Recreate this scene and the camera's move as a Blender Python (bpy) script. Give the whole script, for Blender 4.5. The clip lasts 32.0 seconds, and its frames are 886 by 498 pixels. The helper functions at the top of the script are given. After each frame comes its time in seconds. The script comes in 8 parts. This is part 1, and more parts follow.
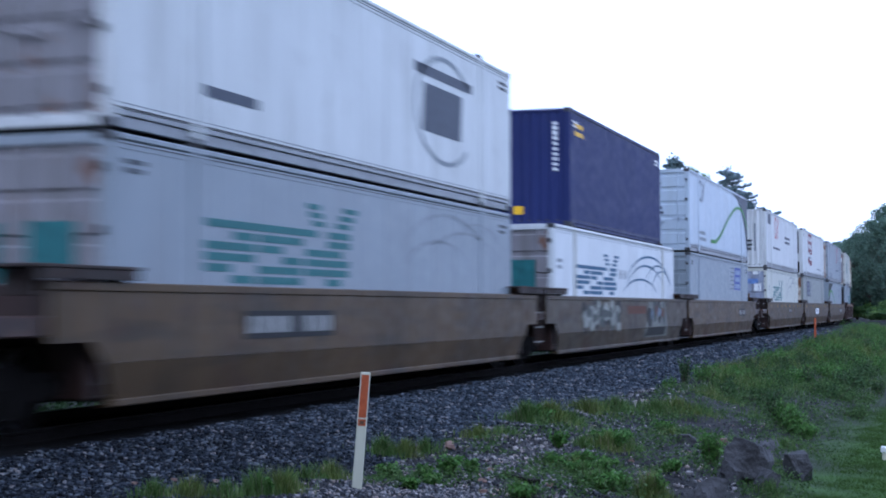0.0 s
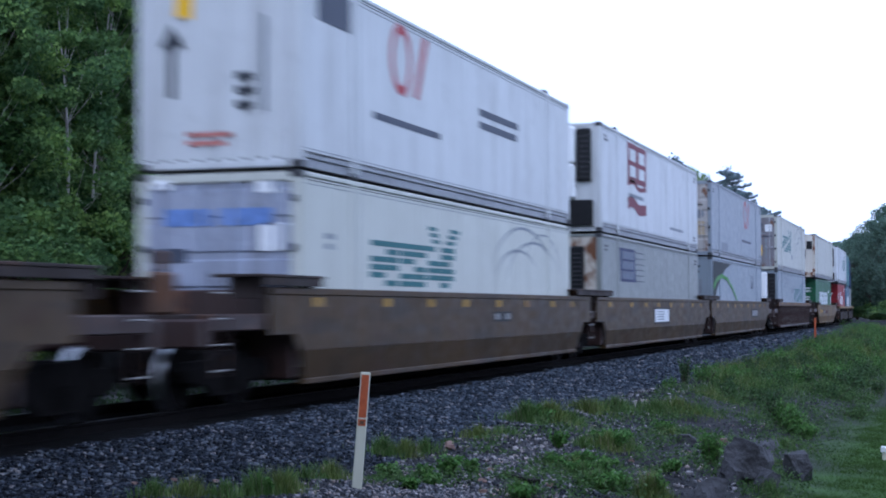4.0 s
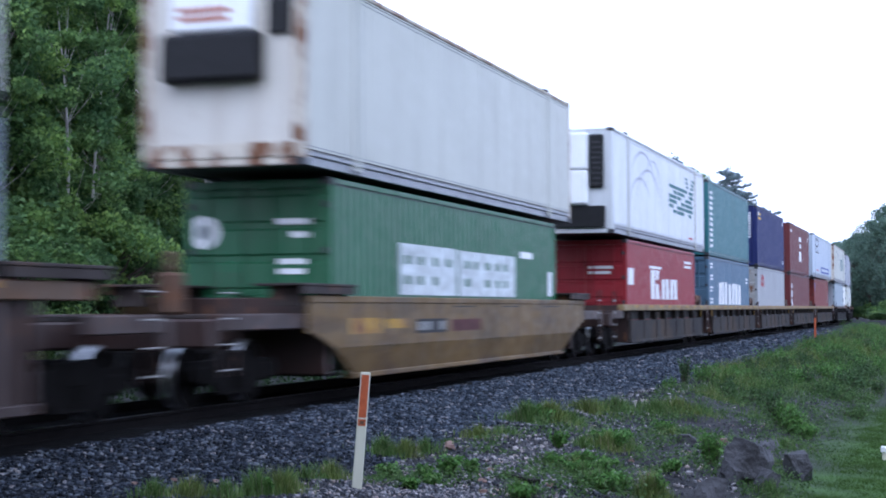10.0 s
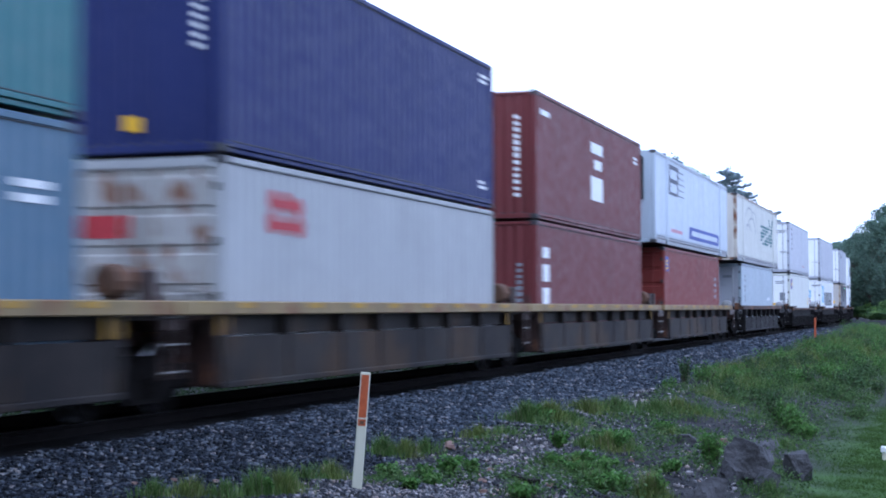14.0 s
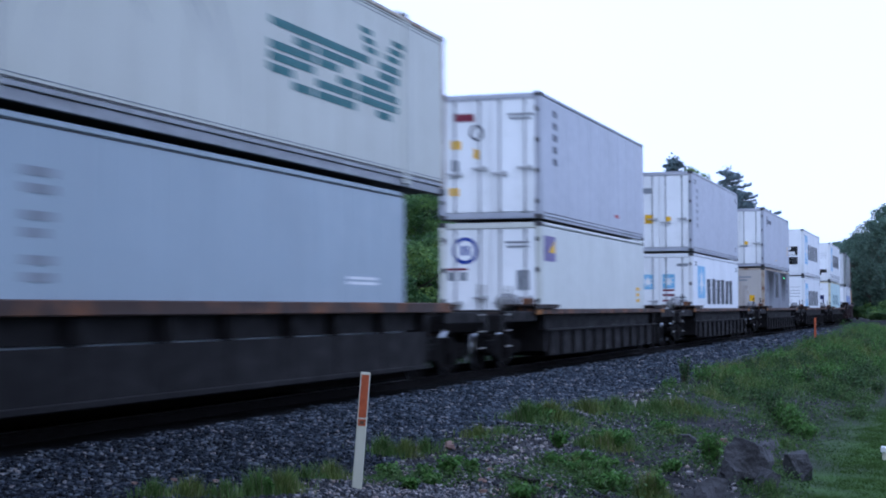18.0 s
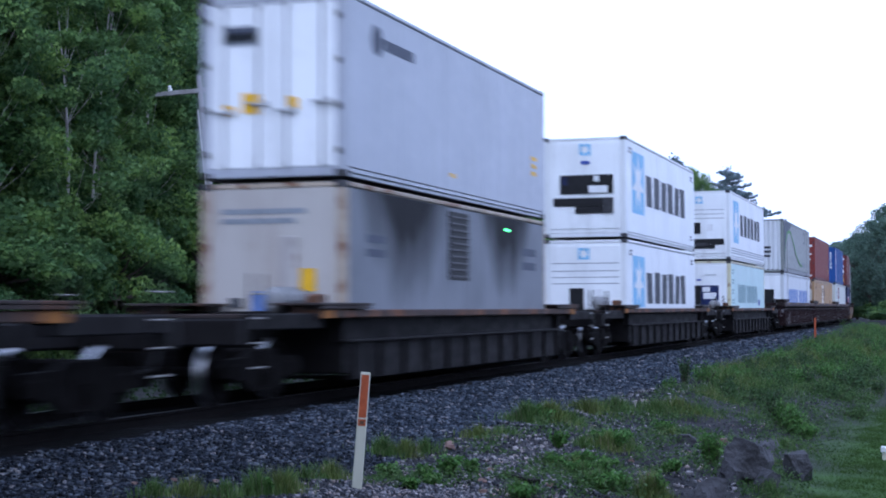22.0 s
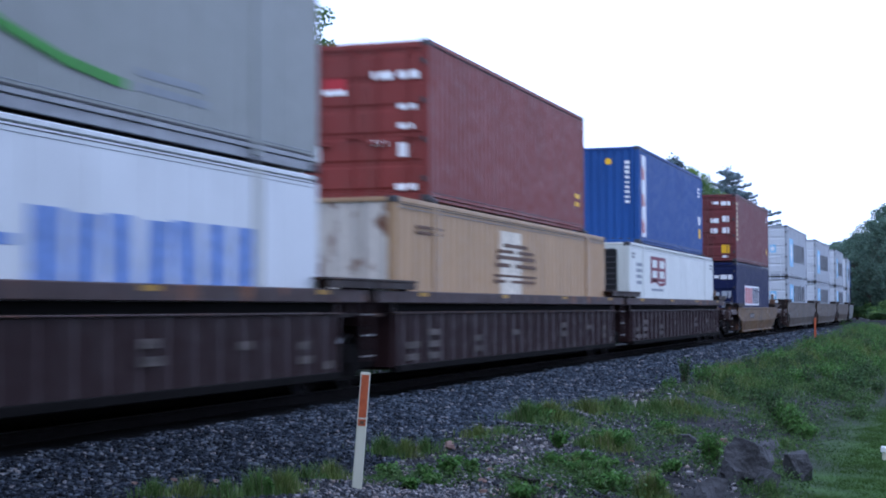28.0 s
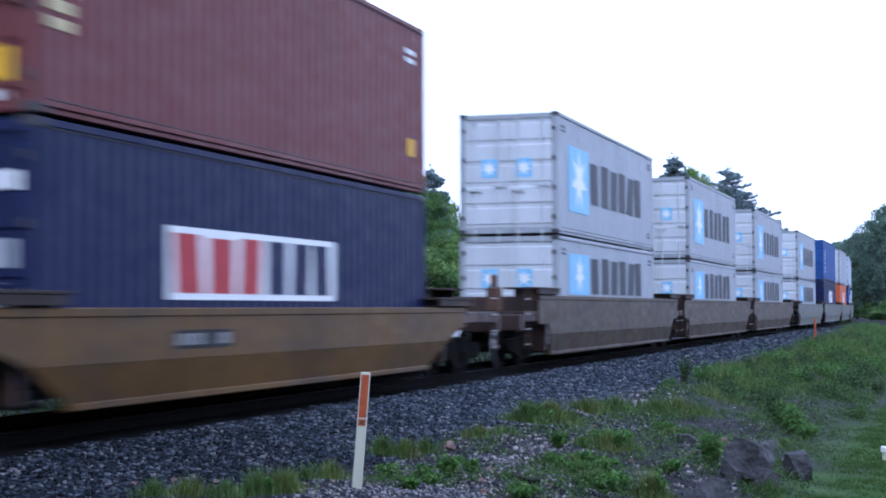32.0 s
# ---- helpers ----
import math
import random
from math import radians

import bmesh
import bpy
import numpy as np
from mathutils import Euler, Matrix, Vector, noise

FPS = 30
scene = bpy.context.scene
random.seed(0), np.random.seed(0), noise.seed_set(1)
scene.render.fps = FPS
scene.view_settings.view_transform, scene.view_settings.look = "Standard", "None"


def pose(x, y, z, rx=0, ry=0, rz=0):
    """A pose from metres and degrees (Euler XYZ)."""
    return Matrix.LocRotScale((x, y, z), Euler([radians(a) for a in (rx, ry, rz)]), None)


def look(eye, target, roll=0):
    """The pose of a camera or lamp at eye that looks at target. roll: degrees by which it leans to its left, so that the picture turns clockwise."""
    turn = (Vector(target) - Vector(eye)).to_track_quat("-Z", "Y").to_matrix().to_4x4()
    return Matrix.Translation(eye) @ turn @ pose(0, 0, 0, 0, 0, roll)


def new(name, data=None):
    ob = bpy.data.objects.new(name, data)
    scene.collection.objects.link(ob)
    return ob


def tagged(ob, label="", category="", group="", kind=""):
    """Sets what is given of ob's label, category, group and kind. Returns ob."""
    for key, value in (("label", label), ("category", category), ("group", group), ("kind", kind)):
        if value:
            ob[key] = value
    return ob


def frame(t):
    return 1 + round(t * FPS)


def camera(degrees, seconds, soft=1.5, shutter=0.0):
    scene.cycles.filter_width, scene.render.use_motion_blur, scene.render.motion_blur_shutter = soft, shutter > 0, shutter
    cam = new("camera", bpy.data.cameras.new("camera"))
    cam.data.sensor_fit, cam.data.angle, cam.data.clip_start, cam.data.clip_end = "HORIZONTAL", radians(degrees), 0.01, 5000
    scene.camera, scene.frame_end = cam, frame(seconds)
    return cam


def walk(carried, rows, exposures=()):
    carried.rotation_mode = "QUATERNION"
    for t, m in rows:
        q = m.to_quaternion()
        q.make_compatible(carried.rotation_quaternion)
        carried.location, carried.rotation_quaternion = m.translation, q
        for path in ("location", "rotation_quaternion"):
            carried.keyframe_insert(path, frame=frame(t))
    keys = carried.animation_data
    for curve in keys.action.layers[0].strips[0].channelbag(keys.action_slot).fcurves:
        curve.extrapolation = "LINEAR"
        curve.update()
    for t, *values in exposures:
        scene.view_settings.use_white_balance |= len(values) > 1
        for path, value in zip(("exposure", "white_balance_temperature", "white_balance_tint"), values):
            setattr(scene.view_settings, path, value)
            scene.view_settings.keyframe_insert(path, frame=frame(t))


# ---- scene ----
EYE = 1.25          # lens height over the rail tops
DC = 9.985          # from the lens to the middle of the track
BEND, RADIUS = 118.0, 900.0   # the track is straight as far as BEND, then bends away to the left
SECONDS = 32.0

cam = camera(31.92, SECONDS, soft=1.9, shutter=1.0)
AIM = (-math.sin(0.31739), math.cos(0.31739), 0.03883)
EYE_AT = (0.0, 0.0, EYE)
POSE = look(EYE_AT, Vector(EYE_AT) + Vector(AIM) * 10.0, -0.215)
EXPOSURES = [(0.0, -0.12, 5950, 8), (1.0, 0.05, 5850, 9), (2.0, -0.18, 5780, 9), (3.0, -0.24, 5900, 9), (6.0, -0.13, 6200, 10), (7.0, 0.08, 6250, 10), (8.0, 0.14, 6300, 10), (9.0, 0.25, 6300, 10), (10.0, 0.30, 6400, 10), (11.0, 0.28, 6400, 10), (12.0, 0.28, 6150, 9),
             (13.0, 0.27, 5900, 9), (14.0, 0.25, 6000, 9), (17.0, 0.24, 5800, 8), (18.0, -0.34, 5850, 10), (19.0, -0.47, 5800, 10), (20.0, -0.70, 6150, 12), (21.0, -0.42, 5930, 11), (22.0, -0.17, 5950, 12), (23.0, -0.12, 6000, 12), (24.0, -0.74, 6180, 12), (25.0, -0.47, 6270, 11),
             (28.0, -0.12, 5960, 10), (29.0, 0.20, 6010, 10), (30.0, 0.20, 5960, 10), (31.0, 0.12, 6010, 10), (SECONDS, 0.18, 6060, 11)]
walk(cam, [(0.0, POSE), (SECONDS, POSE)], exposures=EXPOSURES)

# ---- sky and sun: an overcast evening ----
world = bpy.data.worlds.new("sky")
scene.world = world
world.use_nodes = True
wt = world.node_tree
wt.nodes.clear()
sky = wt.nodes.new("ShaderNodeTexSky")
sky.sky_type = "NISHITA"
sky.sun_disc = False
sky.sun_elevation = radians(24)
sky.sun_rotation = radians(200)
sky.air_density, sky.dust_density, sky.ozone_density = 1.0, 2.0, 1.5
pale = wt.nodes.new("ShaderNodeHueSaturation")
pale.inputs["Saturation"].default_value = 0.35
wt.links.new(sky.outputs["Color"], pale.inputs["Color"])
cloud_at = wt.nodes.new("ShaderNodeTexCoord")
cloud_noise = wt.nodes.new("ShaderNodeTexNoise")
cloud_noise.inputs["Scale"].default_value = 1.6
cloud_noise.inputs["Detail"].default_value = 4.0
wt.links.new(cloud_at.outputs["Generated"], cloud_noise.inputs["Vector"])
cloud = wt.nodes.new("ShaderNodeValToRGB")
cloud.color_ramp.elements[0].position, cloud.color_ramp.elements[0].color = 0.3, (0.92, 0.95, 0.98, 1)
cloud.color_ramp.elements[1].position, cloud.color_ramp.elements[1].color = 0.75, (1.06, 1.05, 1.02, 1)
wt.links.new(cloud_noise.outputs["Fac"], cloud.inputs["Fac"])
# the dome is set brighter at the horizon, where the camera looks
rise = wt.nodes.new("ShaderNodeSeparateXYZ")
wt.links.new(cloud_at.outputs["Generated"], rise.inputs["Vector"])
dome = wt.nodes.new("ShaderNodeValToRGB")
dome.color_ramp.elements[0].position, dome.color_ramp.elements[0].color = 0.0, (15.6, 18.15, 26.8, 1)
dome.color_ramp.elements[1].position, dome.color_ramp.elements[1].color = 1.0, (13.6, 17.0, 26.0, 1)
wt.links.new(rise.outputs["Z"], dome.inputs["Fac"])
veil = wt.nodes.new("ShaderNodeMix")
veil.data_type, veil.blend_type = "RGBA", "MULTIPLY"
veil.inputs["Factor"].default_value = 1.0
wt.links.new(dome.outputs["Color"], veil.inputs["A"])
wt.links.new(cloud.outputs["Color"], veil.inputs["B"])
blend = wt.nodes.new("ShaderNodeMix")
blend.data_type = "RGBA"
blend.inputs["Factor"].default_value = 0.8
wt.links.new(pale.outputs["Color"], blend.inputs["A"])
wt.links.new(veil.outputs["Result"], blend.inputs["B"])
back = wt.nodes.new("ShaderNodeBackground")
back.inputs["Strength"].default_value = 0.1
wt.links.new(blend.outputs["Result"], back.inputs["Color"])
wout = wt.nodes.new("ShaderNodeOutputWorld")
wt.links.new(back.outputs["Background"], wout.inputs["Surface"])

sun_data = bpy.data.lights.new("sun", "SUN")
sun_data.energy, sun_data.angle, sun_data.color = 1.0, radians(50), (0.87, 0.93, 1.0)
sun = new("sun", sun_data)
sun.matrix_basis = look((0, 0, 0), (-0.34, 0.56, -0.74))


# ---- materials ----
MATS = {}


def nodes_of(name, rough, metal=0.0):
    m = bpy.data.materials.new(name)
    m.use_nodes = True
    nt = m.node_tree
    b = nt.nodes["Principled BSDF"]
    b.inputs["Roughness"].default_value = rough
    b.inputs["Metallic"].default_value = metal
    return m, nt, b


def noise_node(nt, scale, detail=4.0, stretch=(1, 1, 1), coord="Object"):
    tc = nt.nodes.new("ShaderNodeTexCoord")
    mp = nt.nodes.new("ShaderNodeMapping")
    mp.inputs["Scale"].default_value = stretch
    nt.links.new(tc.outputs[coord], mp.inputs["Vector"])
    n = nt.nodes.new("ShaderNodeTexNoise")
    n.inputs["Scale"].default_value, n.inputs["Detail"].default_value = scale, detail
    nt.links.new(mp.outputs["Vector"], n.inputs["Vector"])
    return n.outputs["Fac"]


def ramp_node(nt, fac, stops):
    r = nt.nodes.new("ShaderNodeValToRGB")
    els = r.color_ramp.elements
    while len(els) < len(stops):
        els.new(0.5)
    for e, (p, c) in zip(els, stops):
        e.position = p
        e.color = (*c, 1) if len(c) == 3 else c
    nt.links.new(fac, r.inputs["Fac"])
    return r.outputs["Color"]


def mix_node(nt, fac, a, b, how="MIX"):
    x = nt.nodes.new("ShaderNodeMix")
    x.data_type, x.blend_type = "RGBA", how
    for sock, v in ((x.inputs["Factor"], fac), (x.inputs["A"], a), (x.inputs["B"], b)):
        if isinstance(v, bpy.types.NodeSocket):
            nt.links.new(v, sock)
        elif isinstance(v, (int, float)):
            sock.default_value = v
        else:
            sock.default_value = (*v, 1)
    return x.outputs["Result"]


def bump_node(nt, b, height, strength, dist):
    k = nt.nodes.new("ShaderNodeBump")
    k.inputs["Strength"].default_value, k.inputs["Distance"].default_value = strength, dist
    nt.links.new(height, k.inputs["Height"])
    nt.links.new(k.outputs["Normal"], b.inputs["Normal"])


def painted(name, rgb, rough=0.45, dirt=0.35, rust=0.0, grime=(0.07, 0.06, 0.05), metal=0.0, shine=0.35):
    """Weathered paint: broad fading, dirt run down in streaks, specks of rust."""
    if name in MATS:
        return MATS[name]
    m, nt, b = nodes_of(name, rough, metal)
    b.inputs["Specular IOR Level"].default_value = shine
    fade = ramp_node(nt, noise_node(nt, 0.5, 5), [(0.3, [c * 0.92 for c in rgb]), (0.7, [min(1, c * 1.05) for c in rgb])])
    runs = ramp_node(nt, noise_node(nt, 1.0, 6, (3.2, 3.2, 0.35)), [(0.46, (0, 0, 0)), (0.78, (dirt, dirt, dirt))])
    col = mix_node(nt, runs, fade, grime)
    spots = ramp_node(nt, noise_node(nt, 2.3, 8), [(0.57, (0, 0, 0)), (0.74, (dirt * 0.45,) * 3)])
    col = mix_node(nt, spots, col, grime)
    if rust:
        patches = ramp_node(nt, noise_node(nt, 3.1, 9, (1, 1, 0.6)), [(0.60 - rust * 0.2, (0, 0, 0)), (0.70 - rust * 0.15, (1, 1, 1))])
        col = mix_node(nt, patches, col, (0.16, 0.065, 0.03))
    nt.links.new(col, b.inputs["Base Color"])
    nt.links.new(ramp_node(nt, noise_node(nt, 4.0, 5), [(0.3, (rough * 0.8,) * 3), (0.75, (min(1, rough * 1.35),) * 3)]), b.inputs["Roughness"])
    bump_node(nt, b, noise_node(nt, 14.0, 4), 0.15, 0.01)
    MATS[name] = m
    return m


def plain(name, rgb, rough=0.6, metal=0.0, vary=0.25, scale=6.0, bump=0.1, glow=0.0, shine=0.2, relief=0.01):
    if name in MATS:
        return MATS[name]
    m, nt, b = nodes_of(name, rough, metal)
    b.inputs["Specular IOR Level"].default_value = shine
    nt.links.new(ramp_node(nt, noise_node(nt, scale, 6), [(0.3, [c * (1 - vary) for c in rgb]), (0.7, [min(1, c * (1 + vary)) for c in rgb])]), b.inputs["Base Color"])
    bump_node(nt, b, noise_node(nt, scale * 5, 3), bump, relief)
    if glow:
        b.inputs["Emission Color"].default_value = (*rgb, 1)
        b.inputs["Emission Strength"].default_value = glow
    MATS[name] = m
    return m


def islands(name, stops, rough=0.85, bump=0.4, scale=30.0, translucent=0.0, shine=0.3, bough_shading=0.0):
    """Colours that differ from piece to piece of one joined mesh."""
    if name in MATS:
        return MATS[name]
    m, nt, b = nodes_of(name, rough)
    b.inputs["Specular IOR Level"].default_value = shine
    geo = nt.nodes.new("ShaderNodeNewGeometry")
    col = ramp_node(nt, geo.outputs["Random Per Island"], stops)
    col = mix_node(nt, 0.5, col, ramp_node(nt, noise_node(nt, scale, 4), [(0.3, (0.35,) * 3), (0.7, (1, 1, 1))]), "MULTIPLY")
    # shade and light of whole boughs put into the leaf colour
    if bough_shading:
        col = mix_node(nt, bough_shading, col, ramp_node(nt, noise_node(nt, 0.55, 3), [(0.36, (0.30, 0.42, 0.46)), (0.5, (0.8, 0.85, 0.8)), (0.64, (1.35, 1.25, 0.85))]), "MULTIPLY")
    nt.links.new(col, b.inputs["Base Color"])
    if bump:
        bump_node(nt, b, noise_node(nt, scale * 2, 3), bump, 0.02)
    if translucent:
        tr = nt.nodes.new("ShaderNodeBsdfTranslucent")
        nt.links.new(col, tr.inputs["Color"])
        mx = nt.nodes.new("ShaderNodeMixShader")
        mx.inputs["Fac"].default_value = translucent
        nt.links.new(b.outputs["BSDF"], mx.inputs[1])
        nt.links.new(tr.outputs["BSDF"], mx.inputs[2])
        nt.links.new(mx.outputs["Shader"], nt.nodes["Material Output"].inputs["Surface"])
    MATS[name] = m
    return m


# ---- mesh tools: a solid is a pair of lists, corners and faces ----
def solid():
    return ([], [])


def add(M, V, F):
    o = len(M[0])
    M[0].extend(V)
    M[1].extend([tuple(i + o for i in f) for f in F])
    return M


def cbox(M, x0, x1, y0, y1, z0, z1, ch=0.012):
    """A box with chamfered edges."""
    ch = min(ch, (x1 - x0) * 0.3, (y1 - y0) * 0.3, (z1 - z0) * 0.3)
    V, idx = [], {}
    for sx in (0, 1):
        for sy in (0, 1):
            for sz in (0, 1):
                X, Y, Z = (x0, x1)[sx], (y0, y1)[sy], (z0, z1)[sz]
                dx, dy, dz = (ch, -ch)[sx], (ch, -ch)[sy], (ch, -ch)[sz]
                for a, v in enumerate(((X, Y + dy, Z + dz), (X + dx, Y, Z + dz), (X + dx, Y + dy, Z))):
                    idx[(sx, sy, sz, a)] = len(V)
                    V.append(v)
    F = []
    for s in (0, 1):
        q = [idx[(s, a, b, 0)] for a, b in ((0, 0), (1, 0), (1, 1), (0, 1))]
        F.append(q if s else q[::-1])
        q = [idx[(a, s, b, 1)] for a, b in ((0, 0), (0, 1), (1, 1), (1, 0))]
        F.append(q if s else q[::-1])
        q = [idx[(a, b, s, 2)] for a, b in ((0, 0), (1, 0), (1, 1), (0, 1))]
        F.append(q if s else q[::-1])
    for a in (0, 1):
        for b in (0, 1):
            F.append([idx[(a, b, 0, 0)], idx[(a, b, 0, 1)], idx[(a, b, 1, 1)], idx[(a, b, 1, 0)]])
            F.append([idx[(a, 0, b, 0)], idx[(a, 0, b, 2)], idx[(a, 1, b, 2)], idx[(a, 1, b, 0)]])
            F.append([idx[(0, a, b, 1)], idx[(0, a, b, 2)], idx[(1, a, b, 2)], idx[(1, a, b, 1)]])
            for c in (0, 1):
                F.append([idx[(a, b, c, 0)], idx[(a, b, c, 1)], idx[(a, b, c, 2)]])
    return add(M, V, F)


def prism(M, poly, x0, x1, lean=0.0):
    """A polygon of (y, z) drawn out from x0 to x1; lean moves x by lean for each metre of z."""
    n = len(poly)
    V = [(x0 + lean * z, y, z) for y, z in poly] + [(x1 + lean * z, y, z) for y, z in poly]
    F = [tuple(range(n))[::-1], tuple(range(n, 2 * n))] + [(i, (i + 1) % n, n + (i + 1) % n, n + i) for i in range(n)]
    return add(M, V, F)


def tube(M, a, b, r0, r1=None, n=8, caps=True):
    r1 = r0 if r1 is None else r1
    a, b = Vector(a), Vector(b)
    d = (b - a).normalized()
    u = d.orthogonal().normalized()
    w = d.cross(u)
    V = []
    for p, r in ((a, r0), (b, r1)):
        for i in range(n):
            t = 2 * math.pi * i / n
            V.append(tuple(p + (u * math.cos(t) + w * math.sin(t)) * r))
    F = [(i, (i + 1) % n, n + (i + 1) % n, n + i) for i in range(n)]
    if caps:
        F += [tuple(range(n))[::-1], tuple(range(n, 2 * n))]
    return add(M, V, F)


def lathe(M, prof, n=20):
    """A profile of (x, r) turned about the x axis."""
    V, F, k = [], [], len(prof)
    for i in range(n):
        t = 2 * math.pi * i / n
        V += [(x, r * math.cos(t), r * math.sin(t)) for x, r in prof]
    for i in range(n):
        j = (i + 1) % n
        F += [(i * k + q, i * k + q + 1, j * k + q + 1, j * k + q) for q in range(k - 1)]
    return add(M, V, F)


def mesh_of(M, name, mat):
    me = bpy.data.meshes.new(name)
    me.from_pydata(M[0], [], M[1])
    me.materials.append(mat)
    me.update()
    return me


def fix(me):
    bm = bmesh.new()
    bm.from_mesh(me)
    bmesh.ops.recalc_face_normals(bm, faces=bm.faces)
    bm.to_mesh(me)
    bm.free()
    return me


def part(name, M, mat, parent, label="", at=None, turn=None):
    """One mesh under a thing or under a part. M: a solid, or a mesh that alike parts share."""
    me = M if isinstance(M, bpy.types.Mesh) else fix(mesh_of(M, name, mat))
    ob = new(name, me)
    ob.parent = parent
    if at:
        ob.location = at
    if turn:
        ob.rotation_euler = turn
    if label:
        tagged(ob, label)
    return ob


def thing(name, label, category, group="", kind=""):
    ob = new(name)
    ob.empty_display_size = 0.3
    return tagged(ob, label, category, group, kind)


# ---- the track's line and the train's travel along it ----
def rail_point(s, lat=0.0):
    q = s - BEND
    a = q / RADIUS if q > 0 else 0.0
    x = -DC - RADIUS * (1 - math.cos(a))
    y = s if q <= 0 else BEND + RADIUS * math.sin(a)
    return x + lat * math.cos(a), y + lat * math.sin(a), a


def rail_pose(s, z):
    x, y, a = rail_point(s)
    return pose(x, y, z, 0, 0, math.degrees(a))


def travel(t):
    u = (t - 16.0) / 16.0
    return 16.0 * (14.0633 * u - 0.3567 * u * u - 0.1106 * u ** 3) + 0.03 * max(0.0, t - 27.0) ** 2


RIDING = []      # (thing, place in the train, height)
ROLLING = []     # (wheelset, place in the train, its own place on the truck)
# ---- containers ----
STEEL = plain("dark_fitting_steel", (0.05, 0.05, 0.055), 0.5, 0.4)
GALV = plain("dull_zinc_rod", (0.35, 0.36, 0.38), 0.45, 0.5)
BLACK = plain("black_plastic", (0.010, 0.010, 0.012), 0.6, shine=0.25)
RUBBER = plain("black_rubber", (0.015, 0.015, 0.016), 0.8)
WHITE = plain("white_decal", (0.72, 0.73, 0.75), 0.5, vary=0.08)
YELLOW = plain("yellow_decal", (0.75, 0.42, 0.02), 0.5, vary=0.1)
INK = plain("dark_ink", (0.035, 0.04, 0.05), 0.55, vary=0.15)
GREYINK = plain("faded_grey_ink", (0.22, 0.24, 0.27), 0.6, vary=0.15)
TEALINK = plain("dark_teal_ink", (0.025, 0.13, 0.14), 0.55, vary=0.2)
BLUEINK = plain("royal_blue_ink", (0.02, 0.05, 0.28), 0.5, vary=0.15)
MIDBLUE = plain("mid_blue_ink", (0.13, 0.2185, 0.475), 0.5, vary=0.3)
SKYBLUE = plain("sky_blue_ink", (0.20, 0.46, 0.68), 0.5, vary=0.1)
REDINK = plain("red_ink", (0.3744, 0.03, 0.04), 0.5, vary=0.15)
MAROON = plain("maroon_ink", (0.17, 0.025, 0.045), 0.55, vary=0.15)
GREENINK = plain("leaf_green_ink", (0.045, 0.2244, 0.036), 0.5, vary=0.12)
BROWNINK = plain("brown_ink", (0.10, 0.05, 0.03), 0.6, vary=0.3)
RAILGREY = plain("dull_aluminium_rail", (0.25, 0.26, 0.28), 0.45, 0.3, vary=0.3)
CAST = fix(mesh_of(cbox(solid(), -0.09, 0.09, -0.09, 0.09, -0.06, 0.06, 0.015), "corner_casting", STEEL))
HINGE = fix(mesh_of(cbox(solid(), -0.05, 0.03, -0.035, 0.02, -0.05, 0.05, 0.01), "hinge", STEEL))
ROD = fix(mesh_of(tube(tube(tube(solid(), (0, 0, 0.1), (0, 0, 2.62), 0.019), (0, 0, 0.06), (0, 0, 0.16), 0.035), (0, 0, 2.56), (0, 0, 2.66), 0.035), "lock_rod", GALV))
LEVER = fix(mesh_of(cbox(cbox(solid(), -0.02, 0.30, -0.02, 0.02, -0.02, 0.02, 0.006), 0.24, 0.32, -0.03, 0.03, -0.05, 0.05, 0.008), "door_lever", GALV))
PAINTED_RODS = {}
POSTSTAIN = painted("yellowed_post_paint", (0.42, 0.42, 0.39), 0.5, 0.3, 0.0, (0.22, 0.17, 0.10))


def painted_rods(mat):
    """A lock rod and a lever brushed over with the paint of their door."""
    if mat.name not in PAINTED_RODS:
        pair_of = (ROD.copy(), LEVER.copy())
        for me in pair_of:
            me.materials[0] = mat
        PAINTED_RODS[mat.name] = pair_of
    return PAINTED_RODS[mat.name]


def wave(L, z0, z1, x, depth, pitch=0.278, along="y"):
    """A corrugated sheet from -L/2 to L/2 whose outer crests lie at x; along 'x' turns it into an end wall at y = -x."""
    n = max(1, round(L / pitch))
    p = L / n
    pts = []
    for i in range(n):
        a = -L / 2 + i * p
        pts += [(a + p * 0.06, x - depth), (a + p * 0.31, x - depth), (a + p * 0.56, x), (a + p * 0.81, x)]
    pts = [(-L / 2, x - depth)] + pts + [(L / 2, x - depth)]
    if along == "x":
        V = [(u, -o, z) for z in (z0, z1) for u, o in pts]
    else:
        V = [(o, u, z) for z in (z0, z1) for u, o in pts]
    k = len(pts)
    return add(solid(), V, [(i, i + 1, k + i + 1, k + i) for i in range(k - 1)])


def sheet_wall(L, z0, z1, x, panel=1.2, seam=0.008):
    """A smooth wall of sheets with narrow sunk seams, in one piece."""
    n = max(1, round(L / panel))
    p = L / n
    pts = [(-L / 2, x)]
    for i in range(1, n):
        a = -L / 2 + i * p
        pts += [(a - seam, x), (a - seam * 0.4, x - 0.008), (a + seam * 0.4, x - 0.008), (a + seam, x)]
    pts.append((L / 2, x))
    k = len(pts)
    return add(solid(), [(o, u, z) for z in (z0, z1) for u, o in pts], [(i, i + 1, k + i + 1, k + i) for i in range(k - 1)])


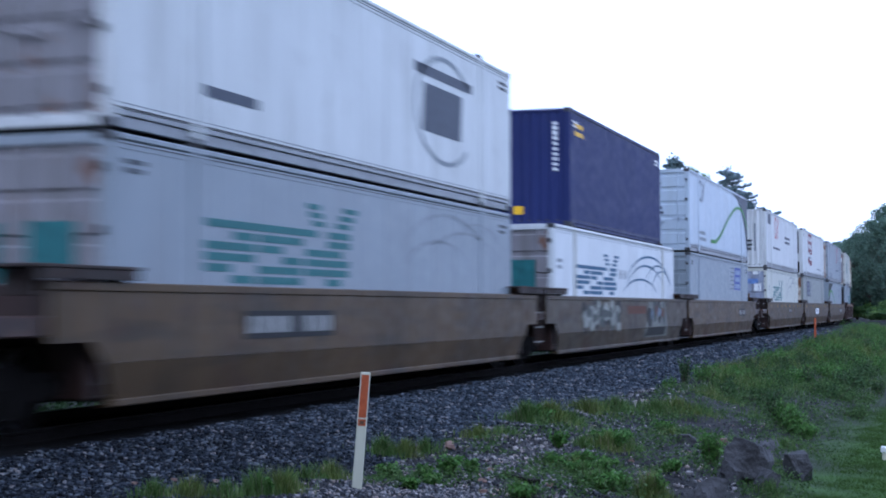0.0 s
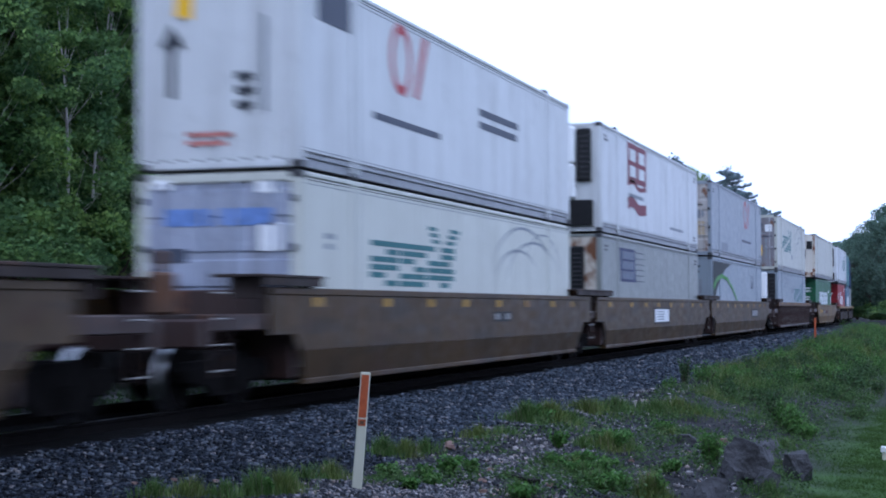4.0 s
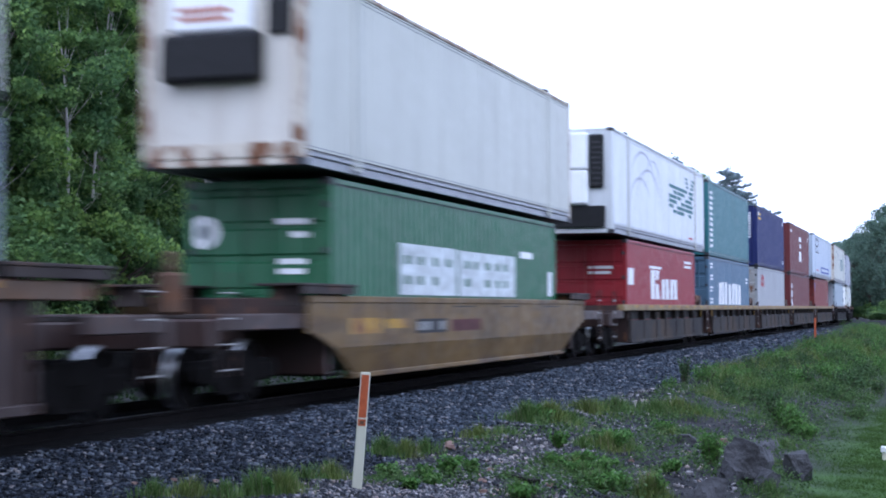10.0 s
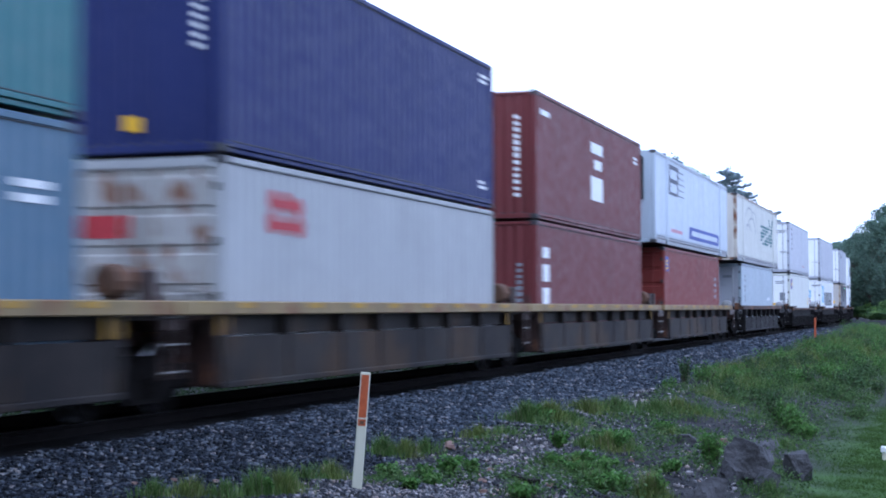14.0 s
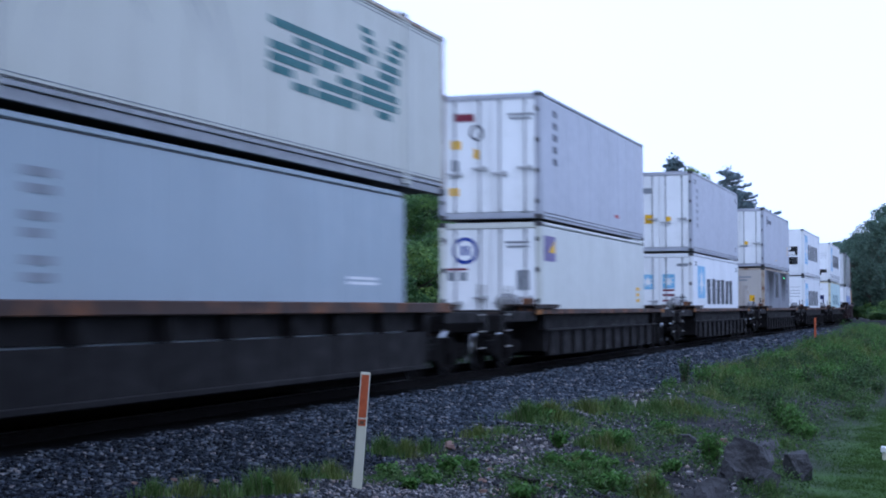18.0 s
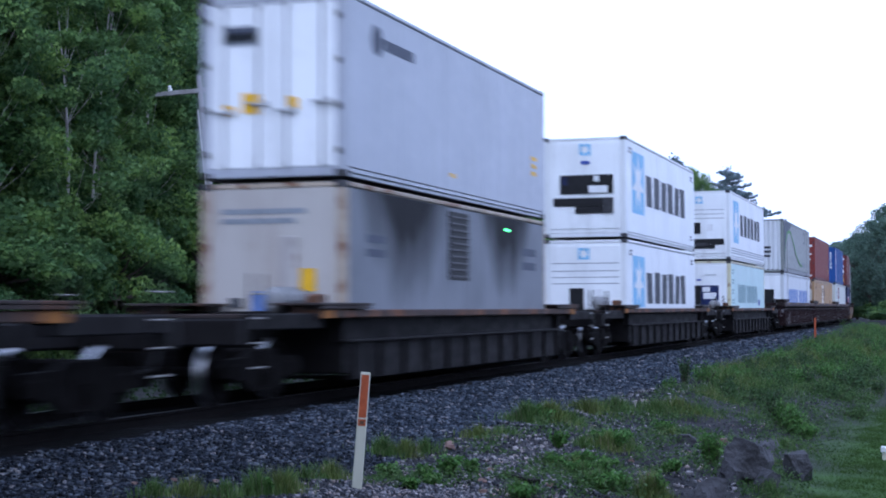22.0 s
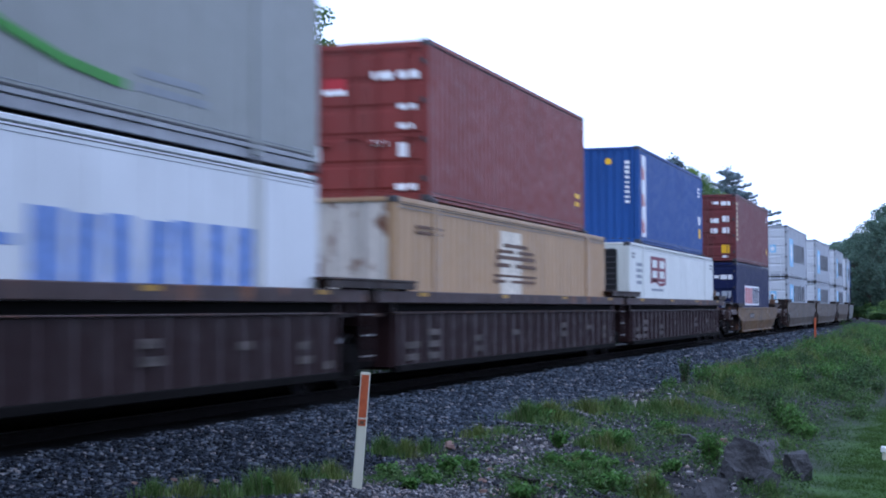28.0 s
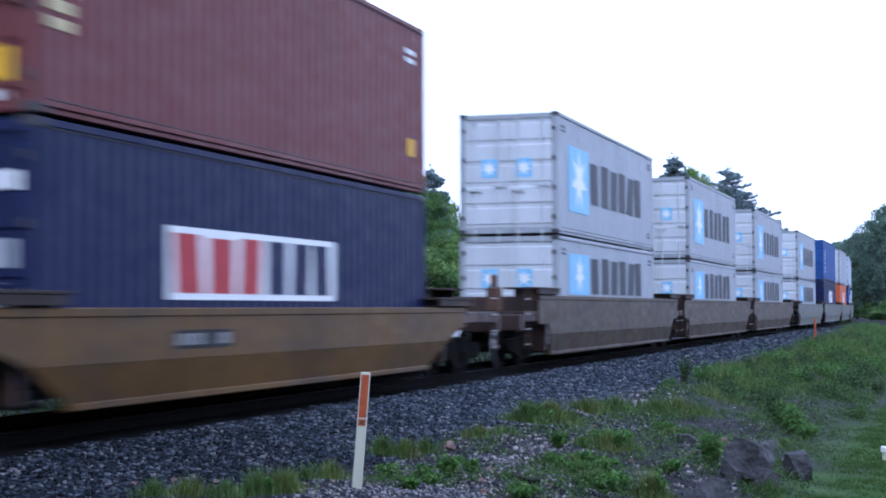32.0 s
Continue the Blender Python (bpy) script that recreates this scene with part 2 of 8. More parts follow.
def door_leaf(x0, x1, y, z0, z1, rows):
    """A pressed door leaf: level panels standing out from the sheet, in one piece with its edges."""
    prof = [(z0, y + 0.05)]
    hh = (z1 - z0 - 0.06) / rows
    for r in range(rows):
        a = z0 + 0.03 + r * hh
        prof += [(a + 0.03, y + 0.05), (a + 0.06, y + 0.022), (a + hh - 0.09, y + 0.022), (a + hh - 0.06, y + 0.05)]
    prof.append((z1, y + 0.05))
    k = len(prof)
    V = [(x, o, z) for x in (x0, x1) for z, o in prof] + [(x, y + 0.09, z) for x in (x0, x1) for z in (z0, z1)]
    F = [(i, i + 1, k + i + 1, k + i) for i in range(k - 1)]
    b = 2 * k
    F += [(b, b + 1, b + 3, b + 2), (0, k, b + 2, b), (k - 1, b + 1, b + 3, 2 * k - 1), tuple(range(k)) + (b + 1, b), tuple(range(k, 2 * k)) + (b + 3, b + 2)]
    return add(solid(), V, F)


def decal(c, polys, mat, face="side", name="marking", label="", lift=0.006):
    """Flat shapes of (u, v) on a container's face. side: u from its leading end, front: u from the far side wall; v from its bottom."""
    L, W = c["L"], c["W"]
    groups = []
    for poly in polys:
        keys = {(round(u, 3), round(v, 3)) for u, v in poly}
        touching = [g for g in groups if g[0] & keys]
        fresh = [keys, [poly]]
        for g in touching:
            fresh = [fresh[0] | g[0], g[1] + fresh[1]]
            groups.remove(g)
        groups.append(fresh)
    for _, members in groups:
        V, F = [], []
        for poly in members:
            o = len(V)
            for u, v in poly:
                if face == "side":
                    V.append((W / 2 + c["proud"] + lift, -L / 2 + u, v))
                else:
                    V.append((-W / 2 + u, -L / 2 - c["nose"] - lift, v))
            F.append(tuple(range(o, len(V))))
        ob = new(name, mesh_of((V, F), name, mat))
        ob.parent = c["ob"]
        if label:
            tagged(ob, label)
    return ob


def rect(u0, v0, u1, v1, slant=0.0):
    return [(u0, v0), (u1, v0), (u1 + slant, v1), (u0 + slant, v1)]


def bars(u0, v0, w, h, n, seed=0, fill=0.8):
    """n lines of unreadable writing, as plain bars."""
    r = random.Random(seed)
    out, step = [], h / n
    for i in range(n):
        k = w * r.uniform(0.65, 1.0)
        out.append(rect(u0, v0 + i * step, u0 + k, v0 + i * step + step * fill * 0.7))
    return out


def upright_bars(u0, v0, w, h, n, seed=0):
    """A column of short bars for writing that runs downwards."""
    step = h / n
    r = random.Random(seed)
    return [rect(u0, v0 + i * step, u0 + w, v0 + i * step + step * r.uniform(0.45, 0.75)) for i in range(n)]


def slabs(u0, v0, w, h, n, seed=0, gap=0.18):
    """A row of plain blocks in place of a painted company name, some of them leaning."""
    r = random.Random(seed)
    out = []
    p = w / n
    for i in range(n):
        a = u0 + (i + 0.06) * p
        b = a + p * r.uniform(0.74, 0.86 - gap * 0.2)
        lean = p * (0.09, -0.09, 0.0, 0.06, -0.06)[(i + seed) % 5]
        out.append(rect(a, v0, b - abs(lean) * 0.5, v0 + h * r.choice((1.0, 0.96)), lean))
    return out


def ribbon(pts, w):
    """A band of width w along a line of points; w may be a list."""
    n = len(pts)
    W = w if isinstance(w, (list, tuple)) else [w] * n
    side = []
    for i, (x, y) in enumerate(pts):
        x0, y0 = pts[max(0, i - 1)]
        x1, y1 = pts[min(n - 1, i + 1)]
        d = math.hypot(x1 - x0, y1 - y0) or 1
        side.append((-(y1 - y0) / d * W[i] / 2, (x1 - x0) / d * W[i] / 2))
    return [[(pts[i][0] + side[i][0], pts[i][1] + side[i][1]), (pts[i][0] - side[i][0], pts[i][1] - side[i][1]),
             (pts[i + 1][0] - side[i + 1][0], pts[i + 1][1] - side[i + 1][1]), (pts[i + 1][0] + side[i + 1][0], pts[i + 1][1] + side[i + 1][1])] for i in range(n - 1)]


def arc(cx, cy, rx, ry, a0, a1, n=14):
    return [(cx + rx * math.cos(radians(a0 + (a1 - a0) * i / n)), cy + ry * math.sin(radians(a0 + (a1 - a0) * i / n))) for i in range(n + 1)]


def disc(cx, cy, r, n=20):
    return [(cx + r * math.cos(2 * math.pi * i / n), cy + r * math.sin(2 * math.pi * i / n)) for i in range(n)]


def star(cx, cy, r, n=7):
    return [[(cx, cy), (cx + r * 0.42 * math.cos(a - math.pi / n), cy + r * 0.42 * math.sin(a - math.pi / n)), (cx + r * math.cos(a), cy + r * math.sin(a)),
             (cx + r * 0.42 * math.cos(a + math.pi / n), cy + r * 0.42 * math.sin(a + math.pi / n))] for a in [math.pi / 2 + 2 * math.pi * i / n for i in range(n)]]


def container(place, z, feet, mat, label, wall="corr", front="doors", height=2.896, frame_mat=None, front_mat=None, group="containers on the train", roof_mat=None):
    """A shipping container; place: its middle in the train, z: its bottom over the rails."""
    L = {53: 16.154, 45: 13.716, 40: 12.192}[feet]
    W = 2.591 if feet == 53 else 2.438
    H = height
    ob = thing("shipping_container", label, "shipping container", group)
    c = {"ob": ob, "L": L, "W": W, "H": H, "proud": 0.0, "nose": 0.0}
    fm = frame_mat or mat
    em = front_mat or mat
    low_rail = RAILGREY if feet == 53 else fm
    rail_h = 0.15 if feet == 40 else 0.22
    # long walls
    for sgn in (1, -1):
        if wall == "corr":
            M = wave(L - 0.3, rail_h, H - 0.08, W / 2 - 0.012, 0.016)
            c["proud"] = -0.012
        elif wall == "ribs":
            M = wave(L - 0.3, rail_h, H - 0.08, W / 2 - 0.006, 0.034, 0.36)
            c["proud"] = -0.006
        else:
            M = sheet_wall(L - 0.3, rail_h, H - 0.1, W / 2 - 0.004)
            c["proud"] = -0.004
        part("side_wall", M, mat, ob, turn=None if sgn > 0 else (0, 0, math.pi))
        part("top_rail", cbox(solid(), sgn * W / 2 - 0.06 * (sgn > 0) - 0.0 * (sgn < 0), sgn * W / 2 + 0.06 * (sgn < 0), -L / 2 + 0.15, L / 2 - 0.15, H - 0.09, H - 0.01, 0.03 if wall == "sheet" else 0.008), fm, ob)
        bx = (W / 2 - 0.09, W / 2 - 0.004) if sgn > 0 else (-W / 2 + 0.004, -W / 2 + 0.09)
        part("bottom_rail", cbox(cbox(solid(), *bx, -L / 2 + 0.15, L / 2 - 0.15, rail_h - 0.07, rail_h - 0.004, 0.008), bx[0], bx[1] - 0.03 * sgn if sgn > 0 else bx[1], -L / 2 + 0.15, L / 2 - 0.15, 0.015, rail_h - 0.074, 0.008), low_rail, ob)
    part("roof", cbox(solid(), -W / 2 + 0.064, W / 2 - 0.064, -L / 2 + 0.05, L / 2 - 0.05, H - 0.05, H - 0.016, 0.01), roof_mat or mat, ob)
    part("floor", cbox(solid(), -W / 2 + 0.1, W / 2 - 0.1, -L / 2 + 0.05, L / 2 - 0.05, 0.04, 0.16, 0.01), STEEL, ob)
    post = cbox(solid(), -0.075, 0.075, -0.075, 0.075, 0.1, H - 0.1, 0.015)
    pm = fix(mesh_of(post, "corner_post", fm))
    for zz, hh, mm in (((rail_h + 0.004, 0.022, STEEL), (rail_h + 0.06, 0.012, GREYINK), (H - 0.135, 0.014, STEEL), (H - 0.19, 0.010, GREYINK)) if feet == 53 else ((rail_h + 0.002, 0.014, STEEL), (H - 0.11, 0.012, STEEL))):
        part("rail_seam", cbox(solid(), W / 2 - 0.02, W / 2 + c["proud"] + 0.005, -L / 2 + 0.16, L / 2 - 0.16, zz, zz + hh, 0.002), mm, ob, "dark sealed joint along the rail")
    for sx in (1, -1):
        for sy in (1, -1):
            part("corner_post", pm, fm, ob, at=(sx * (W / 2 - 0.077), sy * (L / 2 - 0.078), 0))
            for zz in (0.06, H - 0.06):
                part("corner_casting", CAST, STEEL, ob, at=(sx * (W / 2 - 0.089), sy * (L / 2 - 0.09), zz))
            if feet == 53:
                sp = cbox(solid(), -0.02, 0.02, -0.11, 0.11, 0.06, H - 0.06, 0.008)
                part("support_post", sp, POSTSTAIN if mat is WHITE53 else mat, ob, at=(sx * (W / 2 - 0.004), sy * 6.0, 0))
                part("seal_strip", cbox(solid(), -0.004, 0.004, -0.022, 0.022, 0.1, H - 0.12, 0.002), GREYINK, ob, "dark sealed joint beside the post", at=(sx * (W / 2 + 0.001), sy * 6.0 + 0.145, 0))
                for zz in (0.05, H + 0.01):
                    part("corner_casting", CAST, STEEL, ob, at=(sx * (W / 2 - 0.1), sy * 6.0, zz))
    # the end that trails
    part("end_wall", wave(W - 0.3, 0.12, H - 0.1, L / 2 - 0.03, 0.04, 0.25, "x"), mat, ob, turn=(0, 0, math.pi))
    y = -L / 2
    if front in ("doors", "rod_doors"):
        w = (W - 0.32) / 2
        for k, x0 in enumerate((-w - 0.006, 0.006)):
            if front == "doors":
                M = door_leaf(x0, x0 + w, y, 0.17, H - 0.16, 5 if H > 2.7 else 4)
            else:
                M = cbox(solid(), x0, x0 + w, y + 0.03, y + 0.09, 0.17, H - 0.16, 0.01)
            door = part("door", M, em, ob)
            rod, lever = painted_rods(em) if front == "doors" else (ROD, LEVER)
            for q in (0.22, 0.78):
                part("lock_rod", rod, em, door, at=(x0 + w * q, y + 0.0, (H - 2.896) * 0.0 + 0.08))
                part("door_lever", lever, em, door, at=(x0 + w * q - 0.15, y - 0.025, 1.05 + 0.12 * (q > 0.5)))
            for r in range(4):
                part("hinge", HINGE, STEEL, door, at=((-W / 2 + 0.12) if k == 0 else (W / 2 - 0.09), y - 0.005, 0.4 + r * (H - 0.8) / 3))
        part("door_header", cbox(solid(), -W / 2 + 0.155, W / 2 - 0.155, y + 0.01, y + 0.1, H - 0.15, H - 0.02, 0.01), fm, ob)
        part("door_sill", cbox(solid(), -W / 2 + 0.155, W / 2 - 0.155, y + 0.01, y + 0.1, 0.02, 0.16, 0.01), fm, ob)
        c["nose"] = -0.02 if front == "doors" else -0.028
    else:
        if front == "ribs":
            part("front_wall", wave(W - 0.3, 0.12, H - 0.1, L / 2 - 0.02, 0.045, 0.25, "x"), em, ob)
            c["nose"] = -0.02
        else:
            part("front_wall", cbox(solid(), -W / 2 + 0.155, W / 2 - 0.155, y + 0.02, y + 0.1, 0.13, H - 0.1, 0.012), em, ob)
            c["nose"] = -0.02
        part("header", cbox(solid(), -W / 2 + 0.155, W / 2 - 0.155, y + 0.012, y + 0.1, H - 0.095, H - 0.02, 0.01), fm, ob)
        part("front_sill", cbox(solid(), -W / 2 + 0.155, W / 2 - 0.155, y + 0.012, y + 0.1, 0.015, 0.125, 0.01), fm, ob)
    RIDING.append((ob, place, z))
    return c


def cooling_unit(c, body=(0.12, 0.62, 0.35, 0.95), dark_side=True, dark_foot=True, unit_mat=None):
    """The refrigeration unit on the nose of a domestic container: a white cowl, a black grille, a dark engine bay."""
    L, W, H, ob = c["L"], c["W"], c["H"], c["ob"]
    y = -L / 2 + 0.02
    um = unit_mat or painted("white_cowl", (0.82, 0.83, 0.85), 0.3, 0.1)
    u0, u1, v0, v1 = body
    x0, x1, z0, z1 = -W / 2 + W * u0, -W / 2 + W * u1, H * v0, H * v1
    zm = z0 + (z1 - z0) * 0.48
    cowl = part("cooling_unit", cbox(cbox(solid(), x0, x1, y - 0.24, y, zm + 0.012, z1, 0.05), x0, x1, y - 0.25, y, z0, zm - 0.012, 0.05), um, ob, "white refrigeration unit cowl")
    part("badge", cbox(solid(), (x0 + x1) / 2 - 0.13, (x0 + x1) / 2 + 0.13, y - 0.256, y - 0.24, z1 - 0.5, z1 - 0.38, 0.004), BLACK, cowl)
    if dark_side:
        M = cbox(solid(), x1 + 0.03, x1 + 0.42, y - 0.14, y, z0 + 0.45, z1 - 0.05, 0.09)
        g = part("grille", M, BLACK, ob, "black radiator grille")
        for i in range(9):
            zz = z0 + 0.55 + i * (z1 - z0 - 0.7) / 9
            part("slat", cbox(solid(), x1 + 0.08, x1 + 0.37, y - 0.152, y - 0.138, zz, zz + 0.035, 0.004), STEEL, g)
    if dark_foot:
        part("engine_bay", cbox(solid(), -W / 2 + 0.2, W / 2 - 0.22, y - 0.12, y, 0.16, z0 - 0.03, 0.02), BLACK, ob, "dark engine bay cover")
    c["nose"] = 0.235


# ---- railway cars ----
WHEEL_R = 0.42
TREAD = plain("polished_wheel_tread", (0.40, 0.40, 0.41), 0.3, 1.0, vary=0.1)
# near-black iron: the lack of light under the cars is put into it
TRUCKMAT = plain("shade_darkened_iron", (0.006, 0.0052, 0.0052), 0.95, 0.0, vary=0.4, shine=0.06)
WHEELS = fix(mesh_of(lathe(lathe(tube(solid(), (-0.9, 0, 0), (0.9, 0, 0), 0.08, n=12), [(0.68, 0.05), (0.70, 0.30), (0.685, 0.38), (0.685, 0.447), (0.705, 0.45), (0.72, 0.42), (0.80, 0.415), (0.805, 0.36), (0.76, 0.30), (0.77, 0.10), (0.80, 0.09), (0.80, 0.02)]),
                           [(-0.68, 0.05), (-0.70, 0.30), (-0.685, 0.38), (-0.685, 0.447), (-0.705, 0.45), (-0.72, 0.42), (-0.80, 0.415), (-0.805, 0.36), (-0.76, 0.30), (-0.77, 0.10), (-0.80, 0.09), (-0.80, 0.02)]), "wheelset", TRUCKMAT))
WHEELS.materials.append(TREAD)
for poly in WHEELS.polygons:
    ctr = poly.center
    if 0.70 < abs(ctr.x) < 0.81 and math.hypot(ctr.y, ctr.z) > 0.40:
        poly.material_index = 1


def truck_solid():
    M = solid()
    frame_poly = [(-1.25, 0.50), (-1.12, 0.60), (-0.55, 0.62), (-0.32, 0.70), (0.32, 0.70), (0.55, 0.62), (1.12, 0.60), (1.25, 0.50), (1.2, 0.36), (0.75, 0.36), (0.45, 0.16), (-0.45, 0.16), (-0.75, 0.36), (-1.2, 0.36)]
    for x0, x1 in ((0.92, 1.06), (-1.06, -0.92)):
        prism(M, frame_poly, x0, x1)
        for yy in (-0.9, 0.9):
            cbox(M, x0 - 0.02, x1 + 0.03, yy - 0.13, yy + 0.13, 0.30, 0.54, 0.03)
        for yy in (-0.14, 0, 0.14):
            tube(M, ((x0 + x1) / 2 + (0.05 if x0 > 0 else -0.05), yy, 0.22), ((x0 + x1) / 2 + (0.05 if x0 > 0 else -0.05), yy, 0.55), 0.06)
    cbox(M, -1.1, 1.1, -0.18, 0.18, 0.42, 0.72, 0.03)
    tube(M, (0, 0, 0.6), (0, 0, 0.95), 0.2, n=12)
    return M


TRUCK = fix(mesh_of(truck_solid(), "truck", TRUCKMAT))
COUPLER = plain("rusty_coupler_iron", (0.04, 0.024, 0.02), 0.85, 0.0, vary=0.4)
HANDHOLD = plain("worn_bright_handhold", (0.22, 0.21, 0.20), 0.4, 0.5, vary=0.3)
RUSTIRON = painted("rust_brown_iron", (0.11, 0.062, 0.042), 0.8, 0.5, 0.2, (0.03, 0.022, 0.018), shine=0.2)
TANKGREY = plain("dusty_tank_paint", (0.22, 0.22, 0.225), 0.55, vary=0.3)
OLDYELLOW = painted("worn_yellow_patch", (0.40, 0.22, 0.025), 0.6, 0.8, 0.3, (0.10, 0.06, 0.03))
RUSTPATCH = plain("rusty_orange_patch", (0.30, 0.12, 0.03), 0.75, vary=0.35)
DECKMAT = painted("walkway_steel", (0.034, 0.024, 0.022), 0.75, 0.5, 0.1, (0.012, 0.010, 0.010), shine=0.3)


FADEDWHITE = plain("faded_white_figures", (0.2310, 0.2310, 0.2310), 0.6, vary=0.4, scale=6)


def well_car(place, half, ends, style, mats, label, top, bottom=0.27, group="well cars of the train", numbers=None, stripes=None, walkway=True, slope=0.12, shelf=False):
    """A container well car. half: half the length of its well; ends: for the leading and the trailing end ('art' or 'cpl', distance);
    mats: side, chord, end platform."""
    side_mat, chord_mat, end_mat = mats
    ob = thing("well_car", label, "railway car", group)
    X = 1.47
    hp = half + 0.25
    E = half + 1.15
    zend = 0.92
    for sgn in (1, -1):
        s = (lambda a, b: (a, b)) if sgn > 0 else (lambda a, b: (-b, -a))
        if style == "smooth":
            zm = bottom + 0.42
            up = [(-E, top - 0.02), (E, top - 0.02), (E, zend), (hp + slope, zend), (hp - 0.12, zm), (-hp + 0.12, zm), (-hp - slope, zend), (-E, zend)]
            p = part("side_plate", prism(solid(), up, *s(X - 0.03, X)), side_mat, ob)
            k = 0.09 / (zm - bottom)
            low = [(-hp + 0.12, zm - 0.004), (hp - 0.12, zm - 0.004), (hp - 0.3 - slope, bottom), (-hp + 0.3 + slope, bottom)]
            M = prism(solid(), low, *s(X - 0.03 - k * zm, X - k * zm), lean=k) if sgn > 0 else prism(solid(), low, -X + k * zm, -X + 0.03 + k * zm, lean=-k)
            part("lower_plate", M, side_mat, ob)
            part("bottom_chord", cbox(solid(), *s(X - 0.22, X - 0.06), -hp + 0.3 + slope, hp - 0.3 - slope, bottom - 0.06, bottom + 0.02, 0.012), side_mat, ob)
            part("top_chord", cbox(solid(), *s(X - 0.12, X + 0.02), -E, E, top - 0.1, top, 0.012), chord_mat, ob)
        elif style == "ribbed":
            rt = top - (0.37 if shelf else 0.2)
            if shelf:
                # near-black web: the shade in the recess is put into its colour
                part("web", cbox(solid(), *s(X - 0.16, X - 0.13), -hp, hp, rt + 0.029, top - 0.204, 0.004), TRUCKMAT, ob)
                part("ledge", cbox(solid(), *s(X - 0.16, X - 0.01), -hp, hp, rt, rt + 0.025, 0.008), chord_mat, ob)
                rt -= 0.004
            up = [(-hp, rt), (hp, rt), (hp - 0.1, bottom), (-hp + 0.1, bottom)]
            part("side_plate", prism(solid(), up, *s(X - 0.10, X - 0.075)), side_mat, ob)
            part("top_chord", cbox(solid(), *s(X - 0.16, X + 0.02), -E, E, top - 0.2, top, 0.015), chord_mat, ob)
            part("bottom_chord", cbox(solid(), *s(X - 0.2, X), -hp + 0.1, hp - 0.1, bottom - 0.04, bottom + 0.07, 0.012), TRUCKMAT if shelf else side_mat, ob)
            n = round(2 * hp / 0.66)
            rib = fix(mesh_of(prism(solid(), [(-0.05, rt), (0.05, rt), (0.05, bottom + 0.07), (-0.05, bottom + 0.07)], *s(X - 0.078, X - (0.03 if shelf else 0.005))), "rib", side_mat))
            for i in range(n):
                part("rib", rib, side_mat, ob, at=(0, -hp + 0.2 + i * (2 * hp - 0.4) / (n - 1), 0))
        elif style == "panelled":
            part("top_chord", cbox(solid(), *s(X - 0.16, X + 0.02), -E - 0.2, E + 0.2, top - 0.17, top, 0.015), chord_mat, ob)
            part("web", cbox(solid(), *s(X - 0.22, X - 0.19), -hp, hp, bottom + 0.62, top - 0.17, 0.004), side_mat, ob)
            part("side_plate", prism(solid(), [(-hp, bottom + 0.60), (hp, bottom + 0.60), (hp - 0.1, bottom), (-hp + 0.1, bottom)], *s(X - 0.12, X - 0.05)), side_mat, ob)
            part("bottom_chord", cbox(solid(), *s(X - 0.2, X - 0.02), -hp + 0.1, hp - 0.1, bottom - 0.04, bottom + 0.04, 0.012), side_mat, ob)
            rib = fix(mesh_of(cbox(solid(), *s(X - 0.19, X - 0.035), -0.07, 0.07, bottom + 0.04, top - 0.172, 0.02), "rib", side_mat))
            for i in range(8):
                part("rib", rib, side_mat, ob, at=(0, -hp + 0.35 + i * (2 * hp - 0.7) / 7 + 0.15 * ((i * 37) % 5 - 2) / 2, 0))
        else:  # low
            part("top_chord", cbox(solid(), *s(X - 0.2, X + 0.02), -E - 0.2, E + 0.2, top - 0.12, top, 0.015), chord_mat, ob)
            part("web", cbox(solid(), *s(X - 0.26, X - 0.23), -hp, hp, top - 0.45, top - 0.124, 0.004), side_mat, ob)
            part("ledge", cbox(solid(), *s(X - 0.24, X), -hp, hp, top - 0.49, top - 0.45, 0.01), side_mat, ob)
            part("side_plate", prism(solid(), [(-hp, top - 0.494), (hp, top - 0.494), (hp - 0.25, bottom), (-hp + 0.25, bottom)], *s(X - 0.12, X - 0.09)), side_mat, ob)
            rib = fix(mesh_of(cbox(solid(), *s(X - 0.09, X - 0.02), -0.05, 0.05, bottom + 0.01, top - 0.494, 0.015), "rib", side_mat))
            for i in range(12):
                part("rib", rib, side_mat, ob, at=(0, -hp + 0.4 + i * (2 * hp - 0.8) / 11, 0))
        if walkway and style != "panelled":
            for ey in (-1, 1):
                y0, y1 = sorted((ey * (half - 0.55), ey * (half + 1.5)))
                zt = top + (0.17 if style != "low" else 0.10)
                wk = part("walkway", cbox(solid(), *s(0.78, X + 0.08), y0, y1, zt - 0.04, zt, 0.008), DECKMAT, ob, "rusty steel walkway plate")
                part("skirt", cbox(solid(), *s(X + 0.04, X + 0.07), y0 + 0.04, y1 - 0.04, zt - (0.15 if style != "low" else 0.09), zt - 0.042, 0.006), DECKMAT, wk)
                for yy in (y0 + 0.2, y1 - 0.2):
                    part("bracket", cbox(solid(), *s(X - 0.5, X - 0.02), yy - 0.03, yy + 0.03, top - 0.15, zt - 0.042, 0.006), DECKMAT, wk)
        if stripes:
            for yy in stripes:
                if style == "low":
                    part("end_patch", cbox(solid(), *s(X + 0.0205, X + 0.026), yy * half, yy * half + 0.42, top - 0.125, top - 0.004, 0.002), RUSTPATCH, ob, "rusty orange patch on the chord")
                    continue
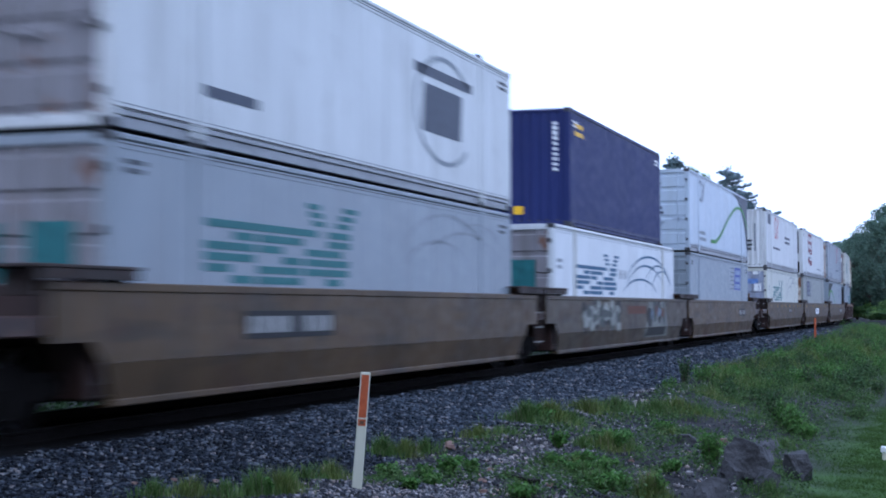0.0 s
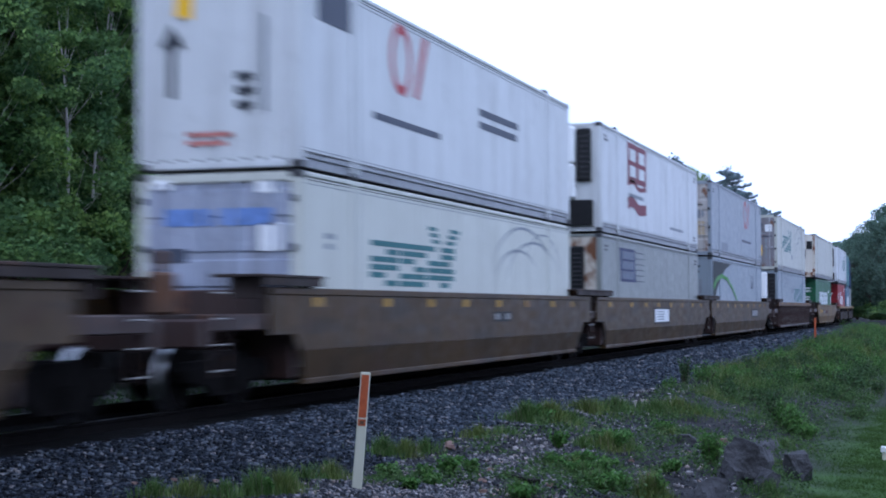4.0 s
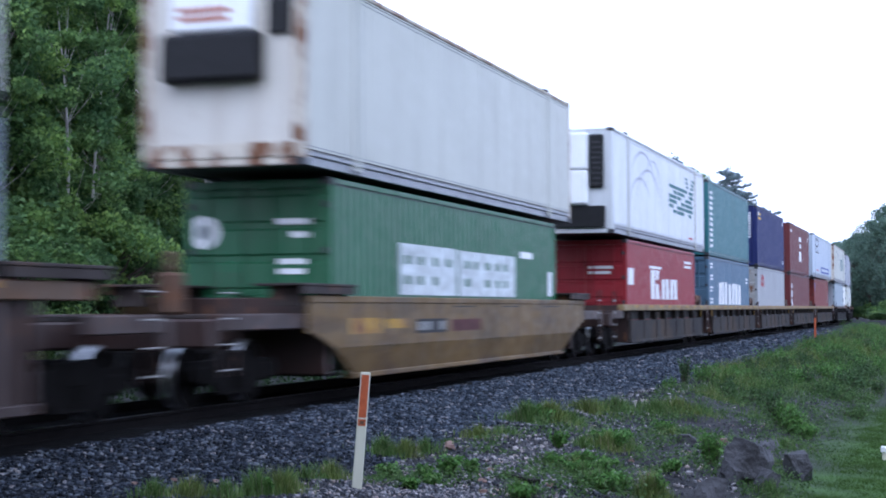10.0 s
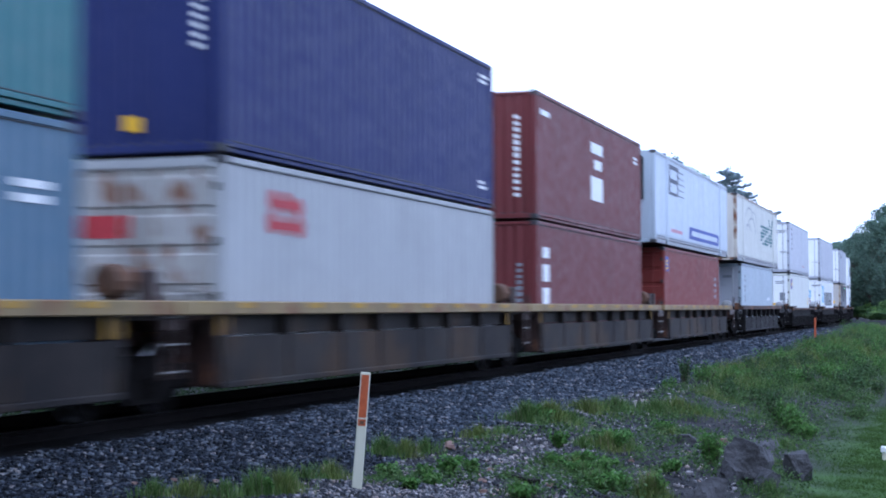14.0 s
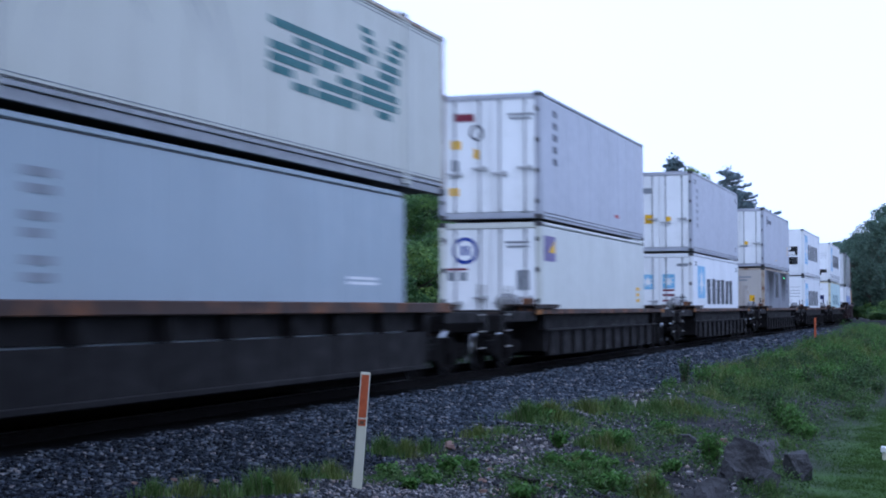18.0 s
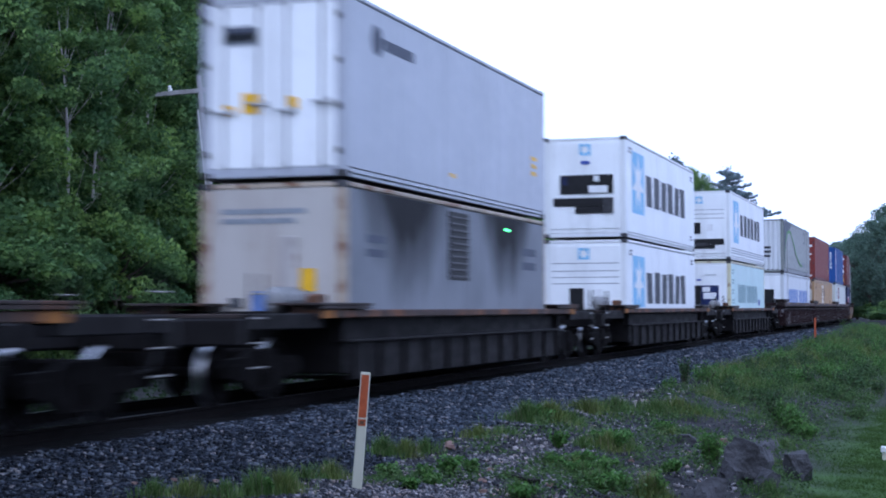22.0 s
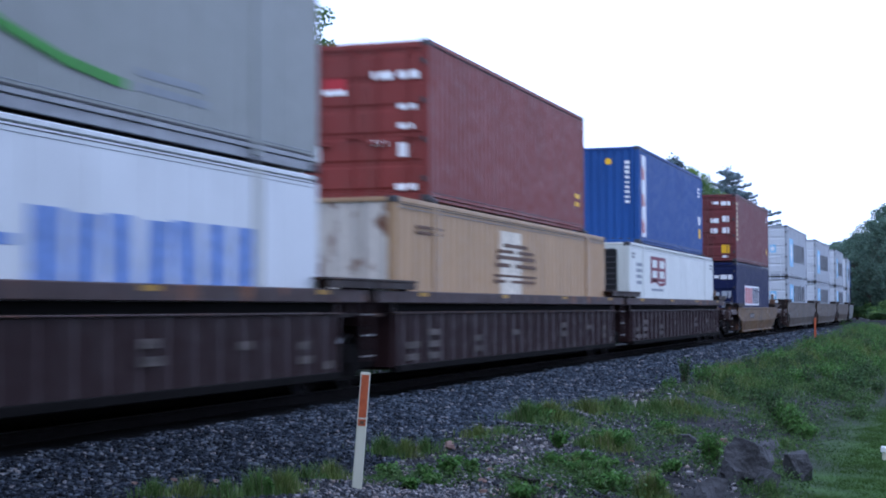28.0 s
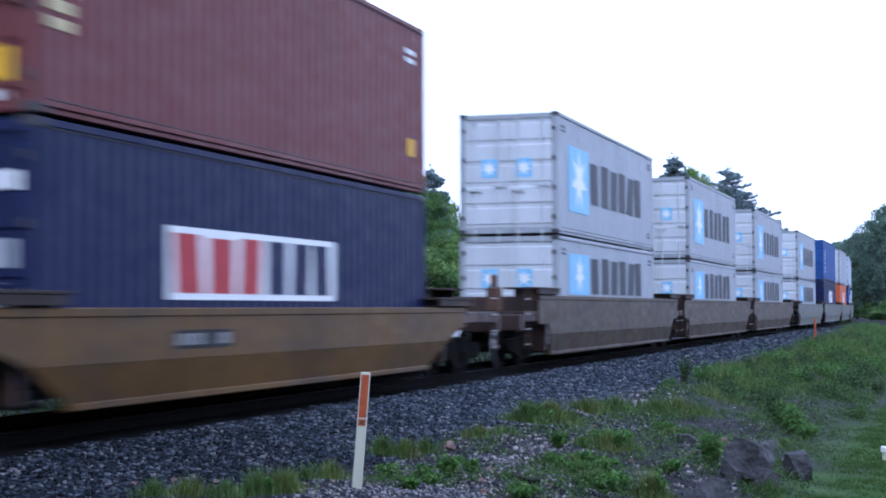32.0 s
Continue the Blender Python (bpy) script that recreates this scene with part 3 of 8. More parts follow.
                part("reflector", cbox(solid(), *s(X + 0.0205, X + 0.026), yy * half, yy * half + 0.42, top - 0.085, top - 0.02, 0.002) if style != "smooth" else
                     cbox(solid(), *s(X + 0.002, X + 0.007), yy * half, yy * half + 0.30, top - 0.26, top - 0.13, 0.002), OLDYELLOW, ob, "yellow reflective patch")
    # well floor
    for yy in (-half + 0.25, half - 0.25):
        part("floor_beam", cbox(solid(), -1.3, 1.3, yy - 0.25, yy + 0.25, bottom, bottom + 0.05, 0.01), TRUCKMAT, ob)
    for yy in (-half * 0.6, -1.35, 1.35, half * 0.6):
        part("cross_beam", cbox(solid(), -1.3, 1.3, yy - 0.15, yy + 0.15, bottom - 0.03, bottom + 0.04, 0.01), TRUCKMAT, ob)
    # ends
    for sy, (how, dist) in zip((-1, 1), ends):
        tc = dist if how == "art" else dist - 1.95
        y0, y1 = sorted((sy * (half + 0.05), sy * (tc + (0.0 if how == "art" else 1.45))))
        part("bulkhead", cbox(solid(), -1.38, 1.38, sy * (half + 0.16) - 0.06, sy * (half + 0.16) + 0.06, 0.30, top - 0.02, 0.02), end_mat, ob)
        part("centre_sill", cbox(solid(), -0.35, 0.35, y0, y1, 0.80, 1.12, 0.03), end_mat, ob)
        part("end_platform", cbox(solid(), -1.25, 1.25, *sorted((sy * (half + 0.25), sy * (half + 1.5))), 1.13, 1.19, 0.01), DECKMAT, ob)
        if how == "cpl":
            part("end_sill", cbox(solid(), -1.4, 1.4, *sorted((sy * (tc + 1.2), sy * (tc + 1.5))), 0.78, 1.14, 0.03), end_mat, ob)
            for sx in (1, -1):
                part("side_sill", cbox(solid(), sx * 1.36 - 0.06, sx * 1.36 + 0.06, *sorted((sy * (half + 1.1), sy * (tc + 1.25))), 0.98, 1.2, 0.02), end_mat, ob)
                add_rungs(part("ladder", solid_ladder(0.42, 1.3), end_mat, ob, at=(sx * 1.42, sy * (tc + 1.0), 0.42)), 0.42, 1.3)
            part("coupler", cbox(cbox(cbox(solid(), -0.09, 0.09, *sorted((sy * (tc + 1.45), sy * (tc + 1.80))), 0.78, 0.94, 0.02), -0.17, 0.17, *sorted((sy * (tc + 1.74), sy * (tc + 1.94))), 0.72, 1.0, 0.04), -0.14, -0.04, *sorted((sy * (tc + 1.9), sy * (tc + 2.1))), 0.74, 0.98, 0.03), COUPLER, ob, "rust-brown knuckle coupler")
            part("air_hose", tube(tube(solid(), (0.3, sy * (tc + 1.5), 0.85), (0.32, sy * (tc + 1.8), 0.5), 0.025), (0.32, sy * (tc + 1.8), 0.5), (0.2, sy * (tc + 1.98), 0.45), 0.025), RUBBER, ob)
            if sy < 0 and style == "smooth":
                part("brake_stand", cbox(cbox(solid(), 0.62, 0.90, *sorted((sy * (tc + 1.12), sy * (tc + 1.42))), 1.19, 1.72, 0.04), 0.70, 0.82, *sorted((sy * (tc + 1.2), sy * (tc + 1.34))), 1.72, 1.98, 0.03), RUSTIRON, ob, "rust-brown brake gear housing")
            if sy < 0 and (style == "low" or not walkway):
                tank = part("air_reservoir", lathe(solid(), [(-0.48, 0.0), (-0.46, 0.12), (-0.40, 0.18), (-0.34, 0.20), (0.34, 0.20), (0.40, 0.18), (0.46, 0.12), (0.48, 0.0)], 14), TANKGREY, ob, "dusty grey air reservoir", at=(0.72, sy * (half + 0.85), 1.39), turn=(0, 0, math.pi / 2))
                for yy in (-0.25, 0.25):
                    part("strap", lathe(solid(), [(yy - 0.025, 0.205), (yy + 0.025, 0.205)], 14), TRUCKMAT, tank)
                part("valve_box", cbox(solid(), 1.02, 1.24, *sorted((sy * (half + 0.5), sy * (half + 0.8))), 1.19, 1.48, 0.03), RUSTIRON, ob, "rusty valve box")
        else:
            part("step_plate", cbox(solid(), 0.85, 1.42, *sorted((sy * (half + 1.2), sy * (tc - 0.08))), 1.0, 1.16, 0.02), end_mat, ob)
            add_rungs(part("ladder", solid_ladder(0.40, 1.1), end_mat, ob, at=(1.40, sy * (half + 1.42), 0.45)), 0.40, 1.1)
            if style == "panelled" and sy > 0:
                part("brake_drum", lathe(solid(), [(-0.22, 0.0), (-0.22, 0.17), (-0.18, 0.20), (0.18, 0.20), (0.22, 0.17), (0.22, 0.0)], 12), RUSTIRON, ob, "tan-brown brake drum on the deck", at=(0.98, sy * (half + 0.75), 1.58), turn=(0, 0, math.pi / 2))
                part("drum_bracket", cbox(solid(), 0.88, 1.08, *sorted((sy * (half + 0.62), sy * (half + 0.88))), 1.19, 1.40, 0.02), RUSTIRON, ob)
            if style == "panelled":
                for sx in (1, -1):
                    part("yellow_patch", cbox(solid(), sx * 1.4 - 0.004, sx * 1.4 + 0.004, sy * (half + 0.05) - 0.16, sy * (half + 0.05) + 0.16, bottom + 0.62, bottom + 0.86, 0.001), OLDYELLOW, ob, "worn yellow patch")
            part("stake", cbox(solid(), 1.0, 1.16, sy * (half + 1.3) - 0.09, sy * (half + 1.3) + 0.09, 1.1, 1.72, 0.03), end_mat, ob)
        if how == "cpl" or sy > 0:
            tr = part("truck", TRUCK, TRUCKMAT, ob, at=(0, sy * tc, 0))
            for yy in (-0.9, 0.9):
                ws = part("wheelset", WHEELS, TRUCKMAT, tr, "iron wheels with polished treads", at=(0, yy, WHEEL_R))
                ROLLING.append((ws, place + sy * tc + yy, Vector((0, yy, WHEEL_R))))
    if numbers:
        for u, v, w, h, seed in numbers:
            pl = part("number_panel", cbox(solid(), X + 0.001, X + 0.008, u, u + w, v, v + h, 0.002), BLACK, ob, "black panel with white figures as bars")
            if seed in (4, 5):
                part("plate", cbox(solid(), X + 0.009, X + 0.012, u + 0.12, u + w - 0.12, v + 0.06, v + h - 0.06, 0.001), WHITE if seed == 4 else FADEDWHITE, pl)
                for i in range(4 if h > 0.45 else 2):
                    part("writing_bar", cbox(solid(), X + 0.013, X + 0.015, u + 0.5, u + w - 0.9 - 0.1 * (i % 2), v + 0.12 + i * 0.075, v + 0.155 + i * 0.075, 0.001), GREYINK, pl)
                continue
            n = max(2, int(w / 0.34))
            for i in range(n):
                if i != n // 2:
                    part("figure_bar", cbox(solid(), X + 0.009, X + 0.012, u + 0.06 + i * (w - 0.1) / n, u + 0.06 + (i + 0.82) * (w - 0.1) / n, v + h * 0.2, v + h * 0.8, 0.001), FADEDWHITE, pl)
    RIDING.append((ob, place, 0.0))
    return ob


def solid_ladder(w, h):
    M = solid()
    for yy in (-w / 2, w / 2):
        cbox(M, -0.012, 0.012, yy - 0.012, yy + 0.012, 0, h, 0.003)
    return M


def add_rungs(lad, w, h):
    rungs = fix(mesh_of(tube(solid(), (0, -w / 2, 0), (0, w / 2, 0), 0.014, n=6), "rung", HANDHOLD))
    for i in range(int(h / 0.3)):
        part("rung", rungs, HANDHOLD, lad, at=(0, 0, 0.08 + i * 0.32))
# ---- the setting: ground, track, plants ----
PROFILE_LAT = [-400, -60, -30, -14, -8, -4.5, -1.9, 1.9, 2.4, 4.45, 6.5, 8.1, 9.0, 13, 20, 60, 400]
PROFILE_Z = [6.0, 2.5, 0.6, -0.2, -0.9, -0.85, -0.34, -0.34, -0.36, -0.53, -0.84, -1.12, -1.17, -1.2, -0.9, -0.5, 0.0]


def ground_z(s, lat):
    z = float(np.interp(lat, PROFILE_LAT, PROFILE_Z))
    k = min(1.0, max(0.0, (abs(lat) - 2.2) / 2.0))
    lawn = min(1.0, max(0.0, (lat - 7.6) / 0.8))
    bumps = 0.16 * noise.noise((s * 0.35, lat * 0.5, 0.3)) + 0.06 * noise.noise((s * 1.3, lat * 1.6, 4.1))
    return z + k * bumps * (1 - 0.93 * lawn)


def place_at(s, lat, z=None, turn=0.0):
    x, y, a = rail_point(s, lat)
    return pose(x, y, ground_z(s, lat) if z is None else z, 0, 0, math.degrees(a) + turn)


def ground_material():
    m, nt, b = nodes_of("gravelly_soil_and_turf", 0.95)
    b.inputs["Specular IOR Level"].default_value = 0.15
    soil = ramp_node(nt, noise_node(nt, 1.3, 8), [(0.35, (0.0171, 0.0168, 0.0171)), (0.55, (0.0353, 0.0347, 0.0351)), (0.72, (0.0684, 0.0643, 0.0665))])
    grit = ramp_node(nt, noise_node(nt, 22, 3), [(0.42, (0.5, 0.5, 0.52)), (0.62, (1.2, 1.2, 1.25))])
    soil = mix_node(nt, 1.0, soil, grit, "MULTIPLY")
    turf = ramp_node(nt, noise_node(nt, 2.2, 8), [(0.3, (0.029, 0.064, 0.017)), (0.7, (0.048, 0.100, 0.026))])
    geo = nt.nodes.new("ShaderNodeNewGeometry")
    sep = nt.nodes.new("ShaderNodeSeparateXYZ")
    nt.links.new(geo.outputs["Position"], sep.inputs["Vector"])
    wob = noise_node(nt, 0.6, 5)
    ma = nt.nodes.new("ShaderNodeMath")
    ma.operation = "MULTIPLY_ADD"
    nt.links.new(wob, ma.inputs[0])
    ma.inputs[1].default_value = 3.0
    nt.links.new(sep.outputs["X"], ma.inputs[2])
    near = nt.nodes.new("ShaderNodeMapRange")
    near.inputs["From Min"].default_value, near.inputs["From Max"].default_value = -1.0, 0.4
    nt.links.new(ma.outputs["Value"], near.inputs["Value"])
    far = nt.nodes.new("ShaderNodeMapRange")
    far.inputs["From Min"].default_value, far.inputs["From Max"].default_value = -22.0, -24.0
    nt.links.new(ma.outputs["Value"], far.inputs["Value"])
    mx = nt.nodes.new("ShaderNodeMath")
    mx.operation = "MAXIMUM"
    along = nt.nodes.new("ShaderNodeMapRange")
    along.inputs["From Min"].default_value, along.inputs["From Max"].default_value = 46.0, 36.0
    nt.links.new(sep.outputs["Y"], along.inputs["Value"])
    mown = nt.nodes.new("ShaderNodeMath")
    mown.operation = "MULTIPLY"
    nt.links.new(near.outputs["Result"], mown.inputs[0])
    nt.links.new(along.outputs["Result"], mown.inputs[1])
    nt.links.new(mown.outputs["Value"], mx.inputs[0])
    nt.links.new(far.outputs["Result"], mx.inputs[1])
    nt.links.new(mix_node(nt, mx.outputs["Value"], soil, turf), b.inputs["Base Color"])
    bump_node(nt, b, noise_node(nt, 9, 8), 0.8, 0.08)
    return m


def strip(s_list, lat_list, zf, mat, name, label, category, kind="structure"):
    V, F = [], []
    k = len(lat_list)
    for s in s_list:
        for lat in lat_list:
            x, y, a = rail_point(s, lat)
            V.append((x, y, zf(s, lat)))
    for i in range(len(s_list) - 1):
        F += [(i * k + j, i * k + j + 1, (i + 1) * k + j + 1, (i + 1) * k + j) for j in range(k - 1)]
    ob = new(name, fix(mesh_of((V, F), name, mat)))
    return tagged(ob, label, category, kind=kind)


def spread(parts):
    out = []
    for a, b, step in parts:
        n = max(1, round((b - a) / step))
        out += [a + (b - a) * i / n for i in range(n)]
    return out + [parts[-1][1]]


strip(spread([(-1500, -300, 200), (-300, -30, 30), (-30, 4, 2), (4, 36, 0.4), (36, 90, 1.0), (90, 300, 6), (300, 600, 50), (600, 1100, 250)]),
      spread([(-840, -200, 160), (-200, -60, 35), (-60, -14, 4), (-14, -2.5, 1.0), (-2.5, 2.5, 0.5), (2.5, 9.6, 0.3), (9.6, 16, 1.0), (16, 60, 8), (60, 300, 60), (300, 1500, 400)]),
      ground_z, ground_material(), "ground", "gravelly bank with weeds falling to a mown grass strip", "ground")


def ballast_material():
    m, nt, b = nodes_of("crushed_grey_stone", 0.85)
    b.inputs["Specular IOR Level"].default_value = 0.12
    geo = nt.nodes.new("ShaderNodeTexVoronoi")
    geo.inputs["Scale"].default_value = 17.0
    tc = nt.nodes.new("ShaderNodeTexCoord")
    nt.links.new(tc.outputs["Object"], geo.inputs["Vector"])
    sep = nt.nodes.new("ShaderNodeSeparateColor")
    nt.links.new(geo.outputs["Color"], sep.inputs["Color"])
    col = ramp_node(nt, sep.outputs["Red"], [(0.0, (0.003, 0.0036, 0.006)), (0.6, (0.012, 0.014, 0.020)), (0.93, (0.034, 0.038, 0.050)), (1.0, (0.13, 0.125, 0.13))])
    nt.links.new(col, b.inputs["Base Color"])
    bump_node(nt, b, geo.outputs["Distance"], 1.0, 0.05)
    return m


BALLAST = ballast_material()


def ballast_z(s, lat):
    a = abs(lat)
    z = -0.17 if a < 1.75 else -0.17 - (a - 1.75) * 0.19
    return z + 0.035 * noise.noise((s * 1.9, lat * 2.3, 7.7)) - (0.35 * max(0.0, a - 3.2))


# black sheet over the ballast: the train's own shade painted on
SHADEBED = plain("shade_blackened_ballast", (0.004, 0.0038, 0.004), 0.95, vary=0.5, scale=12, bump=0.8, shine=0.05)
strip(spread([(-300, 0, 30), (0, 60, 0.5), (60, 118, 3), (118, 620, 10)]), [-4.3, -3.6, -3.2, -2.4, -1.62, -1.1, -0.5, 0, 0.5, 1.0, 1.2, 1.35, 1.42], lambda s, lat: ballast_z(s, lat) + 0.03 + 0.02 * noise.noise((s * 3, lat * 3, 2.0)) - 0.05 * (lat > 1.4), SHADEBED,
      "shaded_ballast", "ballast blackened for the shade under the train", "ballast")
strip(spread([(-300, -20, 20), (-20, 5, 1.5), (5, 45, 0.35), (45, 120, 1.2), (120, 620, 8)]), [-4.0, -3.2, -2.4, -1.75, -1.2, -0.6, 0, 0.6, 1.2, 1.75, 2.0, 2.3, 2.6, 2.9, 3.2, 3.5, 3.9],
      ballast_z, BALLAST, "ballast_bed", "dark blue-grey crushed stone railway ballast", "ballast")


def rock_kit(rng, n_kinds, rough=0.34):
    """Angular broken stones: boxes with their corners pushed about."""
    base = np.array([(x, y, z) for x in (-1, 1) for y in (-1, 1) for z in (-1, 1)], float) * 0.8
    tris = [(0, 1, 3), (0, 3, 2), (4, 6, 7), (4, 7, 5), (0, 4, 5), (0, 5, 1), (2, 3, 7), (2, 7, 6), (0, 2, 6), (0, 6, 4), (1, 5, 7), (1, 7, 3)]
    kinds = []
    for _ in range(n_kinds):
        v = base * (1 + rough * rng.uniform(-1.4, 0.7, (8, 3))) * rng.uniform(0.55, 1.25, (1, 3))
        a, b = rng.uniform(0, 6.28), rng.uniform(-0.6, 0.6)
        v = v @ np.array([(1, 0, 0), (0, math.cos(b), -math.sin(b)), (0, math.sin(b), math.cos(b))])
        kinds.append(v)
    return kinds, np.array(tris)


def scatter_stones(name, label, mat, areas, seed, zf):
    """areas: (s0, s1, lat0, lat1, number, smallest, largest)."""
    rng = np.random.default_rng(seed)
    kinds, tris = rock_kit(rng, 24)
    Vs, Fs, o = [], [], 0
    for s0, s1, l0, l1, n, a, b in areas:
        ss, ll = rng.uniform(s0, s1, n), rng.uniform(l0, l1, n)
        for s, lat in zip(ss, ll):
            x, y, ang = rail_point(s, lat)
            r = a * (b / a) ** rng.random()
            th = rng.uniform(0, 6.28)
            v = kinds[rng.integers(24)] * r
            c, w = math.cos(th), math.sin(th)
            vx, vy = v[:, 0] * c - v[:, 1] * w, v[:, 0] * w + v[:, 1] * c
            Vs.append(np.stack([vx + x, vy + y, v[:, 2] * 0.8 + zf(s, lat) + r * 0.25], 1))
            Fs.append(tris + o)
            o += 8
    V, F = np.concatenate(Vs), np.concatenate(Fs)
    me = bpy.data.meshes.new(name)
    me.vertices.add(len(V))
    me.vertices.foreach_set("co", V.astype(np.float32).ravel())
    me.loops.add(F.size)
    me.loops.foreach_set("vertex_index", F.astype(np.int32).ravel())
    me.polygons.add(len(F))
    me.polygons.foreach_set("loop_start", np.arange(0, F.size, 3, dtype=np.int32))
    me.polygons.foreach_set("loop_total", np.full(len(F), 3, dtype=np.int32))
    me.materials.append(mat)
    me.update()
    me.validate()
    return tagged(new(name, me), label, "stones", kind="stuff")


def lower_z(s, lat):
    return max(ground_z(s, lat), ballast_z(s, lat)) if abs(lat) < 3.9 else ground_z(s, lat)


STONES = islands("loose_ballast_stone", [(0.0, (0.007, 0.010, 0.016)), (0.45, (0.027, 0.037, 0.054)), (0.8, (0.068, 0.086, 0.116)), (0.95, (0.145, 0.16, 0.19)), (1.0, (0.30, 0.27, 0.27))], 0.8, 0.4, 40, shine=0.15)
PEBBLES = islands("mixed_gravel", [(0.0, (0.0114, 0.0133, 0.0190)), (0.5, (0.0445, 0.0490, 0.0627)), (0.76, (0.1425, 0.1428, 0.1615)), (0.9, (0.3420, 0.3162, 0.3230)), (1.0, (0.3420, 0.2652, 0.2375))], 0.85, 0.3, 40)
# darker copy of the stones near the lens: shade put into colour
SHADESTONES = islands("shade_darkened_stone", [(0.0, (0.003, 0.0036, 0.006)), (0.45, (0.0125, 0.0165, 0.025)), (0.8, (0.038, 0.047, 0.067)), (0.96, (0.13, 0.145, 0.17)), (1.0, (0.24, 0.21, 0.21))], 0.8, 0.4, 40, shine=0.12)
scatter_stones("shaded_stones", "near crushed stones darkened to stand for shade", SHADESTONES, [(9, 18, 1.3, 3.8, 17000, 0.013, 0.034), (18, 22, 1.3, 3.8, 4500, 0.014, 0.036)], 3, lower_z)
scatter_stones("ballast_stones", "loose grey crushed stones of the ballast shoulder", STONES,
               [(17, 20, 1.3, 3.8, 2200, 0.014, 0.036), (20, 34, 1.2, 3.8, 17000, 0.016, 0.04), (34, 60, 1.2, 3.8, 11000, 0.022, 0.055), (60, 110, 1.2, 3.8, 6000, 0.035, 0.08)], 4, lower_z)
scatter_stones("gravel", "mixed pale and pinkish gravel on the bank", PEBBLES,
               [(11, 18, 3.5, 6.6, 9000, 0.007, 0.026), (18, 27, 3.5, 5.2, 5200, 0.009, 0.032), (18, 27, 5.2, 7.4, 1500, 0.008, 0.026), (27, 48, 3.6, 5.0, 1900, 0.016, 0.05), (27, 48, 5.0, 7.6, 700, 0.012, 0.04), (14, 24, 6.2, 7.8, 500, 0.009, 0.035), (15.0, 18.4, 4.3, 6.0, 2600, 0.008, 0.03), (12.8, 16, 4.2, 5.6, 1800, 0.007, 0.026)], 5, lower_z)

PALE = islands("pale_bank_gravel", [(0.0, (0.0285, 0.0275, 0.0342)), (0.55, (0.0798, 0.0745, 0.0855)), (0.8, (0.2052, 0.1836, 0.1852)), (0.95, (0.4560, 0.4080, 0.3990)), (1.0, (0.4104, 0.2754, 0.2185))], 0.85, 0.3, 40)
scatter_stones("pale_gravel", "patch of pale gravel on the bank", PALE, [(15.2, 18.6, 4.5, 5.9, 1700, 0.008, 0.028), (15.5, 20.5, 4.4, 6.9, 260, 0.02, 0.042), (13.6, 16, 4.3, 5.4, 700, 0.008, 0.024), (17, 22, 4.2, 5.4, 350, 0.009, 0.028), (19, 30, 4.0, 7.0, 350, 0.010, 0.03)], 8, lower_z)

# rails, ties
# rail sides near-black: under-train shade put into their colour
RAIL = plain("shaded_worn_rail_steel", (0.006, 0.005, 0.005), 0.9, 0.0, vary=0.3, shine=0.05)
RAILTOP = plain("polished_rail_head", (0.10, 0.10, 0.11), 0.4, 1.0, vary=0.1)
TIE = painted("creosoted_wood", (0.010, 0.008, 0.008), 0.9, 0.4, 0.0, (0.006, 0.005, 0.005), shine=0.1)
track_ob = tagged(thing("railway_track", "steel rails on dark wooden ties", "railway track"), kind="structure")


def rail_solid(lat):
    prof = [(-0.07, -0.17), (0.07, -0.17), (0.07, -0.155), (0.012, -0.13), (0.012, -0.04), (0.036, -0.03), (0.036, 0.0), (-0.036, 0.0), (-0.036, -0.03), (-0.012, -0.04), (-0.012, -0.13), (-0.07, -0.155)]
    V, F, k = [], [], len(prof)
    ss = spread([(-300, 118, 40), (118, 620, 8)])
    for s in ss:
        for dx, z in prof:
            x, y, a = rail_point(s, lat + dx)
            V.append((x, y, z))
    for i in range(len(ss) - 1):
        F += [(i * k + j, i * k + (j + 1) % k, (i + 1) * k + (j + 1) % k, (i + 1) * k + j) for j in range(k)]
    return (V, F)


for lat in (0.755, -0.755):
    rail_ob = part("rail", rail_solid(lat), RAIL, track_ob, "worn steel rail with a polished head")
    rail_ob.data.materials.append(RAILTOP)
    for poly in rail_ob.data.polygons:
        if poly.center.z > -0.002:
            poly.material_index = 1
tie_me = fix(mesh_of(cbox(solid(), -1.3, 1.3, -0.115, 0.115, -0.36, -0.175, 0.02), "tie", TIE))
for i in range(150):
    t_ob = part("tie", tie_me, TIE, track_ob)
    x, y, a = rail_point(2 + i * 0.52)
    t_ob.location, t_ob.rotation_euler = (x, y, 0.004 * ((i * 7) % 5)), (0, 0, a + radians(((i * 13) % 7 - 3) * 0.4))


# ---- plants ----
def leaf_mesh(V, F, mat, name):
    me = bpy.data.meshes.new(name)
    V, F = np.asarray(V, np.float32), np.asarray(F, np.int32)
    k = F.shape[1]
    me.vertices.add(len(V))
    me.vertices.foreach_set("co", V.ravel())
    me.loops.add(F.size)
    me.loops.foreach_set("vertex_index", F.ravel())
    me.polygons.add(len(F))
    me.polygons.foreach_set("loop_start", np.arange(0, F.size, k, dtype=np.int32))
    me.polygons.foreach_set("loop_total", np.full(len(F), k, dtype=np.int32))
    me.materials.append(mat)
    me.update()
    me.validate()
    return me


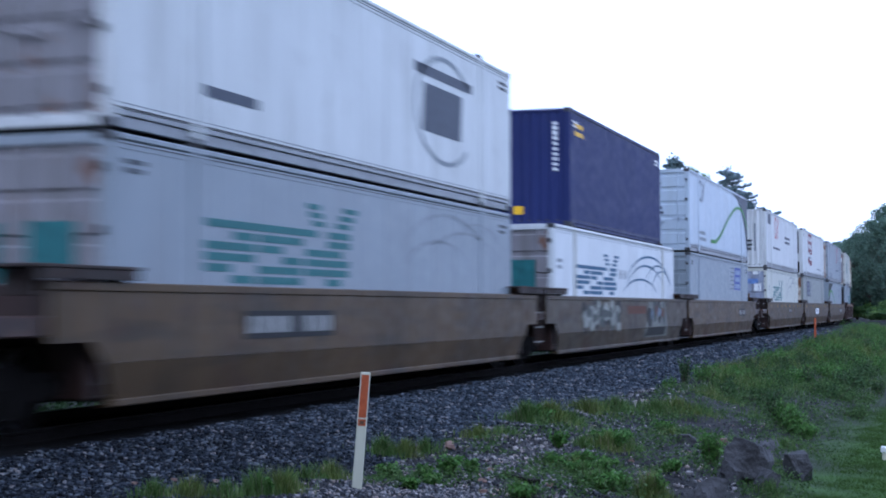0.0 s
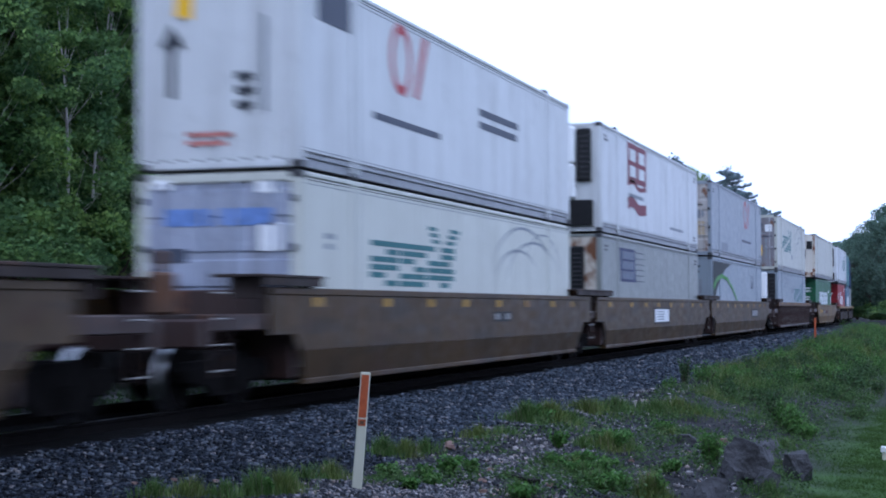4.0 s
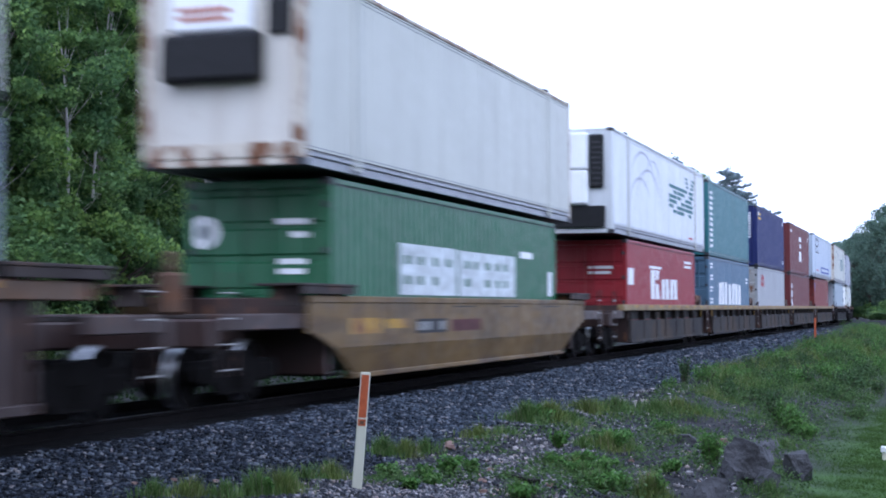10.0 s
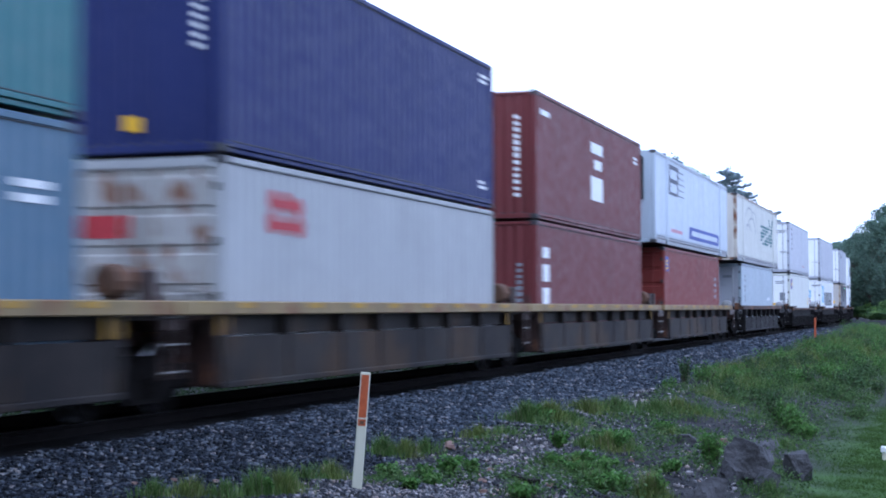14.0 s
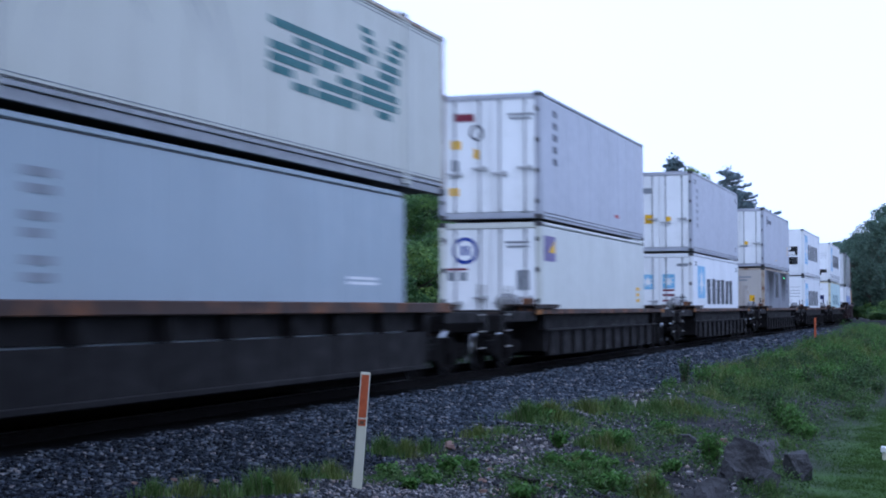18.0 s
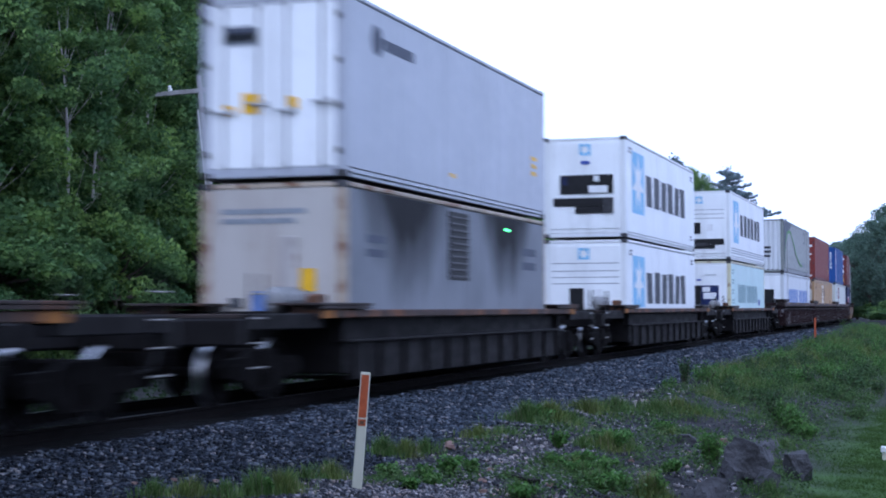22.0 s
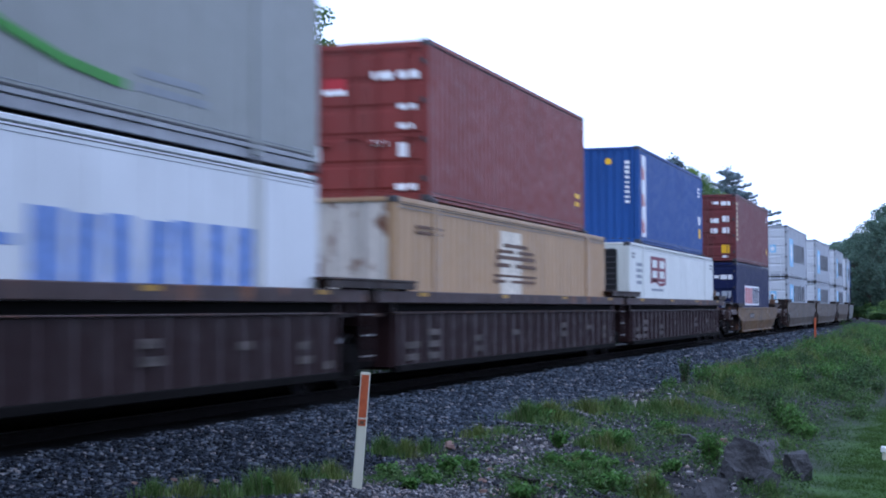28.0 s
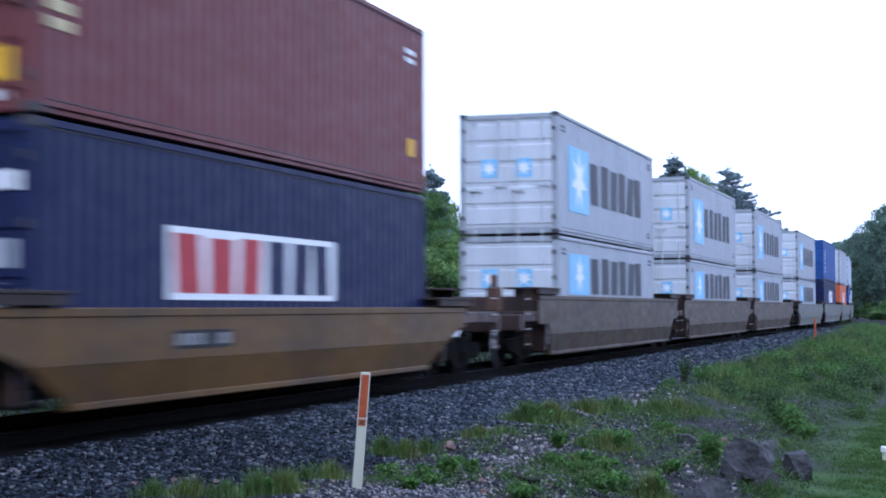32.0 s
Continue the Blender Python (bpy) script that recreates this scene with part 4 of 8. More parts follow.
def leaf_quads(rng, P, size, flat=0.5):
    """A pointed four-cornered leaf at each point of P."""
    n = len(P)
    d = rng.normal(size=(n, 3))
    d[:, 2] *= flat
    d /= np.linalg.norm(d, axis=1, keepdims=True)
    u = rng.normal(size=(n, 3))
    u -= d * (u * d).sum(1, keepdims=True)
    u /= np.linalg.norm(u, axis=1, keepdims=True)
    L = size * rng.uniform(0.6, 1.4, (n, 1))
    V = np.stack([P - d * L, P + u * L * 0.55, P + d * L, P - u * L * 0.55], 1).reshape(-1, 3)
    F = np.arange(4 * n).reshape(n, 4)
    return V, F


BARK = painted("grey_brown_bark", (0.09, 0.075, 0.06), 0.95, 0.5)
BIRCH = painted("pale_birch_bark", (0.42, 0.40, 0.37), 0.8, 0.5, grime=(0.06, 0.05, 0.045))
LEAF_A = islands("mid_green_leaf", [(0.0, (0.092, 0.178, 0.070)), (0.5, (0.18, 0.31, 0.12)), (1.0, (0.28, 0.43, 0.17))], 0.5, 0, 3, 0.55, shine=0.15, bough_shading=0.85)
LEAF_B = islands("deep_green_leaf", [(0.0, (0.070, 0.145, 0.060)), (0.5, (0.13, 0.24, 0.092)), (1.0, (0.195, 0.33, 0.125))], 0.5, 0, 3, 0.55, shine=0.15, bough_shading=0.85)
# leaf and needle colours below carry distance haze, paler and bluer
LEAF_C = islands("haze_paled_leaf", [(0.0, (0.085, 0.145, 0.12)), (0.5, (0.14, 0.225, 0.17)), (1.0, (0.20, 0.30, 0.21))], 0.5, 0, 3, 0.4)
NEEDLE = islands("haze_blue_needles", [(0.0, (0.17, 0.24, 0.27)), (0.5, (0.25, 0.33, 0.35)), (1.0, (0.32, 0.40, 0.40))], 0.6, 0, 3, 0.5)
LAWNBLADE = islands("mown_grass_blade", [(0.0, (0.040, 0.086, 0.022)), (0.5, (0.066, 0.126, 0.032)), (1.0, (0.095, 0.162, 0.045))], 0.7, 0, 4, 0.35, shine=0.08)
# leaf darkened to stand for the shade beyond the train
SHADEWEED = islands("shaded_undergrowth_leaf", [(0.0, (0.018, 0.038, 0.016)), (0.5, (0.032, 0.062, 0.025)), (1.0, (0.055, 0.095, 0.038))], 0.7, 0, 4, 0.3, shine=0.08)
GRASS = islands("bright_grass_blade", [(0.0, (0.0513, 0.106, 0.0288)), (0.5, (0.0912, 0.168, 0.0448)), (0.85, (0.131, 0.216, 0.064)), (1.0, (0.228, 0.228, 0.144))], 0.6, 0, 4, 0.35, shine=0.12)
DRYGRASS = islands("yellow_green_grass_blade", [(0.0, (0.0784, 0.116, 0.0308)), (0.5, (0.136, 0.187, 0.049)), (0.85, (0.188, 0.237, 0.07)), (1.0, (0.272, 0.242, 0.154))], 0.6, 0, 4, 0.35, shine=0.12)
DULLWEED = islands("dull_weed_leaf", [(0.0, (0.028, 0.062, 0.024)), (0.6, (0.052, 0.105, 0.038)), (1.0, (0.09, 0.155, 0.06))], 0.6, 0, 4, 0.3, shine=0.12)
SOFTWEED = islands("soft_green_weed_leaf", [(0.0, (0.045, 0.090, 0.030)), (0.6, (0.080, 0.145, 0.048)), (1.0, (0.125, 0.20, 0.07))], 0.6, 0, 4, 0.35, shine=0.12)
WEED = islands("fresh_weed_leaf", [(0.0, (0.048, 0.125, 0.028)), (0.6, (0.09, 0.21, 0.048)), (1.0, (0.16, 0.30, 0.08))], 0.55, 0, 4, 0.3, shine=0.15)


def broadleaf(seed, h, r, low, n_clump, n_leaf, leaf, bark, size=0.2, limb=1.0):
    """The meshes of a broadleaved tree: trunk with limbs, and a loose crown."""
    rng = np.random.default_rng(seed)
    M = solid()
    lean = rng.normal(0, 0.03, 2)
    spine = [(lean[0] * z + 0.25 * math.sin(z * 0.35 + seed), lean[1] * z + 0.2 * math.cos(z * 0.3 + seed), z) for z in np.linspace(-0.4, h * 0.92, 9)]
    r0 = (0.012 * h + 0.05) * (0.35 + 0.65 * limb)
    for i in range(8):
        tube(M, spine[i], spine[i + 1], r0 * (1 - i / 9), r0 * (1 - (i + 1) / 9), 8, False)
    P = []
    for i in range(n_clump):
        q = (i + rng.random()) / n_clump
        z = low + (h - low) * q
        env = r * (math.sin(math.pi * min(1, (q * 0.86 + 0.12))) ** 0.7)
        th = i * 2.4 + rng.normal(0, 0.5)
        d = env * math.sqrt(rng.uniform(0.25, 1))
        k = min(8, max(1, int(np.searchsorted([p[2] for p in spine], z * 0.85))))
        root = Vector(spine[k - 1])
        c = Vector((spine[k - 1][0] + d * math.cos(th), spine[k - 1][1] + d * math.sin(th), z))
        mid = root.lerp(c, 0.5) + Vector((0, 0, -0.1 * d))
        tube(M, root, mid, (0.05 + 0.012 * d) * limb, 0.04 * limb, 5, False)
        tube(M, mid, c, 0.04 * limb, 0.012 * limb, 5, False)
        cr = r * rng.uniform(0.22, 0.42)
        n = n_leaf // n_clump
        v = rng.normal(size=(n, 3))
        v /= np.linalg.norm(v, axis=1, keepdims=True)
        v *= (rng.random((n, 1)) ** 0.45) * cr * np.array([[1, 1, 0.62]])
        P.append(v + np.array(c)[None])
    V, F = leaf_quads(rng, np.concatenate(P), size, 0.55)
    return fix(mesh_of(M, "trunk", bark)), leaf_mesh(V, F, leaf, "crown")


def pine(seed, h, r, low, n_leaf, lopsided=0.0):
    """A white pine: tiers of level boughs with upturned tips, each a flat plume of needles, longer on one side."""
    rng = np.random.default_rng(seed)
    M = solid()
    for i in range(8):
        tube(M, (0, 0, -0.4 + h * i / 8), (0, 0, h * (i + 1) / 8), 0.30 * (1 - i / 8.5), 0.30 * (1 - (i + 1) / 8.5), 8, False)
    P = [np.array([[0, 0, h - 0.5]]) + rng.normal(0, 1, (60, 3)) * np.array([[0.22, 0.22, 0.35]])]
    boughs = []
    z = low
    while z < h - 0.5:
        q = (z - low) / (h - low)
        env = r * (1 - q) ** 0.8 + 0.45
        turn = rng.uniform(0, 6.28)
        for b in range(6):
            th = turn + b * 1.047 + rng.normal(0, 0.25)
            boughs.append((z + rng.normal(0, 0.25), th, env * rng.uniform(0.55, 1.12) * (1 + lopsided * math.cos(th))))
        z += rng.uniform(0.75, 1.15)
    total = sum(L for _, _, L in boughs)
    for z, th, L in boughs:
        tip = Vector((L * math.cos(th), L * math.sin(th), z + 0.10 * L + 0.15))
        mid = Vector((0.6 * L * math.cos(th), 0.6 * L * math.sin(th), z + 0.02 * L))
        tube(M, (0, 0, z), mid, 0.06, 0.04, 5, False)
        tube(M, mid, tip, 0.04, 0.012, 5, False)
        n = max(24, int(n_leaf * L / total))
        k = rng.uniform(0.12, 1.04, (n, 1))
        line = np.where(k < 0.6, np.array(mid)[None] * (k / 0.6) + np.array([[0, 0, z]]) * (1 - k / 0.6), np.array(mid)[None] * ((1 - k) / 0.4) + np.array(tip)[None] * ((k - 0.6) / 0.4))
        side = rng.normal(0, 1, (n, 1)) * (0.16 + 0.16 * L * k * (1.05 - k))
        up = np.abs(rng.normal(0, 1, (n, 1))) * (0.34 * (1.15 - k)) + rng.normal(0, 0.07, (n, 1))
        P.append(line + side * np.array([[-math.sin(th), math.cos(th), 0]]) + up * np.array([[0, 0, 1.0]]))
    V, F = leaf_quads(rng, np.concatenate(P), 0.15, 0.5)
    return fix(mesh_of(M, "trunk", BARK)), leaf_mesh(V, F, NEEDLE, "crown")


def stand_tree(meshes, x, y, top, width, turn, label, group, name="tree"):
    """A tree at a place of the map, grown to the height top."""
    z = -0.2
    tall = max(v.co.z for v in meshes[1].vertices)
    ob = plant_tree(meshes, 0, 0, (width, (top - z) / tall), turn, label, group, name, z)
    ob.location = (x, y, z)
    return ob


def plant_tree(meshes, s, lat, scale, turn, label, group, name="tree", z=None):
    ob = thing(name, label, "tree", group)
    for nm, me in zip(("trunk", "crown"), meshes):
        p = new(nm, me)
        p.parent = ob
    ob.matrix_basis = place_at(s, lat, z, turn) @ Matrix.Diagonal((scale[0], scale[0], scale[1], 1))
    return ob


KINDS = [broadleaf(11, 16, 3.6, 1.2, 70, 31000, LEAF_A, BARK, 0.095, 0.5), broadleaf(12, 17, 3.2, 2.0, 64, 33000, LEAF_B, BARK, 0.095, 0.4), broadleaf(13, 15, 4.0, 0.8, 74, 38000, LEAF_B, BARK, 0.095, 0.5),
         broadleaf(14, 16, 3.0, 1.5, 60, 30000, LEAF_A, BARK, 0.095, 0.4), broadleaf(15, 14, 4.2, 1.0, 70, 36000, LEAF_A, BARK, 0.095, 0.5)]
OPEN = broadleaf(16, 13.5, 3.4, 4.5, 26, 9000, LEAF_B, BARK, 0.10)
THIN = broadleaf(18, 13.0, 2.1, 2.0, 44, 17000, LEAF_A, BIRCH, 0.085, 0.16)
PINES = [pine(21, 18.7, 2.0, 10.0, 12000, 0.0), pine(22, 19.7, 7.4, 8.0, 34000, 0.3), pine(23, 9.5, 1.5, 2.0, 8000, 0.0)]
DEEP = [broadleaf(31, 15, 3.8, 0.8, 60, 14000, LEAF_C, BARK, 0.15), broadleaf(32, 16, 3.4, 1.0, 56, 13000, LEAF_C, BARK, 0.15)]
SHRUB = broadleaf(17, 4.5, 2.2, 0.2, 40, 14000, LEAF_A, BARK, 0.085)

rt = random.Random(4)
WOODS = "trees of the wood behind the track"
s = 20.0
while s < 66.0:
    k = rt.randrange(5)
    hgt = 1.05 if s < 60 else 0.86
    plant_tree(KINDS[k], s, -18.5 + rt.uniform(-1.4, 1.0), (rt.uniform(0.9, 1.1), hgt * rt.uniform(0.92, 1.08)), rt.uniform(0, 360), "broadleaved tree in early summer leaf", WOODS)
    if s < 61:
        plant_tree(KINDS[rt.randrange(5)], s + rt.uniform(0.5, 2), -24 + rt.uniform(-1.5, 1.5), (rt.uniform(1.0, 1.25), rt.uniform(1.2, 1.4)), rt.uniform(0, 360), "tall broadleaved tree in the second row of the wood", WOODS)
    if s < 56:
        plant_tree(KINDS[rt.randrange(5)], s + rt.uniform(-1, 1), -31 + rt.uniform(-2, 2), (1.25, rt.uniform(1.45, 1.6)), rt.uniform(0, 360), "tall broadleaved tree deep in the wood", WOODS)
    s += rt.uniform(2.6, 3.6)
plant_tree(THIN, 46.5, -16.0, (1.1, 1.15), 30, "slender birch with a pale trunk", WOODS)
plant_tree(THIN, 61.5, -16.5, (1.1, 1.1), 200, "slender birch with a pale trunk", WOODS)
plant_tree(THIN, 43.6, -16.0, (1.0, 1.1), 120, "slender birch with a pale trunk", WOODS)
for s0, lt, hs, tn in ((39.1, -14.4, 0.92, 15), (41.4, -14.8, 1.0, 140), (36.4, -14.9, 1.05, 250)):
    plant_tree(THIN, s0, lt, (0.9, hs), tn, "slender birch with a pale trunk at the edge of the wood", WOODS)
plant_tree(OPEN, 66.5, -17.2, (0.9, 1.0), 60, "thin-crowned tree with sky showing through", WOODS)
plant_tree(OPEN, 69.5, -19.5, (0.9, 0.98), 190, "thin-crowned tree with sky showing through", WOODS)
for i in range(36):
    s = 22 + i * 1.75
    plant_tree(SHRUB, s, -14.5 + rt.uniform(-1.2, 0.8), (rt.uniform(0.8, 1.2), rt.uniform(0.7, 1.15)), rt.uniform(0, 360), "dense green shrub at the edge of the wood", "shrubs along the wood", "shrub")
s = 71.0
while s < 150:
    plant_tree(KINDS[rt.randrange(5)], s, -19 + rt.uniform(-2, 2), (0.8, 0.50 + 0.0012 * (s - 70) + rt.uniform(-0.05, 0.05)), rt.uniform(0, 360), "low broadleaved tree behind the track", WOODS)
    s += rt.uniform(3.2, 4.4)
stand_tree(PINES[2], -27.0, 80.5, 9.3, 0.9, 40, "young dark pine behind the low trees", WOODS, "pine_tree")
stand_tree(PINES[0], -28.85, 170.0, 18.5, 1.35, 10, "tall slim pine above the wood", WOODS, "pine_tree")
stand_tree(PINES[1], -27.2, 200.0, 19.6, 1.0, 350, "broad white pine with level boughs", WOODS, "pine_tree")
stand_tree(PINES[1], -26.4, 207.0, 17.4, 0.85, 20, "lower white pine with level boughs", WOODS, "pine_tree")
for i, (x, y, k, top) in enumerate([(-30.6, 190, 0, 18.9), (-28.9, 190, 4, 18.2), (-31.5, 182, 2, 17.0), (-33, 176, 0, 16.5), (-27.6, 195, 4, 15.9), (-34, 168, 1, 15.5), (-26.5, 210, 2, 12.5), (-25.0, 222, 2, 12.0), (-29, 166, 2, 13.0), (-27.5, 158, 4, 12.5)]):
    stand_tree(KINDS[k], x, y, top, 0.75 if i < 2 else 0.8, i * 57, "broadleaved tree in early summer leaf", WOODS)
for i in range(14):
    y = 300 + i * 11
    stand_tree(KINDS[i % 5], -y * 0.093 - 12 - (i % 3) * 4, y, 13 + 0.022 * (y - 300) + (i % 3), 1.3, i * 71, "distant broadleaved tree past the bend", WOODS)
RIGHT = "trees inside the bend of the track"
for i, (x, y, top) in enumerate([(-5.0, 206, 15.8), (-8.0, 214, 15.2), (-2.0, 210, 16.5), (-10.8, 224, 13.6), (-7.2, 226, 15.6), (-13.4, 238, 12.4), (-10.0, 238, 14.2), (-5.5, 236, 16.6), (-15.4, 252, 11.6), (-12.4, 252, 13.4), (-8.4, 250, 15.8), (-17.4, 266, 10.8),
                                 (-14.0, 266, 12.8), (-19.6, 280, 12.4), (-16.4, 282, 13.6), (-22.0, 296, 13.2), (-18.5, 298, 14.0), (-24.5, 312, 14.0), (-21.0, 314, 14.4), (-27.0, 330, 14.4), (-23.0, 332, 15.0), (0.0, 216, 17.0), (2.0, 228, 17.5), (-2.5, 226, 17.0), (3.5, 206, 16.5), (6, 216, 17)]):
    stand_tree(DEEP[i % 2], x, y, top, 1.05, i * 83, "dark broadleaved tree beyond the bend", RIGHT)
for i in range(26):
    x, y, a = rail_point(186 + i * 5.0, 5.2 + (i % 3) * 1.3)
    stand_tree(SHRUB, x, y, 1.1 + (i * 7 % 4) * 0.45, 0.95, i * 47, "green shrub beyond the bend", "shrubs beyond the bend", "shrub")

# trees out of view, added behind the camera to shade the near train
for i, (x, y, top) in enumerate([(6.5, -4.0, 12.0), (10.5, 1.5, 12.5), (2.0, -8.5, 11.5), (8.5, -10.5, 13.5), (14.5, -4.0, 13.0), (-3.0, -13.0, 12.0), (15.5, 5.5, 12.5), (4.0, -15.0, 13.0)]):
    stand_tree(DEEP[i % 2], x, y, top, 1.05, i * 61, "unseen tree added to shade the near cars", "trees beside the mown grass")


def grass_patch(name, label, tufts, seed, mat, category="grass"):
    """tufts: (s, lat, radius, number of blades, height)."""
    rng = np.random.default_rng(seed)
    V, F = [], []
    for s, lat, rad, n, hgt in tufts:
        for _ in range(int(n * (0.85 if hgt > 0.1 else 1.0))):
            a, d = rng.uniform(0, 6.28), rad * abs(rng.normal(0, 0.7))
            ss, ll = s + d * math.cos(a), lat + d * math.sin(a)
            x, y, _a = rail_point(ss, ll)
            z = lower_z(ss, ll) - 0.01
            H = hgt * (1.15 if hgt > 0.1 else 1.0) * rng.uniform(0.25, 1.05) * (1 - 0.5 * min(1, d / rad))
            b = rng.uniform(0, 6.28)
            lean = rng.uniform(0.1, 0.8) * H
            w = rng.uniform(0.0015, 0.0036) * (1 + s / 22)
            dx, dy = math.cos(b) * w, math.sin(b) * w
            c, e = math.cos(b + 1.57) * lean, math.sin(b + 1.57) * lean
            o = len(V)
            V += [(x - dx, y - dy, z), (x + dx, y + dy, z), (x + dx * 0.8 + c * 0.35, y + dy * 0.8 + e * 0.35, z + H * 0.6), (x - dx * 0.8 + c * 0.35, y - dy * 0.8 + e * 0.35, z + H * 0.6), (x + c, y + e, z + H)]
            F += [(o, o + 1, o + 2), (o, o + 2, o + 3), (o + 3, o + 2, o + 4)]
    me = leaf_mesh(V, F, mat, name)
    return tagged(new(name, me), label, category, kind="stuff")


rg = random.Random(9)
# soft tufts, each as place along the track, distance from it, radius, blades, height
TUFTS = [(12.2, 3.30, 0.20, 520, 0.20), (12.4, 3.55, 0.22, 620, 0.22), (12.55, 3.80, 0.20, 520, 0.20), (12.85, 3.98, 0.20, 620, 0.30), (13.15, 4.08, 0.22, 700, 0.28), (13.6, 3.95, 0.18, 380, 0.24), (14.6, 3.72, 0.18, 320, 0.20), (15.1, 3.80, 0.20, 420, 0.24),
         (15.6, 3.55, 0.20, 240, 0.18), (17.4, 3.52, 0.20, 760, 0.28), (17.6, 3.72, 0.20, 620, 0.24), (17.9, 3.88, 0.22, 420, 0.20), (18.6, 3.95, 0.18, 160, 0.13), (19.5, 4.05, 0.34, 520, 0.20), (20.2, 4.20, 0.30, 320, 0.16),
         (22.2, 4.00, 0.34, 1300, 0.32), (22.6, 4.25, 0.34, 1300, 0.32), (23.1, 4.45, 0.30, 620, 0.24), (24.6, 4.05, 0.40, 420, 0.18), (26.2, 4.05, 0.45, 800, 0.28), (26.8, 4.35, 0.45, 900, 0.30), (27.6, 4.90, 0.50, 900, 0.28), (28.1, 5.25, 0.50, 900, 0.28), (28.7, 5.55, 0.45, 520, 0.24),
         (20.6, 5.20, 0.22, 300, 0.20), (21.0, 5.45, 0.30, 620, 0.26), (21.4, 5.70, 0.22, 320, 0.20), (18.5, 5.30, 0.20, 420, 0.20), (18.4, 5.60, 0.22, 420, 0.22), (17.8, 5.85, 0.22, 420, 0.22), (17.1, 6.15, 0.24, 620, 0.24), (17.4, 6.72, 0.20, 760, 0.34), (16.1, 5.55, 0.24, 520, 0.18),
         (19.4, 6.55, 0.25, 220, 0.16), (24.2, 5.80, 0.40, 260, 0.16), (21.2, 7.35, 0.22, 420, 0.28), (19.2, 7.85, 0.25, 420, 0.24), (23.2, 7.30, 0.30, 260, 0.20), (25.5, 7.40, 0.50, 320, 0.22), (30.5, 6.30, 0.50, 260, 0.20), (32.0, 5.30, 0.70, 420, 0.26), (34.5, 5.0, 0.6, 420, 0.28)]
for i in range(64):
    TUFTS.append((36 + 40 * rg.random() ** 1.2, rg.uniform(4.25, 6.1), rg.uniform(0.5, 1.0), int(rg.uniform(200, 360)), rg.uniform(0.28, 0.5)))
for i in range(34):
    TUFTS.append((rg.uniform(38, 80), rg.uniform(6.0, 8.0), rg.uniform(0.35, 0.8), int(rg.uniform(90, 200)), rg.uniform(0.18, 0.36)))
for i in range(46):
    TUFTS.append((rg.uniform(66, 125), rg.uniform(4.0, 8.0), 1.2, 260, rg.uniform(0.5, 0.9)))
grass_patch("bank_grass", "bright green grass tufts on the gravel bank", TUFTS[0::3] + TUFTS[2::3], 31, GRASS)
grass_patch("dry_grass", "yellow-green grass tufts on the gravel bank", TUFTS[1::3], 32, DRYGRASS)
LAWN = [(15 + 25 * rg.random() ** 1.25, rg.uniform(8.35, 10.4), 0.7, 330, 0.055) for i in range(400)]
grass_patch("mown_grass", "short mown grass strip below the bank", LAWN, 33, LAWNBLADE)
FARSIDE = [(rg.uniform(8, 75), rg.uniform(-13, -11.5), 0.9, 120, 0.3) for i in range(70)]
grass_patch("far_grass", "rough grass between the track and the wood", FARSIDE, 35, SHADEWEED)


def low_weeds(name, label, n, seed, s0, s1, l0, l1, mat, big=1.0, bare=0.17):
    """Low leafy plants in uneven patches, too small to count."""
    rng = np.random.default_rng(seed)
    P = []
    while len(P) < n:
        s, lat = s0 + (s1 - s0) * rng.random() ** 1.5, rng.uniform(l0, l1)
        if noise.noise((s * 0.55, lat * 0.9, 11.0)) + 0.5 * noise.noise((s * 1.7, lat * 2.1, 3.0)) < bare + rng.normal(0, 0.06) - 0.010 * (s - 16):
            continue
        x, y, _a = rail_point(s, lat)
        z = lower_z(s, lat)
        tall = rng.uniform(0.03, 0.16) * (1 + s / 60) * big
        for _ in range(5):
            P.append((x + rng.normal(0, 0.05), y + rng.normal(0, 0.05), z + tall * rng.random()))
    V, F = leaf_quads(rng, np.array(P), 0.021 * big, 0.45)
    return tagged(new(name, leaf_mesh(V, F, mat, name)), label, "weeds", kind="stuff")


low_weeds("low_weeds", "low leafy weeds scattered over the gravel bank", 54000, 71, 14.5, 66, 4.3, 8.2, SOFTWEED, 1.05, 0.05)
low_weeds("far_weeds", "undergrowth darkened for shade between track and wood", 26000, 73, 12, 75, -12.5, -4.5, SHADEWEED, 2.4, -0.5)


def weed(s, lat, h, r, n, seed, label, leaf=None):
    rng = np.random.default_rng(seed)
    ob = thing("weed", label, "weed", "weeds on the bank")
    M, P = solid(), []
    for i in range(max(9, n // 45)):
        th, d = rng.uniform(0, 6.28), r * rng.uniform(0.1, 1)
        top = Vector((d * math.cos(th), d * math.sin(th), h * rng.uniform(0.55, 1.0)))
        tube(M, (top.x * 0.2, top.y * 0.2, -0.03), top, 0.008, 0.003, 5, False)
        k = 45
        t = rng.uniform(0.25, 1.05, (k, 1))
        P.append(np.array(top)[None] * t + rng.normal(0, 1, (k, 3)) * r * 0.13)
    tagged(part("stem", M, BARK, ob), kind="stuff")
    V, F = leaf_quads(rng, np.concatenate(P), 0.022 + 0.016 * r, 0.6)
    lf = new("foliage", leaf_mesh(V, F, leaf or WEED, "foliage"))
    lf.parent = ob
    ob.matrix_basis = place_at(s, lat)
    return ob


